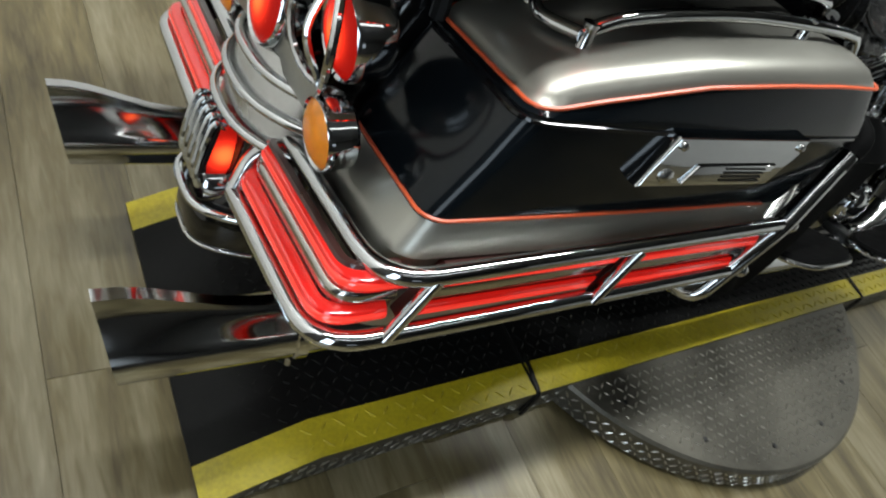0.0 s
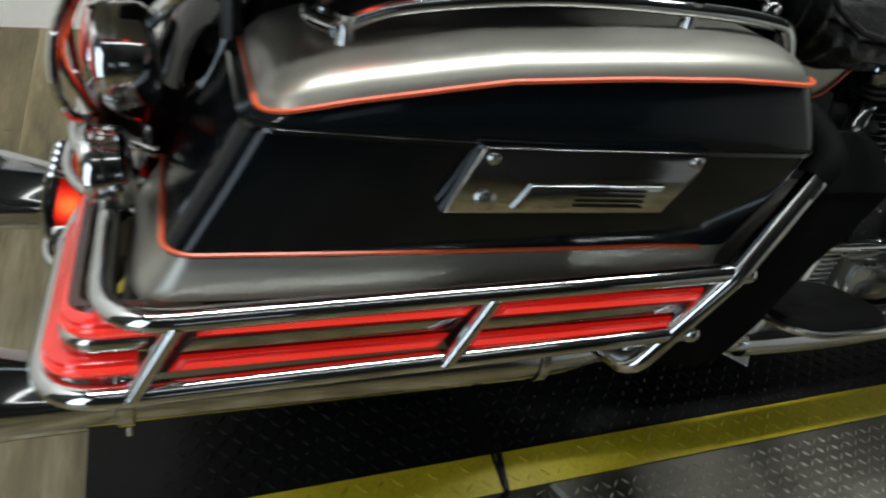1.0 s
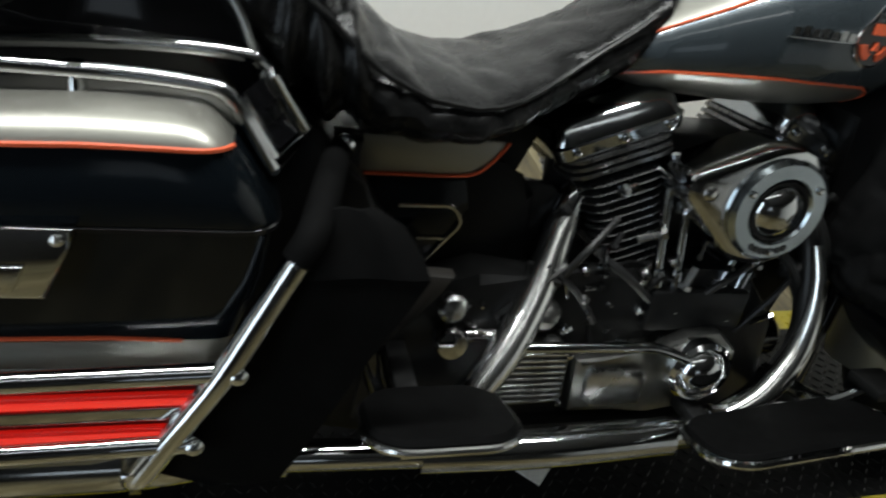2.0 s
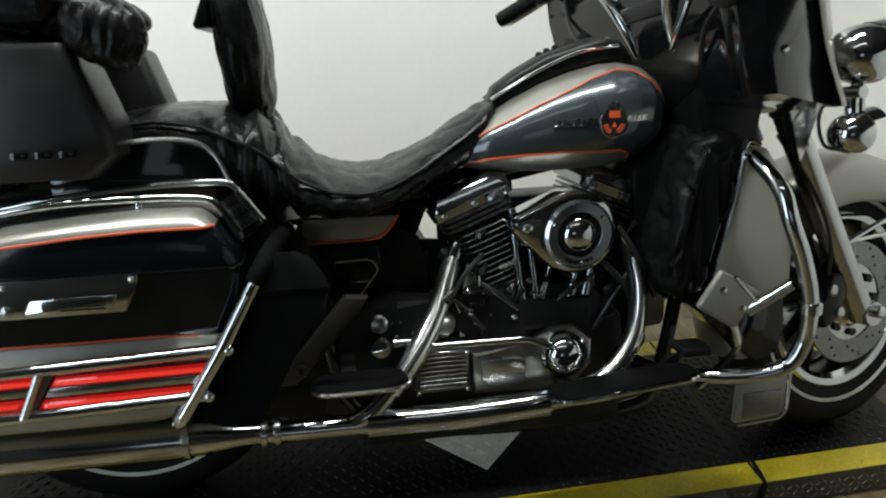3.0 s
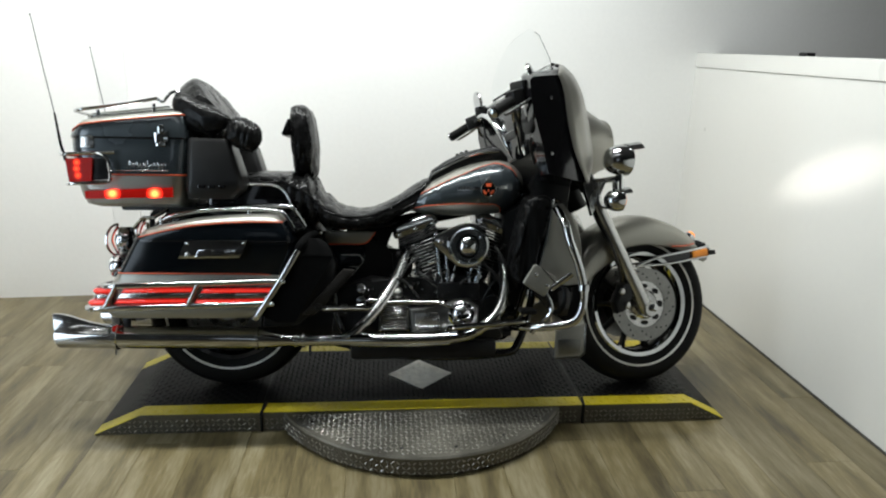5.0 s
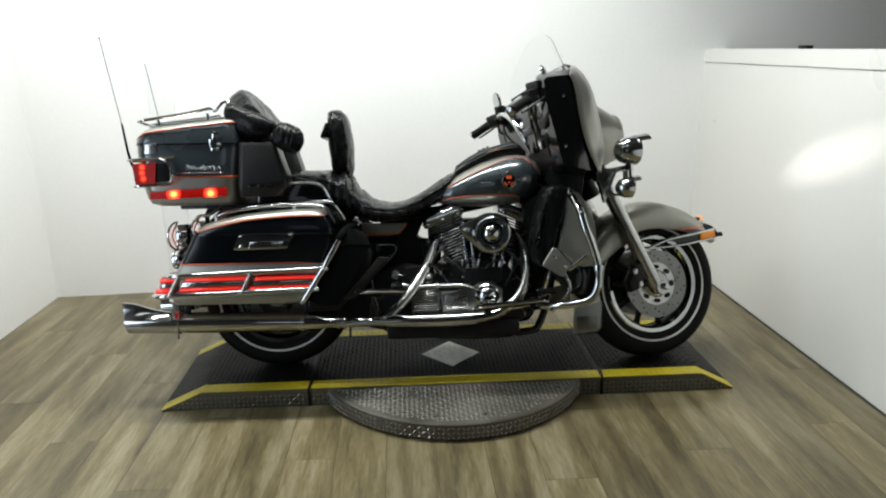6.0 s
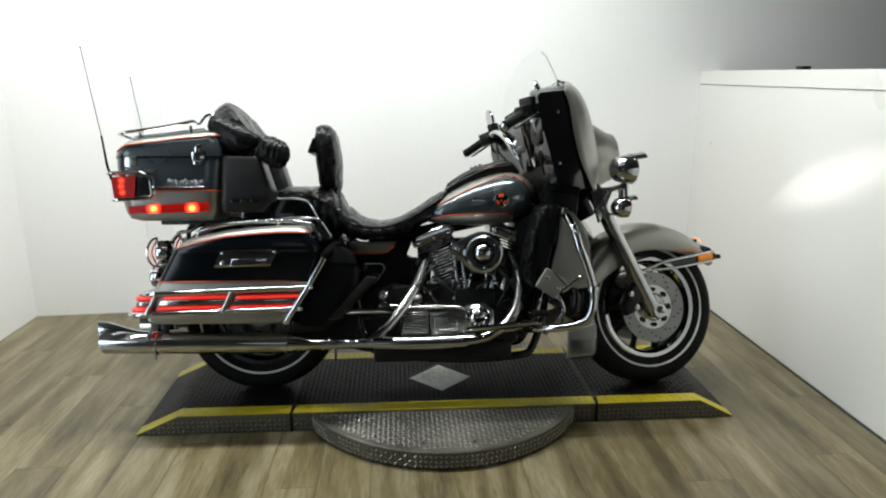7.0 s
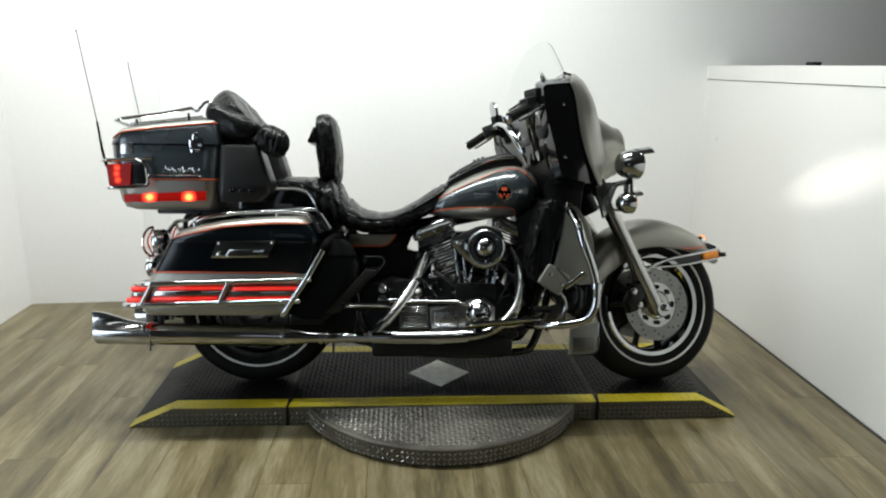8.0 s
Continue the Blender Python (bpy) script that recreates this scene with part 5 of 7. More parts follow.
LOWER = [(-0.10, 0.69), (-0.06, 0.695), (0.0, 0.711), (0.06, 0.7175), (0.137, 0.722), (0.26, 0.721), (0.283, 0.712), (0.292, 0.695), (0.30, 0.62), (0.40, 0.60)]


def tank_y(x, z):
    hw, zt, zb = lerp(TANK, x)
    c, h = (zt + zb) / 2, (zt - zb) / 2
    k = min(1.0, abs((z - c) / h))
    return hw * (1 - k ** PT) ** (1 / PT)


def tank_slot(p):
    if p.z > lerp(UPPER, p.x)[0]:
        return 1
    return 1 if p.z < lerp(LOWER, p.x)[0] else 0


loops = []
for k in range(97):
    x = TANK[0][0] + (TANK[-1][0] - TANK[0][0]) * k / 96
    loops.append(seat_ring(x, *lerp(TANK, x), n=96, p=PT))
for r in loops:
    hwz = max(abs(v.y) for v in r)
    for v in r:
        if v.z > (r[0].z):
            v.z += 0.05 * (v.y / max(hwz, 0.01)) ** 2 * hwz
bm = rings(bm_new(), loops)
for f in bm.faces:
    f.material_index = tank_slot(f.calc_center_median())
tank = part("fuel_tank", bm, [TEAL, SILVER], bike, "slate and silver fuel tank", sharp=70)
for s in (-1, 1):
    def on_tank(table, x0, x1, n):
        out = []
        for k in range(n + 1):
            x = x0 + (x1 - x0) * k / n
            z = lerp(table, x)[0]
            out.append(V((x, s * (tank_y(x, z) + 0.0006), z)))
        return out
    part("pinstripe", sweep(bm_new(), on_tank(UPPER, -0.082, 0.352, 60), 0.0021, 6), ORANGE, tank)
    part("pinstripe", sweep(bm_new(), on_tank(LOWER, -0.062, 0.2925, 50), 0.0021, 6), ORANGE, tank)
    y = s * (tank_y(0.236, 0.783) + 0.001)
    bx, bz = 0.236, 0.781

    def on_side(pts, lift):
        """Points given as along, up from the badge's middle, laid on the tank's flank."""
        return [V((bx + u, s * (tank_y(bx + u, bz + w) + lift), bz + w)) for u, w in pts]

    def tile(pts, lift):
        low, high = on_side(pts, -0.002), on_side(pts, lift)
        return rings(bm_new(), [low, high])
    circle = [(0.0265 * math.cos(q), 0.0265 * math.sin(q) - 0.004) for q in (2 * math.pi * k / 28 for k in range(28))]
    badge = part("tank_badge", tile(circle, 0.0025), GLOSS, tank, "round black tank badge with orange marks and chrome frame")
    frame_line = [(0.028 * math.sin(q), -0.004 - 0.028 * math.cos(q)) for q in (radians(-125 + 250 * k / 30) for k in range(31))]
    tips = [(0.0, 0.040)]
    part("badge_frame", sweep(bm_new(), on_side(frame_line + tips + frame_line[:1], 0.002), 0.0020, 8), CHROME, badge, "chrome drop-shaped frame")
    part("badge_mark", tile([(-0.0105, 0.006), (0.0105, 0.006), (0.0105, 0.019), (-0.0105, 0.019)], 0.0045), ORANGE, badge)
    for side in (-1, 1):
        arc = [(side * r * math.sin(q), -0.004 - r * math.cos(q)) for r, qs in ((0.0225, range(22, 83, 12)), (0.0135, range(82, 21, -12))) for q in (radians(v) for v in qs)]
        part("badge_mark", tile(arc, 0.0045), ORANGE, badge)
    part("badge_mark", tile([(-0.004, -0.012), (0.004, -0.012), (0.0, -0.002)], 0.0045), ORANGE, badge)
    part("badge_bar", tile([(-0.011, 0.021), (0.011, 0.021), (0.006, 0.030), (-0.006, 0.030)], 0.004), DULL, badge)
    for k in range(7):
        u = -0.112 + 0.0118 * k
        part("badge_bar", tile([(u, -0.005), (u + 0.0085, -0.005), (u + 0.0095, 0.004 + 0.002 * (k % 2)), (u + 0.001, 0.004 + 0.002 * (k % 2))], 0.003), DULL, badge)
    for k in range(4):
        u = 0.029 + 0.0100 * k
        part("badge_bar", tile([(u, 0.001), (u + 0.007, 0.001), (u + 0.008, 0.009), (u + 0.001, 0.009)], 0.003), DULL, badge)
    part("badge_rule", sweep(bm_new(), on_side([(-0.116, -0.008), (-0.08, -0.0075), (-0.05, -0.007), (-0.03, -0.006)], 0.001), 0.0014, 6), CHROME, badge)
    part("badge_rule", sweep(bm_new(), on_side([(0.030, -0.002), (0.05, -0.001), (0.070, 0.0), (0.072, 0.012)], 0.001), 0.0014, 6), CHROME, badge)
cons = []
for x, hw, zt, zb in ((0.015, 0.03, 0.812, 0.79), (0.03, 0.05, 0.848, 0.80), (0.08, 0.062, 0.882, 0.82), (0.14, 0.068, 0.913, 0.85), (0.20, 0.07, 0.930, 0.87), (0.26, 0.068, 0.945, 0.885), (0.30, 0.055, 0.935, 0.885), (0.33, 0.03, 0.905, 0.88)):
    cons.append(seat_ring(x, hw * 0.64, zt, zb, 24, 3.2))
con = part("tank_console", rings(bm_new(), cons), PLASTIC, bike, "black console on the tank", sharp=60)
for s in (-1, 1):
    part("console_trim", sweep(bm_new(), spline([(0.02, s * 0.036, 0.822), (0.10, s * 0.044, 0.868), (0.20, s * 0.048, 0.910), (0.29, s * 0.042, 0.922)], 6), 0.004, 8), CHROME, con)
for x, z in ((0.135, 0.902), (0.152, 0.909), (0.17, 0.915)):
    part("console_knob", lathe(bm_new(), [(0.007, 0), (0.007, 0.014), (0.004, 0.017)], (x, 0.0, z - 0.004), (-0.3, 0, 1), 12), PLASTIC, con)

# engine
crank = part("crankcase", slab(bm_new(), [(-0.36, 0.20), (-0.33, 0.40), (-0.20, 0.44), (-0.06, 0.42), (0.02, 0.45), (0.21, 0.45), (0.29, 0.36), (0.31, 0.20), (0.20, 0.15), (-0.28, 0.15)], -0.125, 0.14, 0.02), METALBLACK, bike, "black engine and gearbox case")
part("oil_pan", box(bm_new(), -0.28, 0.28, -0.15, 0.13, 0.125, 0.20, 0.015), METALBLACK, crank)
part("primary_cover", slab(bm_new(), [(-0.30, 0.20), (-0.27, 0.36), (0.10, 0.38), (0.22, 0.33), (0.24, 0.22), (0.15, 0.17), (-0.2, 0.17)], 0.13, 0.20, 0.025), CHROME, crank)


def cylinder(x0, z0, x1, z1, name):
    a, b = V((x0, 0, z0)), V((x1, 0, z1))
    up = (b - a).normalized()
    fore = V((up.z, 0, -up.x))
    side = V((0, 1, 0))

    def plate(c, w, d, r, n=5):
        out = []
        for i, (sx, sy) in enumerate(((1, 1), (-1, 1), (-1, -1), (1, -1))):
            for j in range(n + 1):
                q = radians(90 * i + 90 * j / n)
                out.append(c + fore * (sx * (w - r) + r * math.cos(q)) + side * (sy * (d - r) + r * math.sin(q)))
        return out
    cyl = part(name, rings(bm_new(), [plate(a, 0.046, 0.075, 0.04), plate(b, 0.05, 0.08, 0.04)]), METALBLACK, bike, "black finned engine cylinder")
    for k in range(14):
        t = (k + 0.6) / 14.5
        w = 0.045 + 0.019 * t
        c = a.lerp(b, t)
        part("cooling_fin", rings(bm_new(), [plate(c, w, 0.105, 0.03), plate(c + up * 0.0014, w + 0.001, 0.106, 0.03), plate(c + up * 0.0028, w, 0.105, 0.03)]), FIN, cyl)
    for k in range(3):
        c = b + up * (0.006 + 0.011 * k)
        part("head_fin", rings(bm_new(), [plate(c, 0.078, 0.105, 0.03), plate(c + up * 0.0055, 0.078, 0.105, 0.03)]), FIN, cyl)
    lo = b + up * 0.036
    part("rocker_box", rings(bm_new(), [plate(lo, 0.088, 0.100, 0.018), plate(lo + up * 0.018, 0.092, 0.104, 0.02), plate(lo + up * 0.020, 0.089, 0.100, 0.02), plate(lo + up * 0.040, 0.084, 0.094, 0.02), plate(lo + up * 0.052, 0.070, 0.080, 0.02)]), DARKCHROME, cyl, "dark chrome rocker box")
    for dx in (-0.065, 0.0, 0.065):
        p = lo + fore * dx + side * -0.1045 + up * 0.010
        part("rocker_bolt", lathe(bm_new(), [(0.006, -0.004), (0.006, 0.004), (0.003, 0.006)], p, (0, -1, 0), 10), CHROME, cyl)
    return cyl


cylinder(0.052, 0.404, -0.016, 0.580, "rear_cylinder")
cylinder(0.192, 0.404, 0.264, 0.580, "front_cylinder")
for x0, z0, x1, z1 in ((0.065, 0.40, 0.042, 0.61), (0.095, 0.40, 0.075, 0.60), (0.165, 0.40, 0.205, 0.60), (0.195, 0.40, 0.24, 0.60)):
    p, q = V((x0, -0.125, z0)), V((x1, -0.110, z1))
    rod = part("pushrod_tube", sweep(bm_new(), [p, q], 0.0070, 10), DARKCHROME, bike, "chrome pushrod tube")
    part("rod_collar", sweep(bm_new(), [p, p.lerp(q, 0.22)], 0.0105, 10), DARKCHROME, rod)
part("intake_block", slab(bm_new(), [(0.02, 0.40), (0.235, 0.40), (0.245, 0.62), (0.00, 0.62)], -0.055, 0.06, 0.01), METALBLACK, bike, "black intake and cylinder bases")
part("oil_cooler", slab(bm_new(), [(0.26, 0.20), (0.36, 0.22), (0.43, 0.48), (0.36, 0.60), (0.28, 0.52)], -0.02, 0.09, 0.01), PLASTIC, bike, "black regulator and oil lines")
part("swingarm", slab(bm_new(), [(-0.62, 0.235), (-0.30, 0.16), (-0.24, 0.20), (-0.26, 0.36), (-0.45, 0.40), (-0.62, 0.33)], -0.115, 0.12, 0.012), PLASTIC, bike, "black swingarm")
# cam and gearbox covers
cam_cover = part("cam_cover", slab(bm_new(), [(-0.055, 0.325), (0.07, 0.330), (0.11, 0.36), (0.165, 0.365), (0.205, 0.33), (0.205, 0.275), (0.17, 0.235), (0.08, 0.228), (-0.05, 0.23)], -0.165, -0.12, 0.012), ALLOY, bike, "polished alloy cam cover")
part("cover_panel", slab(bm_new(), [(-0.030, 0.312), (0.045, 0.312), (0.058, 0.300), (0.058, 0.248), (-0.022, 0.248), (-0.036, 0.262), (-0.036, 0.302)], -0.176, -0.163, 0.006), DULL, cam_cover)
part("timing_cover", lathe(bm_new(), [(0.050, 0), (0.050, 0.016), (0.044, 0.022), (0.038, 0.020), (0.036, 0.024), (0.026, 0.033), (0.014, 0.038), (0.001, 0.040)], (0.138, -0.165, 0.308), (0, -1, 0), 32), CHROME, cam_cover, "round chrome timing cover")
for k in range(5):
    a = 2 * math.pi * k / 5
    part("cover_screw", lathe(bm_new(), [(0.0045, 0), (0.0045, 0.004), (0.003, 0.006)], (0.138 + 0.031 * math.cos(a), -0.187, 0.308 + 0.031 * math.sin(a)), (0, -1, 0), 10), DULL, cam_cover)
gear = part("gearbox_cover", slab(bm_new(), [(-0.175, 0.246), (-0.168, 0.325), (-0.14, 0.345), (-0.075, 0.345), (-0.055, 0.325), (-0.052, 0.25), (-0.07, 0.238), (-0.16, 0.236)], -0.155, -0.11, 0.012), ALLOY, bike, "ribbed alloy gearbox cover")
for k in range(9):
    z = 0.248 + 0.0098 * k
    part("cover_rib", box(bm_new(), -0.163, -0.064, -0.160, -0.152, z, z + 0.005, 0.0015, 1), DULL, gear)
for x, z in ((-0.165, 0.322), (-0.062, 0.326), (-0.062, 0.244), (-0.165, 0.242)):
    part("cover_screw", lathe(bm_new(), [(0.0055, 0), (0.0055, 0.006), (0.003, 0.008)], (x, -0.154, z), (0, -1, 0), 10), CHROME, gear)
part("dipstick_boss", lathe(bm_new(), [(0.022, 0), (0.022, 0.02), (0.014, 0.026), (0.001, 0.028)], (-0.105, -0.13, 0.375), (0, -0.6, 1), 18), ALLOY, gear)
part("cover_rail", sweep(bm_new(), fillet([(-0.165, -0.172, 0.352), (0.055, -0.178, 0.352), (0.105, -0.185, 0.335)], 0.02), 0.008, 10), CHROME, bike, "chrome rail over the gearbox")
part("lifter_block", box(bm_new(), 0.05, 0.21, -0.145, -0.10, 0.355, 0.42, 0.008), METALBLACK, cam_cover)
part("oil_filter", lathe(bm_new(), [(0.036, 0), (0.038, 0.01), (0.038, 0.06), (0.03, 0.07), (0.001, 0.072)], (0.30, -0.04, 0.28), (1, 0, 0), 24), GLOSS, crank)

# air cleaner
def drop(cx, cz, r, tx, tz, tr, n=40):
    """Outline of a disc drawn out to a small rounded tip."""
    d = V((tx - cx, 0, tz - cz))
    dist, base = d.length, math.atan2(d.z, d.x)
    beta = math.acos((r - tr) / dist)
    out = []
    for k in range(n + 1):
        a = base + beta + (2 * math.pi - 2 * beta) * k / n
        out.append((cx + r * math.cos(a), cz + r * math.sin(a)))
    for k in range(9):
        a = base - beta + 2 * beta * k / 8
        out.append((tx + tr * math.cos(a), tz + tr * math.sin(a)))
    return out


def drop_ring(y, r, tr, n=40):
    return [V((x, y, z)) for x, z in drop(0.158, 0.566, r, 0.048, 0.586, tr, n)]


air = part("air_cleaner", rings(bm_new(), [drop_ring(-0.095, 0.078, 0.018), drop_ring(-0.150, 0.083, 0.022), drop_ring(-0.168, 0.085, 0.023), drop_ring(-0.178, 0.080, 0.019), drop_ring(-0.181, 0.072, 0.012)]), CHROME, bike, "chrome teardrop air cleaner")
part("insert_ring", lathe(bm_new(), [(0.068, 0), (0.070, 0.008), (0.064, 0.013), (0.046, 0.013), (0.040, 0.006)], (0.160, -0.180, 0.566), (0, -1, 0), 44), INSERT, air, "brushed ring insert")
part("insert_dark", lathe(bm_new(), [(0.041, 0.0), (0.041, 0.010), (0.037, 0.0095), (0.035, 0.006)], (0.160, -0.181, 0.566), (0, -1, 0), 36), PLASTIC, air)
part("insert_dome", lathe(bm_new(), [(0.034, 0.0), (0.034, 0.008), (0.029, 0.014), (0.016, 0.019), (0.001, 0.021)], (0.161, -0.182, 0.565), (0, -1, 0), 32), CHROME, air, "chrome dome")
for a in (35, 155, 275):
    part("insert_screw", lathe(bm_new(), [(0.005, 0), (0.005, 0.004), (0.003, 0.0055)], (0.160 + 0.056 * math.cos(radians(a)), -0.192, 0.566 + 0.056 * math.sin(radians(a))), (0, -1, 0), 10), CHROME, air)
for k in range(7):
    a = radians(-118 + 9 * k)
    part("insert_mark", box(bm_new(), 0.160 + 0.055 * math.cos(a) - 0.003, 0.160 + 0.055 * math.cos(a) + 0.003, -0.1945, -0.192, 0.566 + 0.055 * math.sin(a) - 0.004, 0.566 + 0.055 * math.sin(a) + 0.004, 0), GLOSS, air)
part("tip_screw", lathe(bm_new(), [(0.010, 0), (0.010, 0.006), (0.006, 0.009)], (0.058, -0.178, 0.583), (0, -1, 0), 14), DULL, air)
part("tip_recess", slab(bm_new(), [(0.048, 0.600), (0.086, 0.600), (0.078, 0.566), (0.090, 0.535), (0.062, 0.560), (0.040, 0.58)], -0.1815, -0.176, 0.002), DULL, air)
# dark mass between the frame rails: battery box, oil lines, frame
part("battery_box", slab(bm_new(), [(-0.50, 0.28), (-0.48, 0.58), (-0.20, 0.60), (-0.155, 0.545), (-0.12, 0.53), (-0.11, 0.40), (-0.20, 0.30)], -0.07, 0.13, 0.015), PLASTIC, bike, "black battery box")
cover = part("side_cover", slab(bm_new(), [(-0.432, 0.612), (-0.184, 0.612), (-0.206, 0.580), (-0.234, 0.564), (-0.390, 0.562), (-0.412, 0.576)], -0.108, -0.08, 0.005), SILVER, bike, "silver side cover")
part("pinstripe", sweep(bm_new(), spline([(-0.434, -0.1085, 0.610), (-0.414, -0.1088, 0.577), (-0.394, -0.1088, 0.565), (-0.31, -0.1088, 0.564), (-0.234, -0.1088, 0.566), (-0.207, -0.1088, 0.582), (-0.186, -0.1088, 0.610)], 6), 0.0026, 6), ORANGE, cover)
part("side_cover_lower", slab(bm_new(), [(-0.400, 0.558), (-0.232, 0.560), (-0.222, 0.520), (-0.262, 0.455), (-0.34, 0.42), (-0.40, 0.44)], -0.104, -0.07, 0.006), DARK, cover)
part("side_cover_outline", sweep(bm_new(), fillet([(-0.315, -0.1055, 0.522), (-0.244, -0.1055, 0.523), (-0.230, -0.1055, 0.500), (-0.276, -0.1055, 0.443)], 0.012), 0.0028, 6), SATIN, cover)
part("side_cover_outline", sweep(bm_new(), [(-0.288, -0.1055, 0.478), (-0.252, -0.1055, 0.478)], 0.0024, 6), SATIN, cover)
part("frame_cover", slab(bm_new(), [(-0.26, 0.477), (-0.275, 0.452), (-0.345, 0.375), (-0.406, 0.311), (-0.451, 0.313), (-0.40, 0.37), (-0.302, 0.481)], -0.208, -0.180, 0.006), COVER, bike, "satin black frame cover")
part("frame_gusset", slab(bm_new(), [(-0.21, 0.60), (-0.16, 0.625), (-0.118, 0.612), (-0.146, 0.545), (-0.20, 0.49)], -0.04, -0.02, 0.003), PLASTIC, bike, "black frame gusset")
part("frame_gusset", slab(bm_new(), [(-0.100, 0.625), (-0.04, 0.625), (-0.05, 0.48), (-0.096, 0.49)], -0.04, -0.02, 0.003), PLASTIC, bike, "black frame gusset")
part("frame_gusset", slab(bm_new(), [(-0.205, 0.552), (-0.146, 0.546), (-0.097, 0.541), (-0.04, 0.49), (-0.06, 0.36), (-0.21, 0.38)], -0.062, -0.044, 0.003), PLASTIC, bike, "black frame gusset")
part("frame_bolt", lathe(bm_new(), [(0.014, 0), (0.014, 0.006), (0.009, 0.008), (0.006, 0.006), (0.001, 0.004)], (-0.392, -0.208, 0.342), (0, -1, 0), 20), METALBLACK, bike)
part("guard_bracket", slab(bm_new(), [(-0.405, 0.616), (-0.370, 0.616), (-0.372, 0.555), (-0.425, 0.480), (-0.47, 0.50), (-0.43, 0.555)], -0.150, -0.112, 0.008), PLASTIC, bike, "black rubber-covered guard bracket")
for x, z in ((-0.392, 0.612), (-0.432, 0.560)):
    part("bracket_bolt", lathe(bm_new(), [(0.011, 0), (0.011, 0.006), (0.006, 0.010), (0.001, 0.011)], (x, -0.150, z), (0, -1, 0.2), 14), CHROME, bike)
part("inner_fender", slab(bm_new(), [(-0.60, 0.26), (-0.47, 0.26), (-0.40, 0.32), (-0.345, 0.39), (-0.325, 0.50), (-0.372, 0.580), (-0.44, 0.66), (-0.56, 0.62)], -0.19, 0.13, 0.02), PLASTIC, bike, "black inner panel behind the seat")
for s in (-1, 1):
    part("frame_rail", sweep(bm_new(), spline([(-0.45, s * 0.12, 0.60), (-0.36, s * 0.125, 0.45), (-0.30, s * 0.13, 0.22), (-0.1, s * 0.13, 0.14), (0.28, s * 0.13, 0.14), (0.38, s * 0.11, 0.20), (0.46, s * 0.06, 0.50), (0.52, s * 0.02, 0.76)], 6), 0.016, 10), GLOSS, bike, "black frame tube")
part("frame_backbone", sweep(bm_new(), [(0.50, 0, 0.78), (0.2, 0, 0.70), (-0.30, 0, 0.60)], 0.028, 10), GLOSS, bike)
part("steering_head", sweep(bm_new(), [V((0.62, 0, 0.70)), V((0.50, 0, 0.93))], 0.042, 16), PLASTIC, bike)
part("head_shroud", slab(bm_new(), [(0.40, 0.79), (0.42, 0.89), (0.50, 0.90), (0.55, 0.80), (0.54, 0.70), (0.44, 0.70)], -0.165, 0.165, 0.015), PLASTIC, bike, "black shroud round the steering head")
part("front_panel", slab(bm_new(), [(0.30, 0.68), (0.44, 0.78), (0.50, 0.70), (0.44, 0.50), (0.37, 0.42), (0.30, 0.50)], -0.12, 0.12, 0.02), PLASTIC, bike, "black panel ahead of the tank")
for k in range(5):
    y = -0.13 - 0.006 * (k % 2)
    part("cable", sweep(bm_new(), spline([(0.34 + 0.018 * k, y, 0.52 - 0.01 * k), (0.37 + 0.016 * k, y - 0.02, 0.62), (0.42 + 0.012 * k, y, 0.72), (0.44, y + 0.05, 0.80)], 5), 0.0055, 6), WIRE, bike)
rng = random.Random(7)
for k in range(34):
    x, z = -0.22 + 0.46 * rng.random(), 0.33 + 0.13 * rng.random()
    r = 0.0035 + 0.004 * rng.random()
    part("fitting", lathe(bm_new(), [(r, -0.012), (r, 0.004), (r * 0.6, 0.007), (r * 0.5, 0.012)], (x, -0.126 - 0.012 * rng.random(), z), (0.6 * rng.random() - 0.3, -1, 0.8 * rng.random() - 0.1), 8), CHROME if k % 3 else DULL, crank)
for k in range(46):
    x, z = -0.14 + 0.47 * rng.random(), 0.34 + 0.24 * rng.random()
    y = -0.105 - 0.03 * rng.random()
    a, l = 2 * math.pi * rng.random(), 0.012 + 0.022 * rng.random()
    r = 0.0025 + 0.0035 * rng.random()
    p, q = V((x, y, z)), V((x + l * math.cos(a), y - 0.01 * rng.random(), z + l * math.sin(a)))
    fit_bm = sweep(bm_new(), [p, q], r, 8)
    lathe(fit_bm, [(r * 1.7, -0.003), (r * 1.7, 0.004), (r, 0.005)], q, q - p, 6)
    part("fitting", fit_bm, (DARKCHROME, METALBLACK, DULL)[k % 3], crank)
for x0, x1, z0, z1, r in ((-0.04, 0.10, 0.47, 0.36, 0.006), (0.10, 0.22, 0.36, 0.46, 0.005), (0.22, 0.33, 0.50, 0.38, 0.007), (0.27, 0.36, 0.56, 0.40, 0.006), (-0.10, -0.02, 0.40, 0.52, 0.005)):
    part("hose", sweep(bm_new(), spline([(x0, -0.118, z0), (x0 * 0.6 + x1 * 0.4, -0.142, z0 * 0.5 + z1 * 0.5 + 0.018), (x1, -0.120, z1)], 6), r, 8), WIRE, crank)
for x0, x1, z0, z1 in ((-0.17, -0.08, 0.37, 0.45), (-0.11, -0.02, 0.45, 0.36), (0.22, 0.30, 0.34, 0.47), (0.26, 0.33, 0.46, 0.33)):
    part("oil_line", sweep(bm_new(), spline([(x0, -0.125, z0), ((x0 + x1) / 2, -0.138, (z0 + z1) / 2 + 0.012), (x1, -0.125, z1)], 5), 0.0045, 8), WIRE, bike)
part("drain_hose", sweep(bm_new(), [(-0.435, -0.10, 0.22), (-0.437, -0.10, 0.13)], 0.005, 8), WIRE, bike)
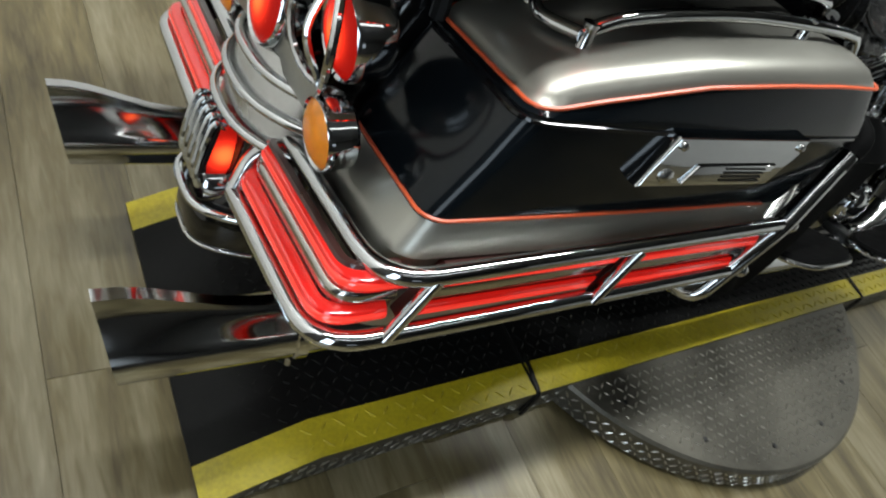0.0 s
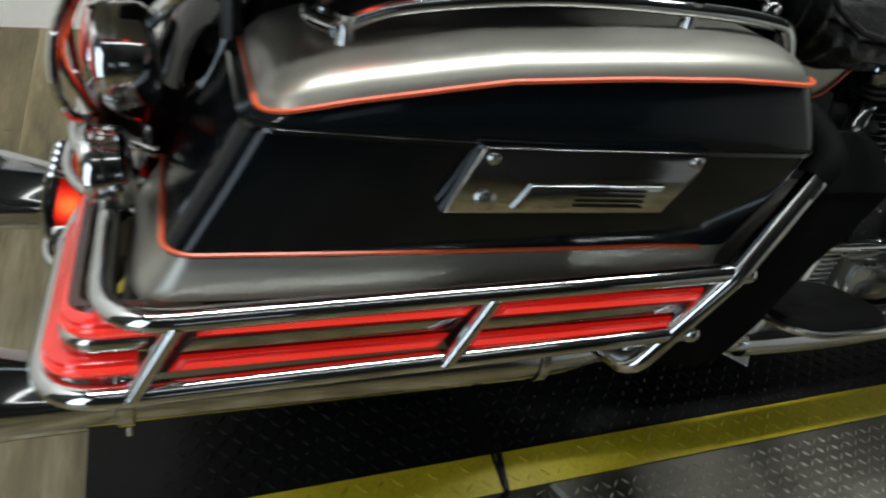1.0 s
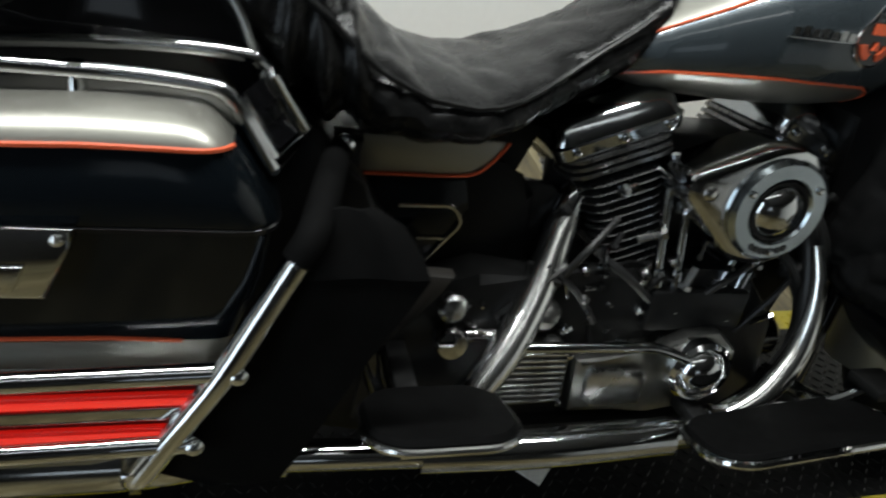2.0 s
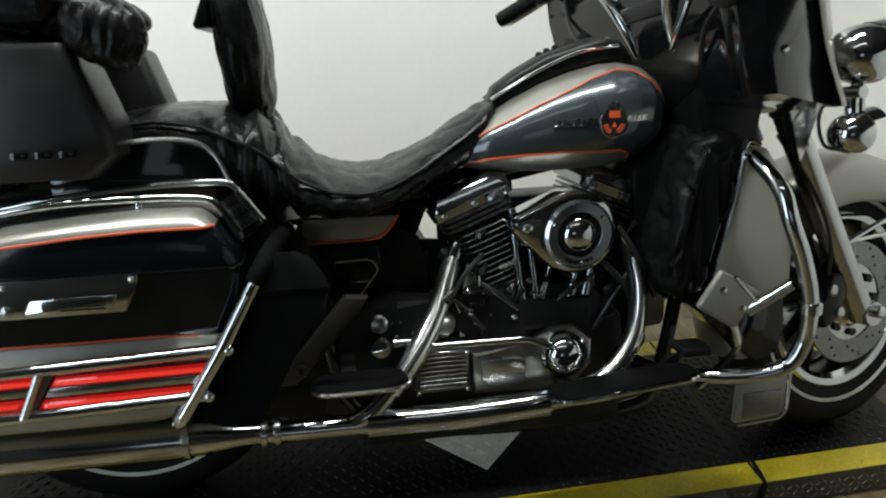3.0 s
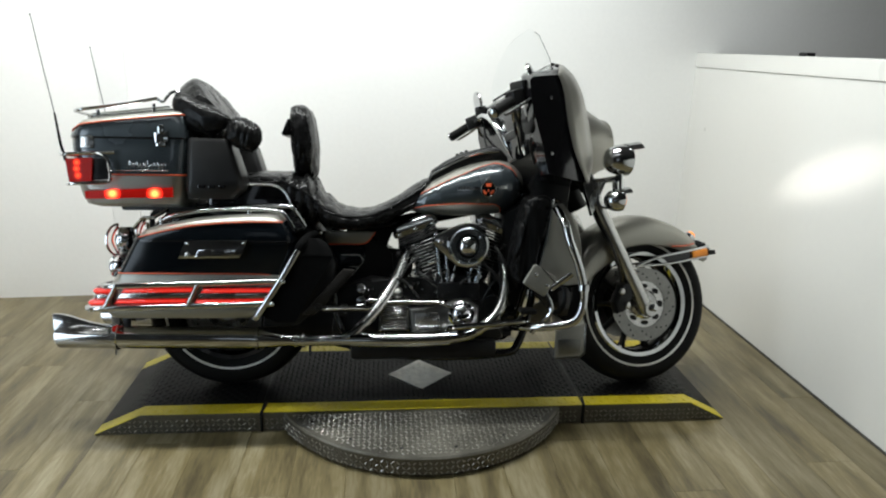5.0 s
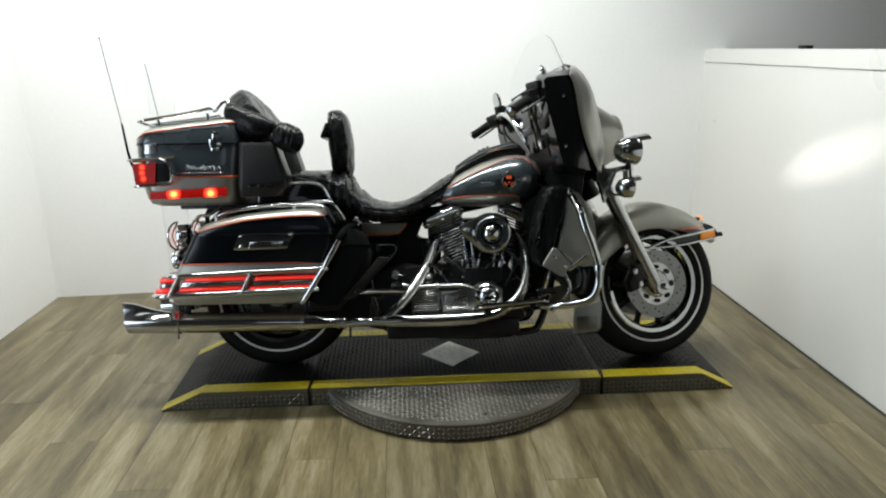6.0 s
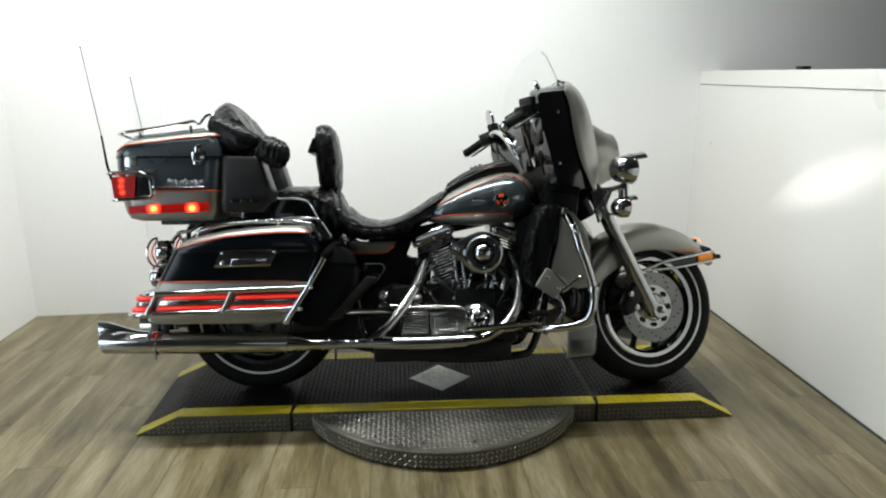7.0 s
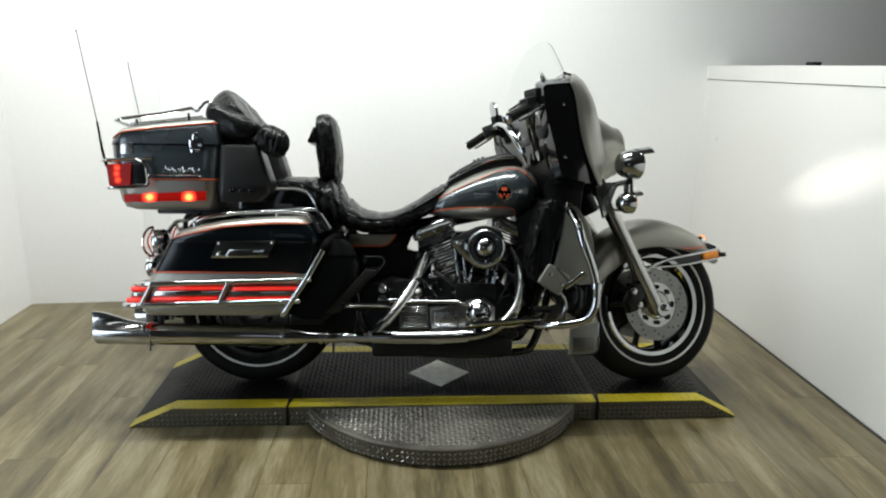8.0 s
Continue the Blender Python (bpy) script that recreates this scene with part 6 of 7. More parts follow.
# rear brake cylinder and pedal
brake = part("brake_reservoir", lathe(bm_new(), [(0.021, 0), (0.023, 0.004), (0.023, 0.03), (0.019, 0.036), (0.001, 0.038)], (-0.238, -0.135, 0.352), (0, -1, 0.1), 24), CHROME, bike, "chrome rear brake master cylinder")
part("reservoir_cap", lathe(bm_new(), [(0.019, 0), (0.019, 0.02), (0.014, 0.026), (0.001, 0.028)], (-0.240, -0.135, 0.398), (0, -1, 0.2), 20), DULL, brake)
part("banjo_bolt", lathe(bm_new(), [(0.010, 0), (0.010, 0.05), (0.006, 0.055)], (-0.212, -0.14, 0.352), (1, 0, 0), 12), CHROME, brake)
# footboards
for s in (-1, 1):
    def board(x0, x1, y0, y1, z, mat_name):
        return rings(bm_new(), [rrect(x0, x1, y0, y1, 0.045, z - 0.012, 6, 1), rrect(x0 - 0.004, x1 + 0.004, y0 - 0.004, y1 + 0.004, 0.048, z, 6, 1), rrect(x0, x1, y0, y1, 0.045, z + 0.006, 6, 1)])
    def tip(bm, x, z, fore):
        """Turns a board up at its outer edge and at its front."""
        m = Matrix.Translation((x, -0.235, z)) @ Matrix.Rotation(radians(-14), 4, "X") @ Matrix.Rotation(radians(fore), 4, "Y") @ Matrix.Translation((-x, 0.235, -z))
        bmesh.ops.transform(bm, matrix=m, verts=bm.verts)
        return flip(bm, s)
    fb = part("footboard", tip(board(0.08, 0.36, -0.345, -0.235, 0.268, 0), 0.1, 0.262, -5), BOARD, bike, "rubber rider footboard with chrome rim")
    rim = [V((p.x, p.y, p.z)) for p in rrect(0.074, 0.366, -0.351, -0.229, 0.05, 0.262, 6, 1)]
    part("board_rim", tip(sweep(bm_new(), rim, 0.0055, 8, True), 0.1, 0.262, -5), CHROME, fb)
    part("board_arm", flip(box(bm_new(), 0.12, 0.15, -0.24, -0.12, 0.235, 0.258, 0.005), s), METALBLACK, fb)
    part("board_arm", flip(box(bm_new(), 0.29, 0.32, -0.24, -0.12, 0.235, 0.258, 0.005), s), METALBLACK, fb)
    pb = part("passenger_board", tip(board(-0.365, -0.205, -0.362, -0.235, 0.338, 0), -0.3, 0.338, 0), BOARD, bike, "rubber passenger footboard")
    rim = rrect(-0.371, -0.199, -0.368, -0.229, 0.05, 0.332, 6, 1)
    part("board_rim", tip(sweep(bm_new(), rim, 0.0045, 8, True), -0.3, 0.338, 0), DULL, pb)
    part("board_arm", flip(box(bm_new(), -0.32, -0.29, -0.25, -0.10, 0.318, 0.336, 0.005), s), METALBLACK, pb)
part("brake_pedal", sweep(bm_new(), spline([(0.16, -0.20, 0.255), (0.27, -0.215, 0.265), (0.33, -0.235, 0.29), (0.375, -0.245, 0.325)], 5), 0.008, 8), CHROME, bike, "chrome brake pedal")
part("pedal_pad", box(bm_new(), 0.345, 0.405, -0.285, -0.225, 0.325, 0.343, 0.006), RUBBER, bike)
# side stand on the left
stand = part("side_stand", sweep(bm_new(), fillet([(0.02, 0.15, 0.20), (0.10, 0.26, 0.11), (0.14, 0.362, 0.1015)], 0.03), 0.011, 10), CHROME, bike, "chrome side stand")

# leg shields and engine guard
for s in (-1, 1):
    outl = [(0.462, 0.732), (0.502, 0.728), (0.552, 0.662), (0.570, 0.592), (0.578, 0.50), (0.580, 0.432), (0.51, 0.424), (0.432, 0.426), (0.412, 0.465), (0.424, 0.52), (0.445, 0.620)]
    loops = []
    for y, k, dx in ((-0.10, 0.86, 0.006), (-0.16, 0.95, 0.003), (-0.236, 1.0, 0.0), (-0.250, 0.99, 0.0), (-0.257, 0.955, 0.0)):
        loops.append([V((0.50 + (x - 0.50) * k - dx, y, 0.52 + (z - 0.52) * k)) for x, z in outl])
    shield = part("leg_shield", flip(rings(bm_new(), loops, mat=lambda i, j: 1 if i < 2 else 0), s), [SILVER, PLASTIC], bike, "silver leg shield with a black back", sharp=60)
    soft = [(0.318, 0.500), (0.330, 0.600), (0.352, 0.690), (0.380, 0.748), (0.440, 0.756), (0.462, 0.735), (0.440, 0.640), (0.418, 0.550), (0.398, 0.470), (0.372, 0.430), (0.335, 0.440)]
    body = [[V((x, y, z)) for x, z in (((q[0] - 0.39) * k + 0.39, (q[1] - 0.59) * k + 0.59) for q in spline([(a, b, 0) for a, b in soft], 5, True))] for y, k in ((-0.085, 0.94), (-0.13, 1.0), (-0.17, 1.0), (-0.205, 0.99), (-0.240, 0.97), (-0.256, 0.88), (-0.262, 0.70))]
    part("soft_cover", flip(rumple(rings(bm_new(), body), 0.014, 0.06, (1.3, 1, 0.6), 2), s), VINYL, shield, "creased black vinyl cover", sharp=80)
    lower_out = [(0.408, 0.422), (0.50, 0.420), (0.577, 0.428), (0.588, 0.37), (0.580, 0.300), (0.53, 0.280), (0.47, 0.325), (0.405, 0.395)]
    pocket = [[V((0.50 + (x - 0.50) * k, y, 0.36 + (z - 0.36) * k)) for x, z in lower_out] for y, k in ((-0.10, 0.9), (-0.225, 1.0), (-0.240, 0.99), (-0.247, 0.94))]
    part("lower_pocket", flip(rings(bm_new(), pocket), s), GLOSS, shield, "gloss black lower pocket")
    edge = [V((x, -0.249, z)) for x, z in ((0.490, 0.732), (0.460, 0.734), (0.444, 0.620), (0.422, 0.52), (0.411, 0.465))]
    part("edge_trim", flip(sweep(bm_new(), spline(edge, 5), 0.0045, 8), s), CHROME, shield)
    part("vent_pocket", flip(slab(bm_new(), [(0.415, 0.436), (0.515, 0.432), (0.535, 0.40), (0.525, 0.315), (0.47, 0.318), (0.41, 0.385)], -0.266, -0.245, 0.01), s), GLOSS, shield)
    part("splash_flap", flip(slab(bm_new(), [(0.482, 0.262), (0.588, 0.290), (0.587, 0.180), (0.575, 0.166), (0.478, 0.160)], -0.275, -0.252, 0.006), s), GREYPLATE, shield, "grey lower splash flap")
    part("flap_rim", flip(sweep(bm_new(), fillet([(0.478, -0.276, 0.158), (0.575, -0.276, 0.164), (0.589, -0.276, 0.180), (0.590, -0.276, 0.290)], 0.01), 0.0035, 6), s), CHROME, shield)
    part("flap_panel", flip(slab(bm_new(), [(0.488, 0.230), (0.574, 0.230), (0.572, 0.178), (0.490, 0.172)], -0.278, -0.272, 0.002), s), ALLOY, shield)
    gpath = spline([(0.455, -0.09, 0.735), (0.470, -0.22, 0.722), (0.488, -0.315, 0.668), (0.503, -0.343, 0.60), (0.530, -0.350, 0.53), (0.553, -0.350, 0.45), (0.556, -0.345, 0.37), (0.530, -0.335, 0.312), (0.47, -0.31, 0.288), (0.40, -0.27, 0.276), (0.34, -0.20, 0.262), (0.32, -0.11, 0.25)], 5)
    eg = part("engine_guard", flip(sweep(bm_new(), gpath, 0.0155, 14), s), CHROME, bike, "chrome engine guard")
    part("guard_clamp", flip(lathe(bm_new(), [(0.0070, 0), (0.0205, 0.002), (0.0205, 0.022), (0.0155, 0.024)], (0.556, -0.350, 0.425), (0, 0, 1), 16, closed=True), s), CHROME, eg)
    part("inner_brace", flip(sweep(bm_new(), spline([(0.425, -0.275, 0.42), (0.452, -0.285, 0.37), (0.450, -0.285, 0.325), (0.385, -0.275, 0.255)], 5), 0.008, 8), s), CHROME, eg)
    # folded highway footboard
    ax = pose(0.402, -0.322, 0.458, 0, 32, 0)
    bm = box(bm_new(), -0.048, 0.048, -0.008, 0.008, -0.042, 0.042, 0.0078, 4)
    bmesh.ops.transform(bm, matrix=ax, verts=bm.verts)
    hw = part("highway_peg", flip(bm, s), GREYPLATE, bike, "folded metal highway footboard")
    bm = sweep(bm_new(), [(0.445, -0.322, 0.428), (0.515, -0.345, 0.485)], 0.011, 12)
    part("peg_arm", flip(bm, s), CHROME, hw)
    for x, z in ((0.388, 0.478), (0.430, 0.438)):
        part("peg_bolt", flip(lathe(bm_new(), [(0.008, 0), (0.008, 0.006), (0.005, 0.008)], (x, -0.326, z), (0, -1, 0), 12), s), CHROME, hw)
    part("peg_rod", flip(sweep(bm_new(), [(0.410, -0.331, 0.503), (0.462, -0.331, 0.445)], 0.004, 6), s), CHROME, hw)

# ---- front end, turned a little to the left ----
for s in (-1, 1):
    lower, upper = V((0.852, s * 0.118, 0.290)), V((0.572, s * 0.118, 0.828))
    leg = part("fork_leg", sweep(bm_new(), [lower, lower.lerp(upper, 0.02), lower.lerp(upper, 0.90)], 0.0295, 18), DULL, bike, "polished fork slider", STEER)
    part("fork_tube", sweep(bm_new(), [lower.lerp(upper, 0.85), upper], 0.0265, 16), METALBLACK, leg)
    part("fork_cover", sweep(bm_new(), [lower.lerp(upper, 0.93), upper.lerp(lower, -0.12)], 0.036, 16), GLOSS, leg)
    part("dust_boot", lathe(bm_new(), [(0.030, 0), (0.034, 0.004), (0.034, 0.02), (0.029, 0.024)], lower.lerp(upper, 0.885), upper - lower, 18), PLASTIC, leg)
    part("axle_clamp", lathe(bm_new(), [(0.028, -0.03), (0.03, -0.02), (0.03, 0.025), (0.024, 0.03)], (0.856, s * 0.118, 0.300), (0, 1, 0), 20), DULL, leg)
    part("axle_nut", lathe(bm_new(), [(0.015, 0), (0.015, 0.012), (0.009, 0.016)], (0.862, s * 0.148, 0.305), (0, s, 0), 12), CHROME, leg)
    cal = part("brake_caliper", slab(bm_new(), [(0.70, 0.33), (0.735, 0.40), (0.77, 0.405), (0.785, 0.36), (0.75, 0.295), (0.715, 0.285)], s * 0.112 - 0.025, s * 0.112 + 0.025, 0.01), METALBLACK, bike, "black front brake caliper", STEER)
    for dx, dz in ((0.728, 0.372), (0.752, 0.318)):
        part("caliper_bolt", lathe(bm_new(), [(0.013, 0), (0.013, 0.006), (0.008, 0.009)], (dx, s * 0.137, dz), (0, s, 0), 14), DULL, cal)
    part("brake_line", sweep(bm_new(), spline([(0.74, s * 0.12, 0.40), (0.70, s * 0.15, 0.50), (0.66, s * 0.14, 0.60), (0.60, s * 0.10, 0.72)], 5), 0.0045, 6), WIRE, cal)

# front mudguard
FC, FR = V((0.865, 0, 0.315)), 0.345


def guard_ring(a, hw, skirt, grow=0.0):
    d = V((math.cos(a), 0, math.sin(a)))
    c = FC + V((0.0, 0, 0))
    R = FR + grow
    prof = [(-hw, R - skirt), (-hw * 1.02, R - skirt * 0.55), (-hw * 0.97, R - 0.028), (-hw * 0.80, R - 0.006), (-hw * 0.45, R + 0.006), (0, R + 0.010)]
    prof = prof + [(-y, r) for y, r in prof[-2::-1]]
    inner = [(y * 0.94, r - 0.006) for y, r in prof[::-1]]
    return [c + d * r + V((0, y, 0)) for y, r in prof + inner]


loops = []
for k in range(37):
    t = k / 36
    a = radians(30 + 165 * t)
    skirt = 0.035 + 0.075 * math.sin(math.pi * min(1, t * 1.25)) ** 0.7 + (0.03 if t > 0.55 else 0)
    hw = 0.082 + 0.012 * math.sin(math.pi * t)
    grow = 0.028 * max(0, 1 - t / 0.25) + 0.008 * math.sin(math.pi * t)
    loops.append(guard_ring(a, hw, skirt, grow))
fg = part("front_mudguard", rings(bm_new(), loops), SILVER, bike, "silver front mudguard", STEER, sharp=60)
part("mudguard_lamp", lathe(bm_new(), [(0.0090, 0), (0.021, 0.008), (0.015, 0.018), (0.001, 0.022)], (1.150, 0, 0.588), (0.72, 0, 0.7), 18), AMBERLIT, fg, "small lit amber lamp")
part("lamp_base", lathe(bm_new(), [(0.027, -0.014), (0.026, 0.0), (0.021, 0.006)], (1.150, 0, 0.588), (0.72, 0, 0.7), 18), CHROME, fg)
part("tip_trim", slab(bm_new(), [(1.085, 0.540), (1.135, 0.572), (1.172, 0.560), (1.186, 0.535), (1.175, 0.525)], -0.075, 0.075, 0.008), DARK, fg, "dark tip with orange stripe")
for s in (-1, 1):
    part("pinstripe", sweep(bm_new(), spline([(0.99, s * 0.0975, 0.545), (1.06, s * 0.096, 0.548), (1.100, s * 0.0905, 0.557)], 5), 0.0024, 6), ORANGE, fg)
    br = part("mudguard_bumper", sweep(bm_new(), fillet([(0.815, s * 0.105, 0.466), (0.905, s * 0.115, 0.503), (1.165, s * 0.108, 0.543), (1.215, 0, 0.548)], 0.05), 0.0065, 10), CHROME, bike, "chrome mudguard bumper rail", STEER)
    part("lower_rail", sweep(bm_new(), fillet([(0.815, s * 0.105, 0.466), (0.975, s * 0.112, 0.476), (1.17, s * 0.108, 0.508), (1.205, 0, 0.512)], 0.05), 0.0055, 10), CHROME, br)
    part("rail_panel", slab(bm_new(), [(0.93, 0.500), (1.165, 0.538), (1.17, 0.510), (0.98, 0.480)], s * 0.104 - 0.003, s * 0.104 + 0.003, 0.001), GLOSS, br)
    part("side_reflector", slab(bm_new(), [(1.075, 0.524), (1.145, 0.536), (1.15, 0.507), (1.08, 0.497)], s * 0.112 - 0.007, s * 0.112 + 0.007, 0.004), AMBER, br, "amber side reflector")
    part("rail_tip", slab(bm_new(), [(1.150, 0.530), (1.185, 0.530), (1.19, 0.512), (1.152, 0.508)], s * 0.108 - 0.009, s * 0.108 + 0.009, 0.005), PLASTIC, br)

# fairing: outer silver shell, dark inside, clear screen
FAIR = {0.0: [(1.245, 0.500), (1.20, 0.566), (1.12, 0.612), (1.05, 0.630), (0.98, 0.638), (0.90, 0.642), (0.84, 0.630), (0.795, 0.595)],
        0.10: [(1.238, 0.495), (1.20, 0.556), (1.12, 0.600), (1.05, 0.618), (0.98, 0.626), (0.90, 0.630), (0.84, 0.618), (0.790, 0.590)],
        0.17: [(1.225, 0.482), (1.19, 0.532), (1.12, 0.570), (1.05, 0.588), (0.98, 0.596), (0.90, 0.600), (0.84, 0.590), (0.785, 0.565)],
        0.24: [(1.200, 0.468), (1.17, 0.505), (1.11, 0.535), (1.04, 0.548), (0.97, 0.555), (0.89, 0.558), (0.83, 0.548), (0.775, 0.530)],
        0.31: [(1.165, 0.425), (1.14, 0.452), (1.09, 0.476), (1.03, 0.486), (0.96, 0.490), (0.88, 0.496), (0.82, 0.498), (0.765, 0.498)],
        0.355: [(1.130, 0.395), (1.10, 0.406), (1.06, 0.412), (1.01, 0.414), (0.95, 0.418), (0.87, 0.430), (0.81, 0.450), (0.765, 0.470)]}
ys = sorted(FAIR)
fine = []
for a in [-y for y in ys[::-1]] + ys[1:]:
    fine.append(a)
dense = []
for a, b in zip(fine, fine[1:]):
    dense += [a + (b - a) * k / 3 for k in range(3)]
dense.append(fine[-1])


def fair_col(y):
    tab = [(q, *[c for p in FAIR[q] for c in p]) for q in ys]
    v = lerp(tab, abs(y))
    ctrl = [V((v[2 * i + 1] - 0.09 * max(0.0, v[2 * i] - 0.82), y, v[2 * i])) for i in range(8)]  # raked back towards the top
    return spline(ctrl, 3)


front = [fair_col(y) for y in dense]
back = [[p + V((-0.012, 0, 0)) for p in c] for c in front]
bm = bm_new()
fv = [[bm.verts.new(p) for p in c] for c in front]
bv = [[bm.verts.new(p) for p in c] for c in back]
R, C = len(fv), len(fv[0])
for i in range(R - 1):
    for j in range(C - 1):
        bm.faces.new((fv[i][j], fv[i + 1][j], fv[i + 1][j + 1], fv[i][j + 1]))
        f = bm.faces.new((bv[i][j], bv[i][j + 1], bv[i + 1][j + 1], bv[i + 1][j]))
        f.material_index = 1
for i in range(R - 1):
    bm.faces.new((fv[i][0], bv[i][0], bv[i + 1][0], fv[i + 1][0]))
    bm.faces.new((fv[i][-1], fv[i + 1][-1], bv[i + 1][-1], bv[i][-1]))
for j in range(C - 1):
    bm.faces.new((fv[0][j], fv[0][j + 1], bv[0][j + 1], bv[0][j]))
    bm.faces.new((fv[-1][j], bv[-1][j], bv[-1][j + 1], fv[-1][j + 1]))
fairing = part("fairing", bm, [SILVER, PLASTIC], bike, "silver handlebar fairing with black inside", STEER, sharp=60)
# inner fairing: a dark tub behind the shell
def inner_section(y):
    """Side-on outline of the black inner fairing at a distance y from the middle."""
    c = fair_col(y)
    a = abs(y)
    deep = 0.352 - 0.07 * max(0.0, min(1.0, (-y - 0.20) / 0.08)) if y < 0 else 0.352
    top = 1.150 - 0.9 * max(0.0, a - 0.27) ** 1.3
    zt, xt = c[0].z - 0.004, c[0].x - 0.014
    return [V((xt, y, zt)), V((xt - 0.03, y, min(zt - 0.004, top + 0.03))), V((deep - 0.018, y, top)), V((deep - 0.030, y, top - 0.012)), V((deep - 0.022, y, 1.02)), V((deep + 0.01, y, 0.90)), V((deep + 0.035, y, 0.79)), V((c[-1].x - 0.03, y, 0.765)), V((c[-6].x - 0.02, y, c[-6].z)), V((c[6].x - 0.02, y, c[6].z))]


sides = [inner_section(-0.350 + 0.70 * k / 40) for k in range(41)]
inner = part("inner_fairing", rings(bm_new(), sides), GLOSS, bike, "black inner fairing with instruments", STEER, sharp=50)
for y, z, r in ((-0.07, 1.10, 0.044), (0.07, 1.10, 0.044), (-0.17, 1.10, 0.024), (0.17, 1.10, 0.024), (-0.17, 1.035, 0.024), (0.17, 1.035, 0.024)):
    part("gauge", lathe(bm_new(), [(r, 0), (r, 0.014), (r * 0.88, 0.017), (r * 0.85, 0.010), (0.001, 0.009)], (0.350, y, z), (-1, 0, 0.1), 24), CHROME, inner)
part("radio", box(bm_new(), 0.335, 0.36, -0.09, 0.09, 0.97, 1.03, 0.004), METALBLACK, inner)
part("speaker_grille", lathe(bm_new(), [(0.055, 0), (0.055, 0.006), (0.048, 0.010), (0.001, 0.006)], (0.349, 0.26, 0.99), (-1, 0, 0.0), 24), METALBLACK, inner)
part("speaker_grille", lathe(bm_new(), [(0.055, 0), (0.055, 0.006), (0.048, 0.010), (0.001, 0.006)], (0.279, -0.285, 0.99), (-1, 0, 0.0), 24), METALBLACK, inner)
for y, z in ((-0.352, 1.05), (-0.352, 0.86)):
    part("fairing_screw", lathe(bm_new(), [(0.006, 0), (0.006, 0.003), (0.003, 0.004)], (0.33, y + 0.002, z), (0, -1, 0), 12), CHROME, inner)
# screen
scr = []
for y in (-0.28, -0.2, -0.1, 0.0, 0.1, 0.2, 0.28):
    h = 0.17 * (1 - (abs(y) / 0.30) ** 3.0)
    b = V((0.441 - 0.9 * y * y, y, 1.225 - 0.55 * y * y))
    scr.append([b + V((-0.40, 0, 1)).normalized() * (h * t) for t in (0, 0.25, 0.5, 0.75, 1.0)])
bm = bm_new()
loops = [[p for p in c] + [p + V((0.002, 0, 0.001)) for p in c[::-1]] for c in scr]
screen = part("windscreen", rings(bm, loops), CLEAR, bike, "clear plastic windscreen", STEER)
screen.visible_shadow = False
part("screen_strip", sweep(bm_new(), [c[0] + V((0.004, 0, 0.004)) for c in scr], 0.006, 8), CHROME, fairing)
# headlamp
nac = part("headlamp", lathe(bm_new(), [(0.168, -0.135), (0.150, -0.09), (0.122, -0.035), (0.102, 0.0), (0.098, 0.015), (0.090, 0.022), (0.084, 0.014)], (0.712, 0, 0.955), (1, 0, 0.02), 40), SILVER, bike, "round headlamp in a silver nacelle", STEER)
part("lens", lathe(bm_new(), [(0.085, 0.006), (0.07, 0.018), (0.04, 0.026), (0.001, 0.028)], (0.712, 0, 0.955), (1, 0, 0.02), 36), surface("lit_headlamp_glass", (0.8, 0.8, 0.75), 0.1, emit=(1.0, 0.95, 0.8), power=6.0), nac)
part("visor", rings(bm_new(), [[V((0.69 + dx, 0.098 * math.sin(a), 0.955 + 0.098 * math.cos(a) + 0.003)) for a in (radians(q) for q in range(-80, 81, 16))] + [V((0.69 + dx, 0.102 * math.sin(a), 0.955 + 0.102 * math.cos(a) + 0.004)) for a in (radians(q) for q in range(80, -81, -16))] for dx in (-0.02, 0.035)]), SILVER, nac)
beam = bpy.data.lights.new("headlamp_beam", "SPOT")
beam.energy, beam.spot_size, beam.spot_blend, beam.color, beam.shadow_soft_size = 18, radians(34), 1.0, (1.0, 0.97, 0.9), 0.03
lamp_ob = new("headlamp_beam", beam)
head_at = bike.matrix_basis @ STEER @ V((0.765, 0, 0.975))
lamp_ob.matrix_world = look(head_at, (XR, 0.06, 0.92)) @ pose(0, 0, 0, 0, 0, 22) @ Matrix.Diagonal((1.9, 0.45, 1.0, 1.0))
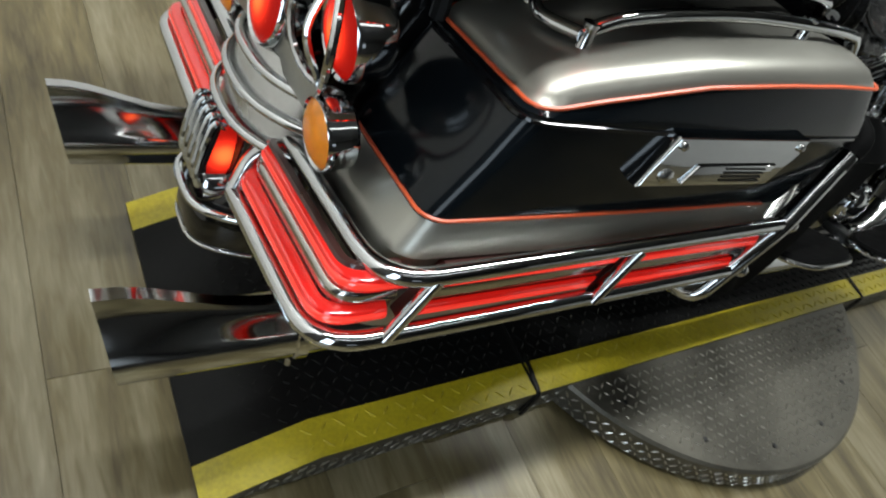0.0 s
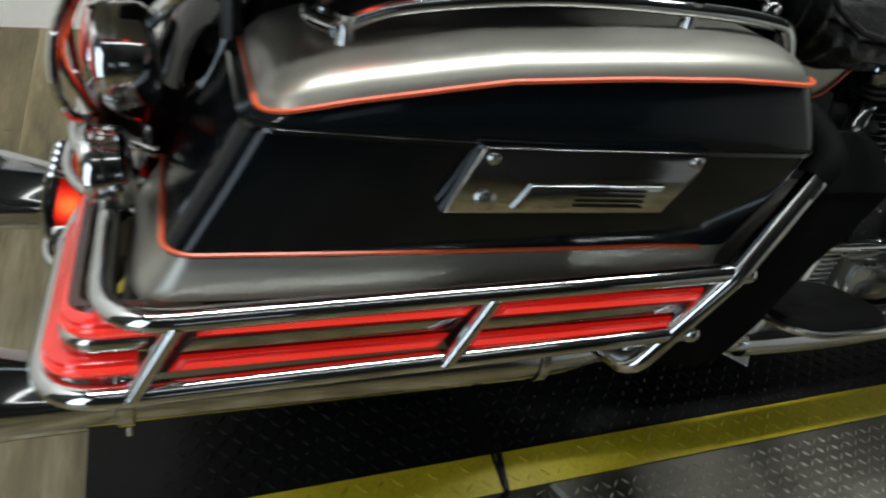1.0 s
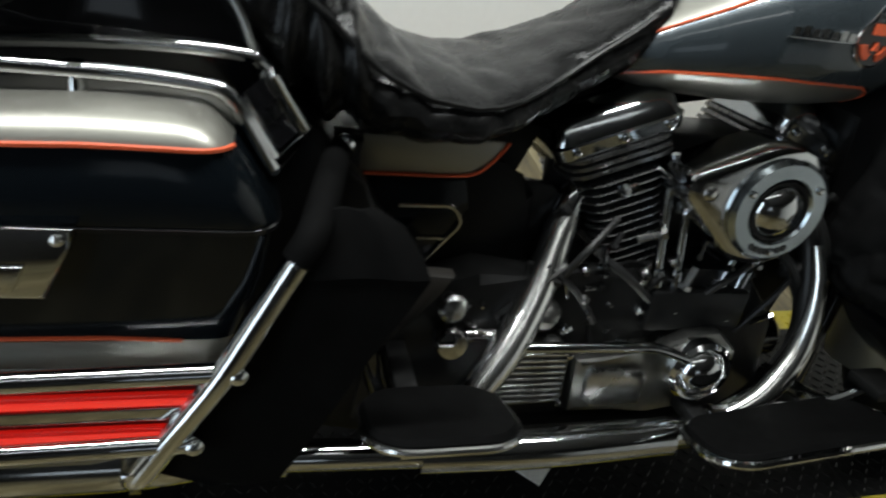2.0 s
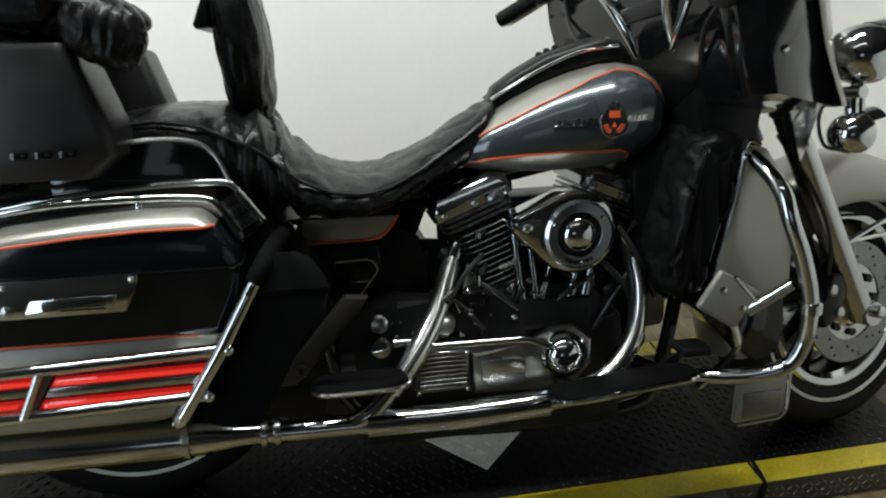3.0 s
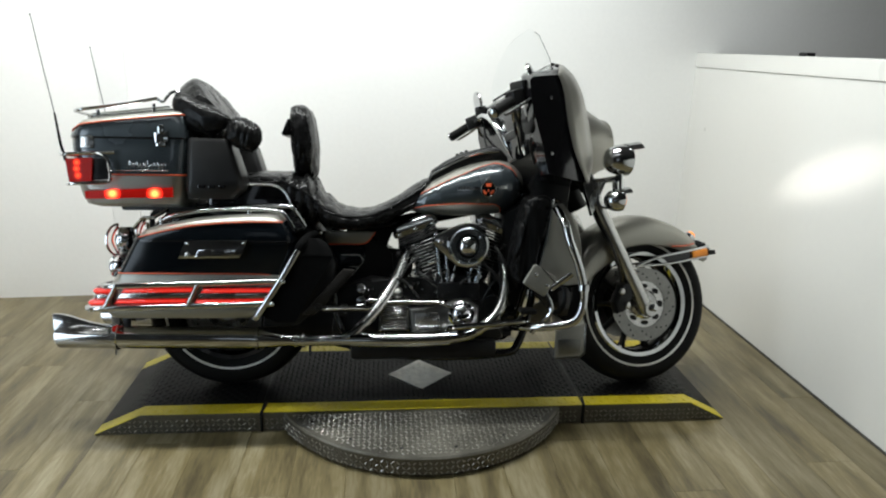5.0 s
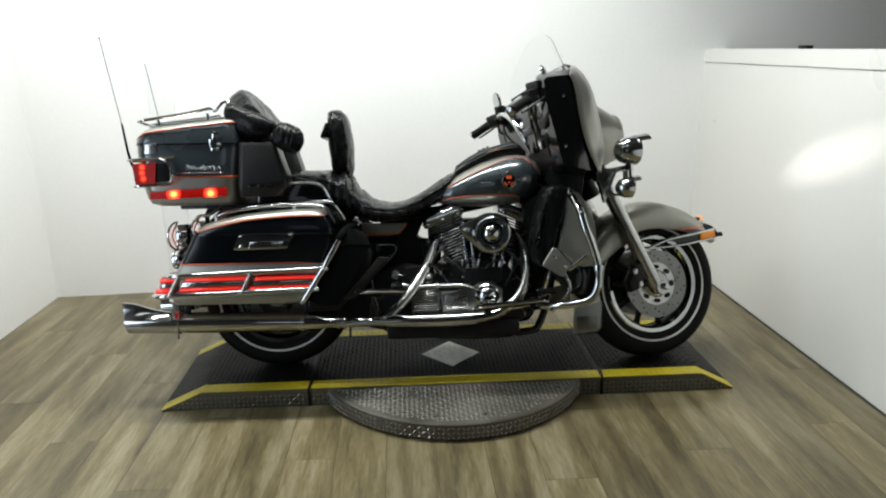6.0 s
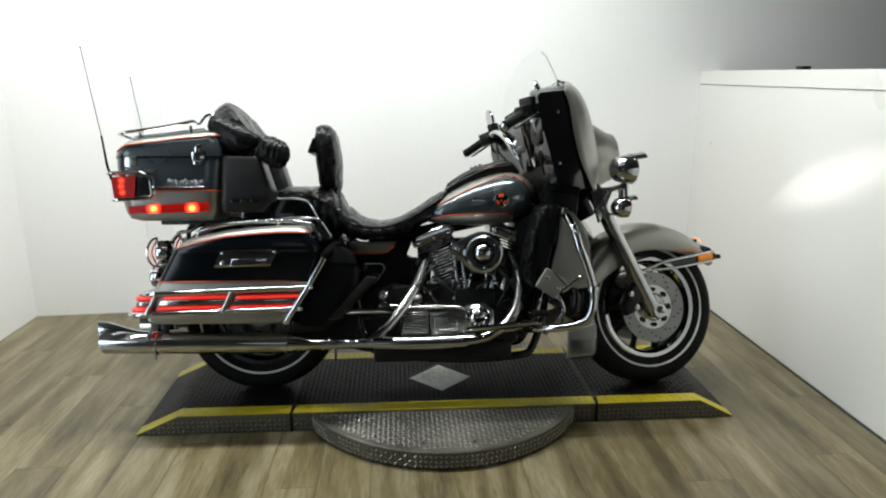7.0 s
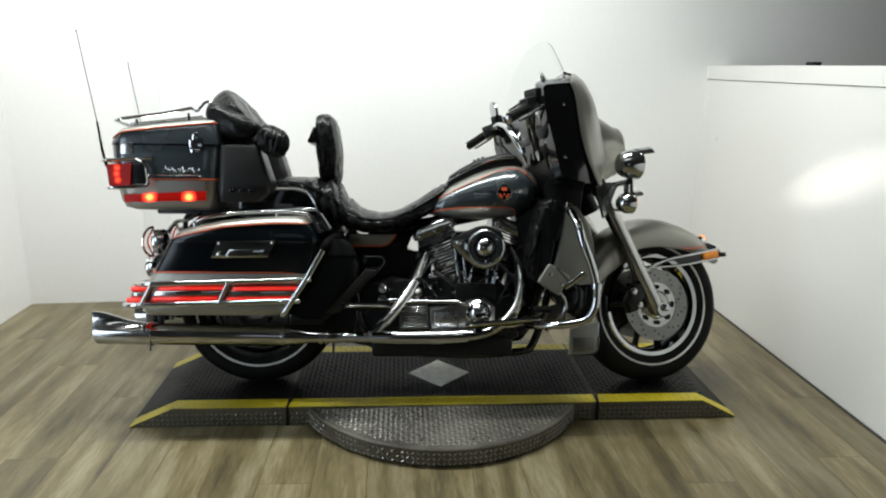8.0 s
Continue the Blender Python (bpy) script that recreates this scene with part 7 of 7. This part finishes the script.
# auxiliary lamps and signals on a bar
part("lamp_bar", sweep(bm_new(), fillet([(0.640, -0.26, 0.792), (0.66, -0.12, 0.80), (0.66, 0.12, 0.80), (0.640, 0.26, 0.792)], 0.04), 0.012, 10), CHROME, bike, "chrome auxiliary lamp bar", STEER)
for s in (-1, 1):
    c = V((0.672, s * 0.225, 0.866))
    aux = part("auxiliary_lamp", lathe(bm_new(), [(0.001, -0.062), (0.022, -0.058), (0.042, -0.045), (0.054, -0.02), (0.058, 0.008), (0.058, 0.03), (0.053, 0.033)], c, (1, 0, 0), 32), CHROME, bike, "chrome auxiliary lamp with a peak", STEER)
    part("lens", lathe(bm_new(), [(0.052, 0.028), (0.04, 0.036), (0.001, 0.041)], c, (1, 0, 0), 28), surface("lamp_glass", (0.7, 0.7, 0.68), 0.08, 0.2, emit=(1, 0.95, 0.85), power=1.2), aux)
    pk = [[V((c.x + 0.018 + dx, c.y + rr * math.sin(a), c.z + rr * math.cos(a) + dx * 0.15)) for a in (radians(q) for q in range(-60, 61, 12))] + [V((c.x + 0.018 + dx, c.y + (rr + 0.003) * math.sin(a), c.z + (rr + 0.003) * math.cos(a) + dx * 0.15)) for a in (radians(q) for q in range(60, -61, -12))] for dx, rr in ((0.0, 0.058), (0.055, 0.060))]
    part("peak", rings(bm_new(), pk), CHROME, aux)
    part("mount", sweep(bm_new(), [c + V((0, 0, -0.055)), c + V((0, 0, -0.115))], 0.014, 12), CHROME, aux)
    c = V((0.655, s * 0.225, 0.715))
    sig = part("turn_signal", lathe(bm_new(), [(0.001, -0.044), (0.018, -0.042), (0.034, -0.028), (0.041, -0.006), (0.041, 0.018), (0.037, 0.021)], c, (1, 0, 0), 28), CHROME, bike, "chrome front turn signal with amber lens", STEER)
    part("lens", lathe(bm_new(), [(0.036, 0.018), (0.028, 0.028), (0.001, 0.033)], c, (1, 0, 0), 24), AMBERLIT, sig)
    pk = [[V((c.x + 0.012 + dx, c.y + rr * math.sin(a), c.z + rr * math.cos(a) + dx * 0.15)) for a in (radians(q) for q in range(-60, 61, 12))] + [V((c.x + 0.012 + dx, c.y + (rr + 0.003) * math.sin(a), c.z + (rr + 0.003) * math.cos(a) + dx * 0.15)) for a in (radians(q) for q in range(60, -61, -12))] for dx, rr in ((0.0, 0.041), (0.035, 0.043))]
    part("peak", rings(bm_new(), pk), CHROME, sig)
    part("mount", sweep(bm_new(), [c + V((0, 0, 0.038)), c + V((0, 0, 0.09))], 0.013, 12), CHROME, sig)
    part("lamp_wire", sweep(bm_new(), spline([c + V((-0.02, 0, -0.03)), c + V((-0.06, s * -0.01, -0.02)), c + V((-0.065, s * -0.02, 0.03)), c + V((-0.03, s * -0.03, 0.075))], 5), 0.004, 6), WIRE, sig)
    part("bracket", slab(bm_new(), [(0.545, 0.80), (0.66, 0.805), (0.64, 0.775), (0.60, 0.69), (0.585, 0.66)], s * 0.16 - 0.01, s * 0.16 + 0.01, 0.004), DULL, bike, "metal lamp bracket", STEER)
# handlebars, grips, levers and mirrors
for s in (-1, 1):
    path = [(0.40, s * 0.04, 0.84), (0.385, s * 0.055, 0.88), (0.34, s * 0.07, 0.97), (0.31, s * 0.12, 1.055), (0.300, s * 0.20, 1.098), (0.297, s * 0.26, 1.098), (0.290, s * 0.30, 1.088)]
    hb = part("handlebar", sweep(bm_new(), spline(path, 6), 0.0128, 12), CHROME, bike, "chrome handlebar", STEER)
    a, b = V((0.290, s * 0.300, 1.088)), V((0.228, s * 0.405, 1.046))
    if s < 0:
        a, b = V((0.225, -0.290, 1.055)), V((0.118, -0.352, 0.985))
    part("grip", sweep(bm_new(), [a.lerp(b, 0.15), a.lerp(b, 0.2), a.lerp(b, 0.95), b], lambda t: 0.0185 if t < 0.9 else 0.02, 14), RUBBER, hb, "black rubber grip")
    part("grip_end", lathe(bm_new(), [(0.0090, 0), (0.020, 0.008), (0.012, 0.014), (0.001, 0.015)], b, b - a, 14), CHROME, hb)
    part("switch_block", box(bm_new(), -0.030, 0.030, -0.022, 0.022, -0.024, 0.028, 0.006, 2, pose(*(a.lerp(b, 0.0)), 0, -20, s * -25)), PLASTIC, hb)
    part("brake_cylinder", box(bm_new(), -0.022, 0.028, -0.03, 0.03, 0.0, 0.05, 0.006, 2, pose(*(a + V((0.03, s * -0.02, 0.015))), 0, -10, s * -25)), METALBLACK if s < 0 else PLASTIC, hb)
    lever = spline([a + V((0.035, 0, 0.0)), a + V((0.03, s * 0.05, -0.012)), b + V((0.05, s * 0.02, 0.0)), b + V((0.03, s * 0.025, -0.01))], 5)
    part("lever", sweep(bm_new(), lever, 0.0065, 8, flat=0.6), CHROME, hb)
    part("mirror_stem", sweep(bm_new(), spline([a + V((0.02, 0, 0.02)), (0.30, s * 0.29, 1.10), (0.296, s * 0.27, 1.14)], 5), 0.0045, 8), CHROME, hb)
    mc = V((0.293, s * 0.262, 1.172 if s > 0 else 1.150))
    turned = Matrix.Rotation(radians(-8 if s > 0 else -34), 3, "Z")
    face = [turned @ V((-0.010 * math.sin(q), (0.052 if s > 0 else 0.040) * math.cos(q), 0.040 * math.sin(q))) for q in (2 * math.pi * k / 28 for k in range(28))]
    out = turned @ V((1, 0, 0))
    part("mirror_shell", rings(bm_new(), [[mc + p for p in face], [mc + p + out * 0.006 for p in face], [mc + p * 0.8 + out * 0.012 for p in face], [mc + p * 0.4 + out * 0.016 for p in face]]), CHROME, hb, "oval mirror shell")
    part("mirror", rings(bm_new(), [[mc + p * 0.94 - out * 0.0015 for p in face], [mc + p * 0.94 - out * 0.003 for p in face]]), CHROME, hb, "oval mirror glass")
    if s < 0:
        part("mirror_clamp", box(bm_new(), -0.012, 0.012, -0.016, 0.016, -0.018, 0.018, 0.005, 2, pose(0.288, -0.25, 1.115, 0, 10, 30)), CHROME, hb)
        part("mirror_arm", sweep(bm_new(), spline([(0.292, -0.262, 1.150), (0.284, -0.262, 1.105), (0.276, -0.258, 1.060), (0.286, -0.245, 1.010), (0.300, -0.215, 0.965)], 5), lambda t: 0.008 + 0.003 * math.sin(9 * t) ** 2, 10), CHROME, hb, "chrome mirror arm")
        for cz, cx in ((1.085, 0.281), (1.035, 0.279)):
            part("arm_clamp", box(bm_new(), -0.013, 0.013, -0.013, 0.013, -0.010, 0.010, 0.003, 2, pose(cx, -0.262, cz, 8, 14, 25)), CHROME, hb)
        part("clamp_link", sweep(bm_new(), spline([(0.288, -0.25, 1.10), (0.300, -0.22, 1.06), (0.305, -0.20, 1.03), (0.312, -0.17, 0.99)], 4), 0.007, 8), CHROME, hb)
        part("switch_cable", sweep(bm_new(), spline([(0.22, -0.28, 1.045), (0.25, -0.24, 1.0), (0.29, -0.18, 0.97), (0.33, -0.10, 0.93)], 5), 0.006, 8), WIRE, hb)
        part("throttle_cable", sweep(bm_new(), spline([(0.215, -0.29, 1.05), (0.23, -0.26, 0.985), (0.28, -0.18, 0.945), (0.33, -0.09, 0.90)], 5), 0.006, 8), CHROME, hb)
    part("clutch_cable", sweep(bm_new(), spline([a + V((0.04, s * -0.02, 0.0)), (0.325, s * 0.25, 0.99), (0.335, s * 0.17, 0.92), (0.40, s * 0.10, 0.82)], 6), 0.005, 6), WIRE, hb)


# ---- floor planks ----
PW, PL = 0.18, 1.22
bm = bm_new()
lo = [V((x * (PW / 2 - 0.0001), y * (PL / 2 - 0.0001), -0.006)) for x, y in ((-1, -1), (1, -1), (1, 1), (-1, 1))]
mid = [V((p.x, p.y, -0.0012)) for p in lo]
top = [V((p.x * 0.994, p.y * 0.999, 0.0)) for p in lo]
rings(bm, [lo, mid, top])
first = part("plank", bm, PLANK, floor)
mesh = first.data
cols = int((4.9 - XL) / PW) + 1
for i in range(cols):
    shift = (i * 0.37) % 1.0 * PL
    for j in range(7):
        cx, cy = XL + PW * (i + 0.5), YB - 0.02 - PL * (j + 0.5) + shift
        if cy - PL / 2 > YB - 0.1 or cy < -6.0 or cx > 5.1:
            continue
        ob = first if (i == 0 and j == 0) else new("plank", mesh)
        ob.parent = floor
        ob.location = (cx, cy, 0)
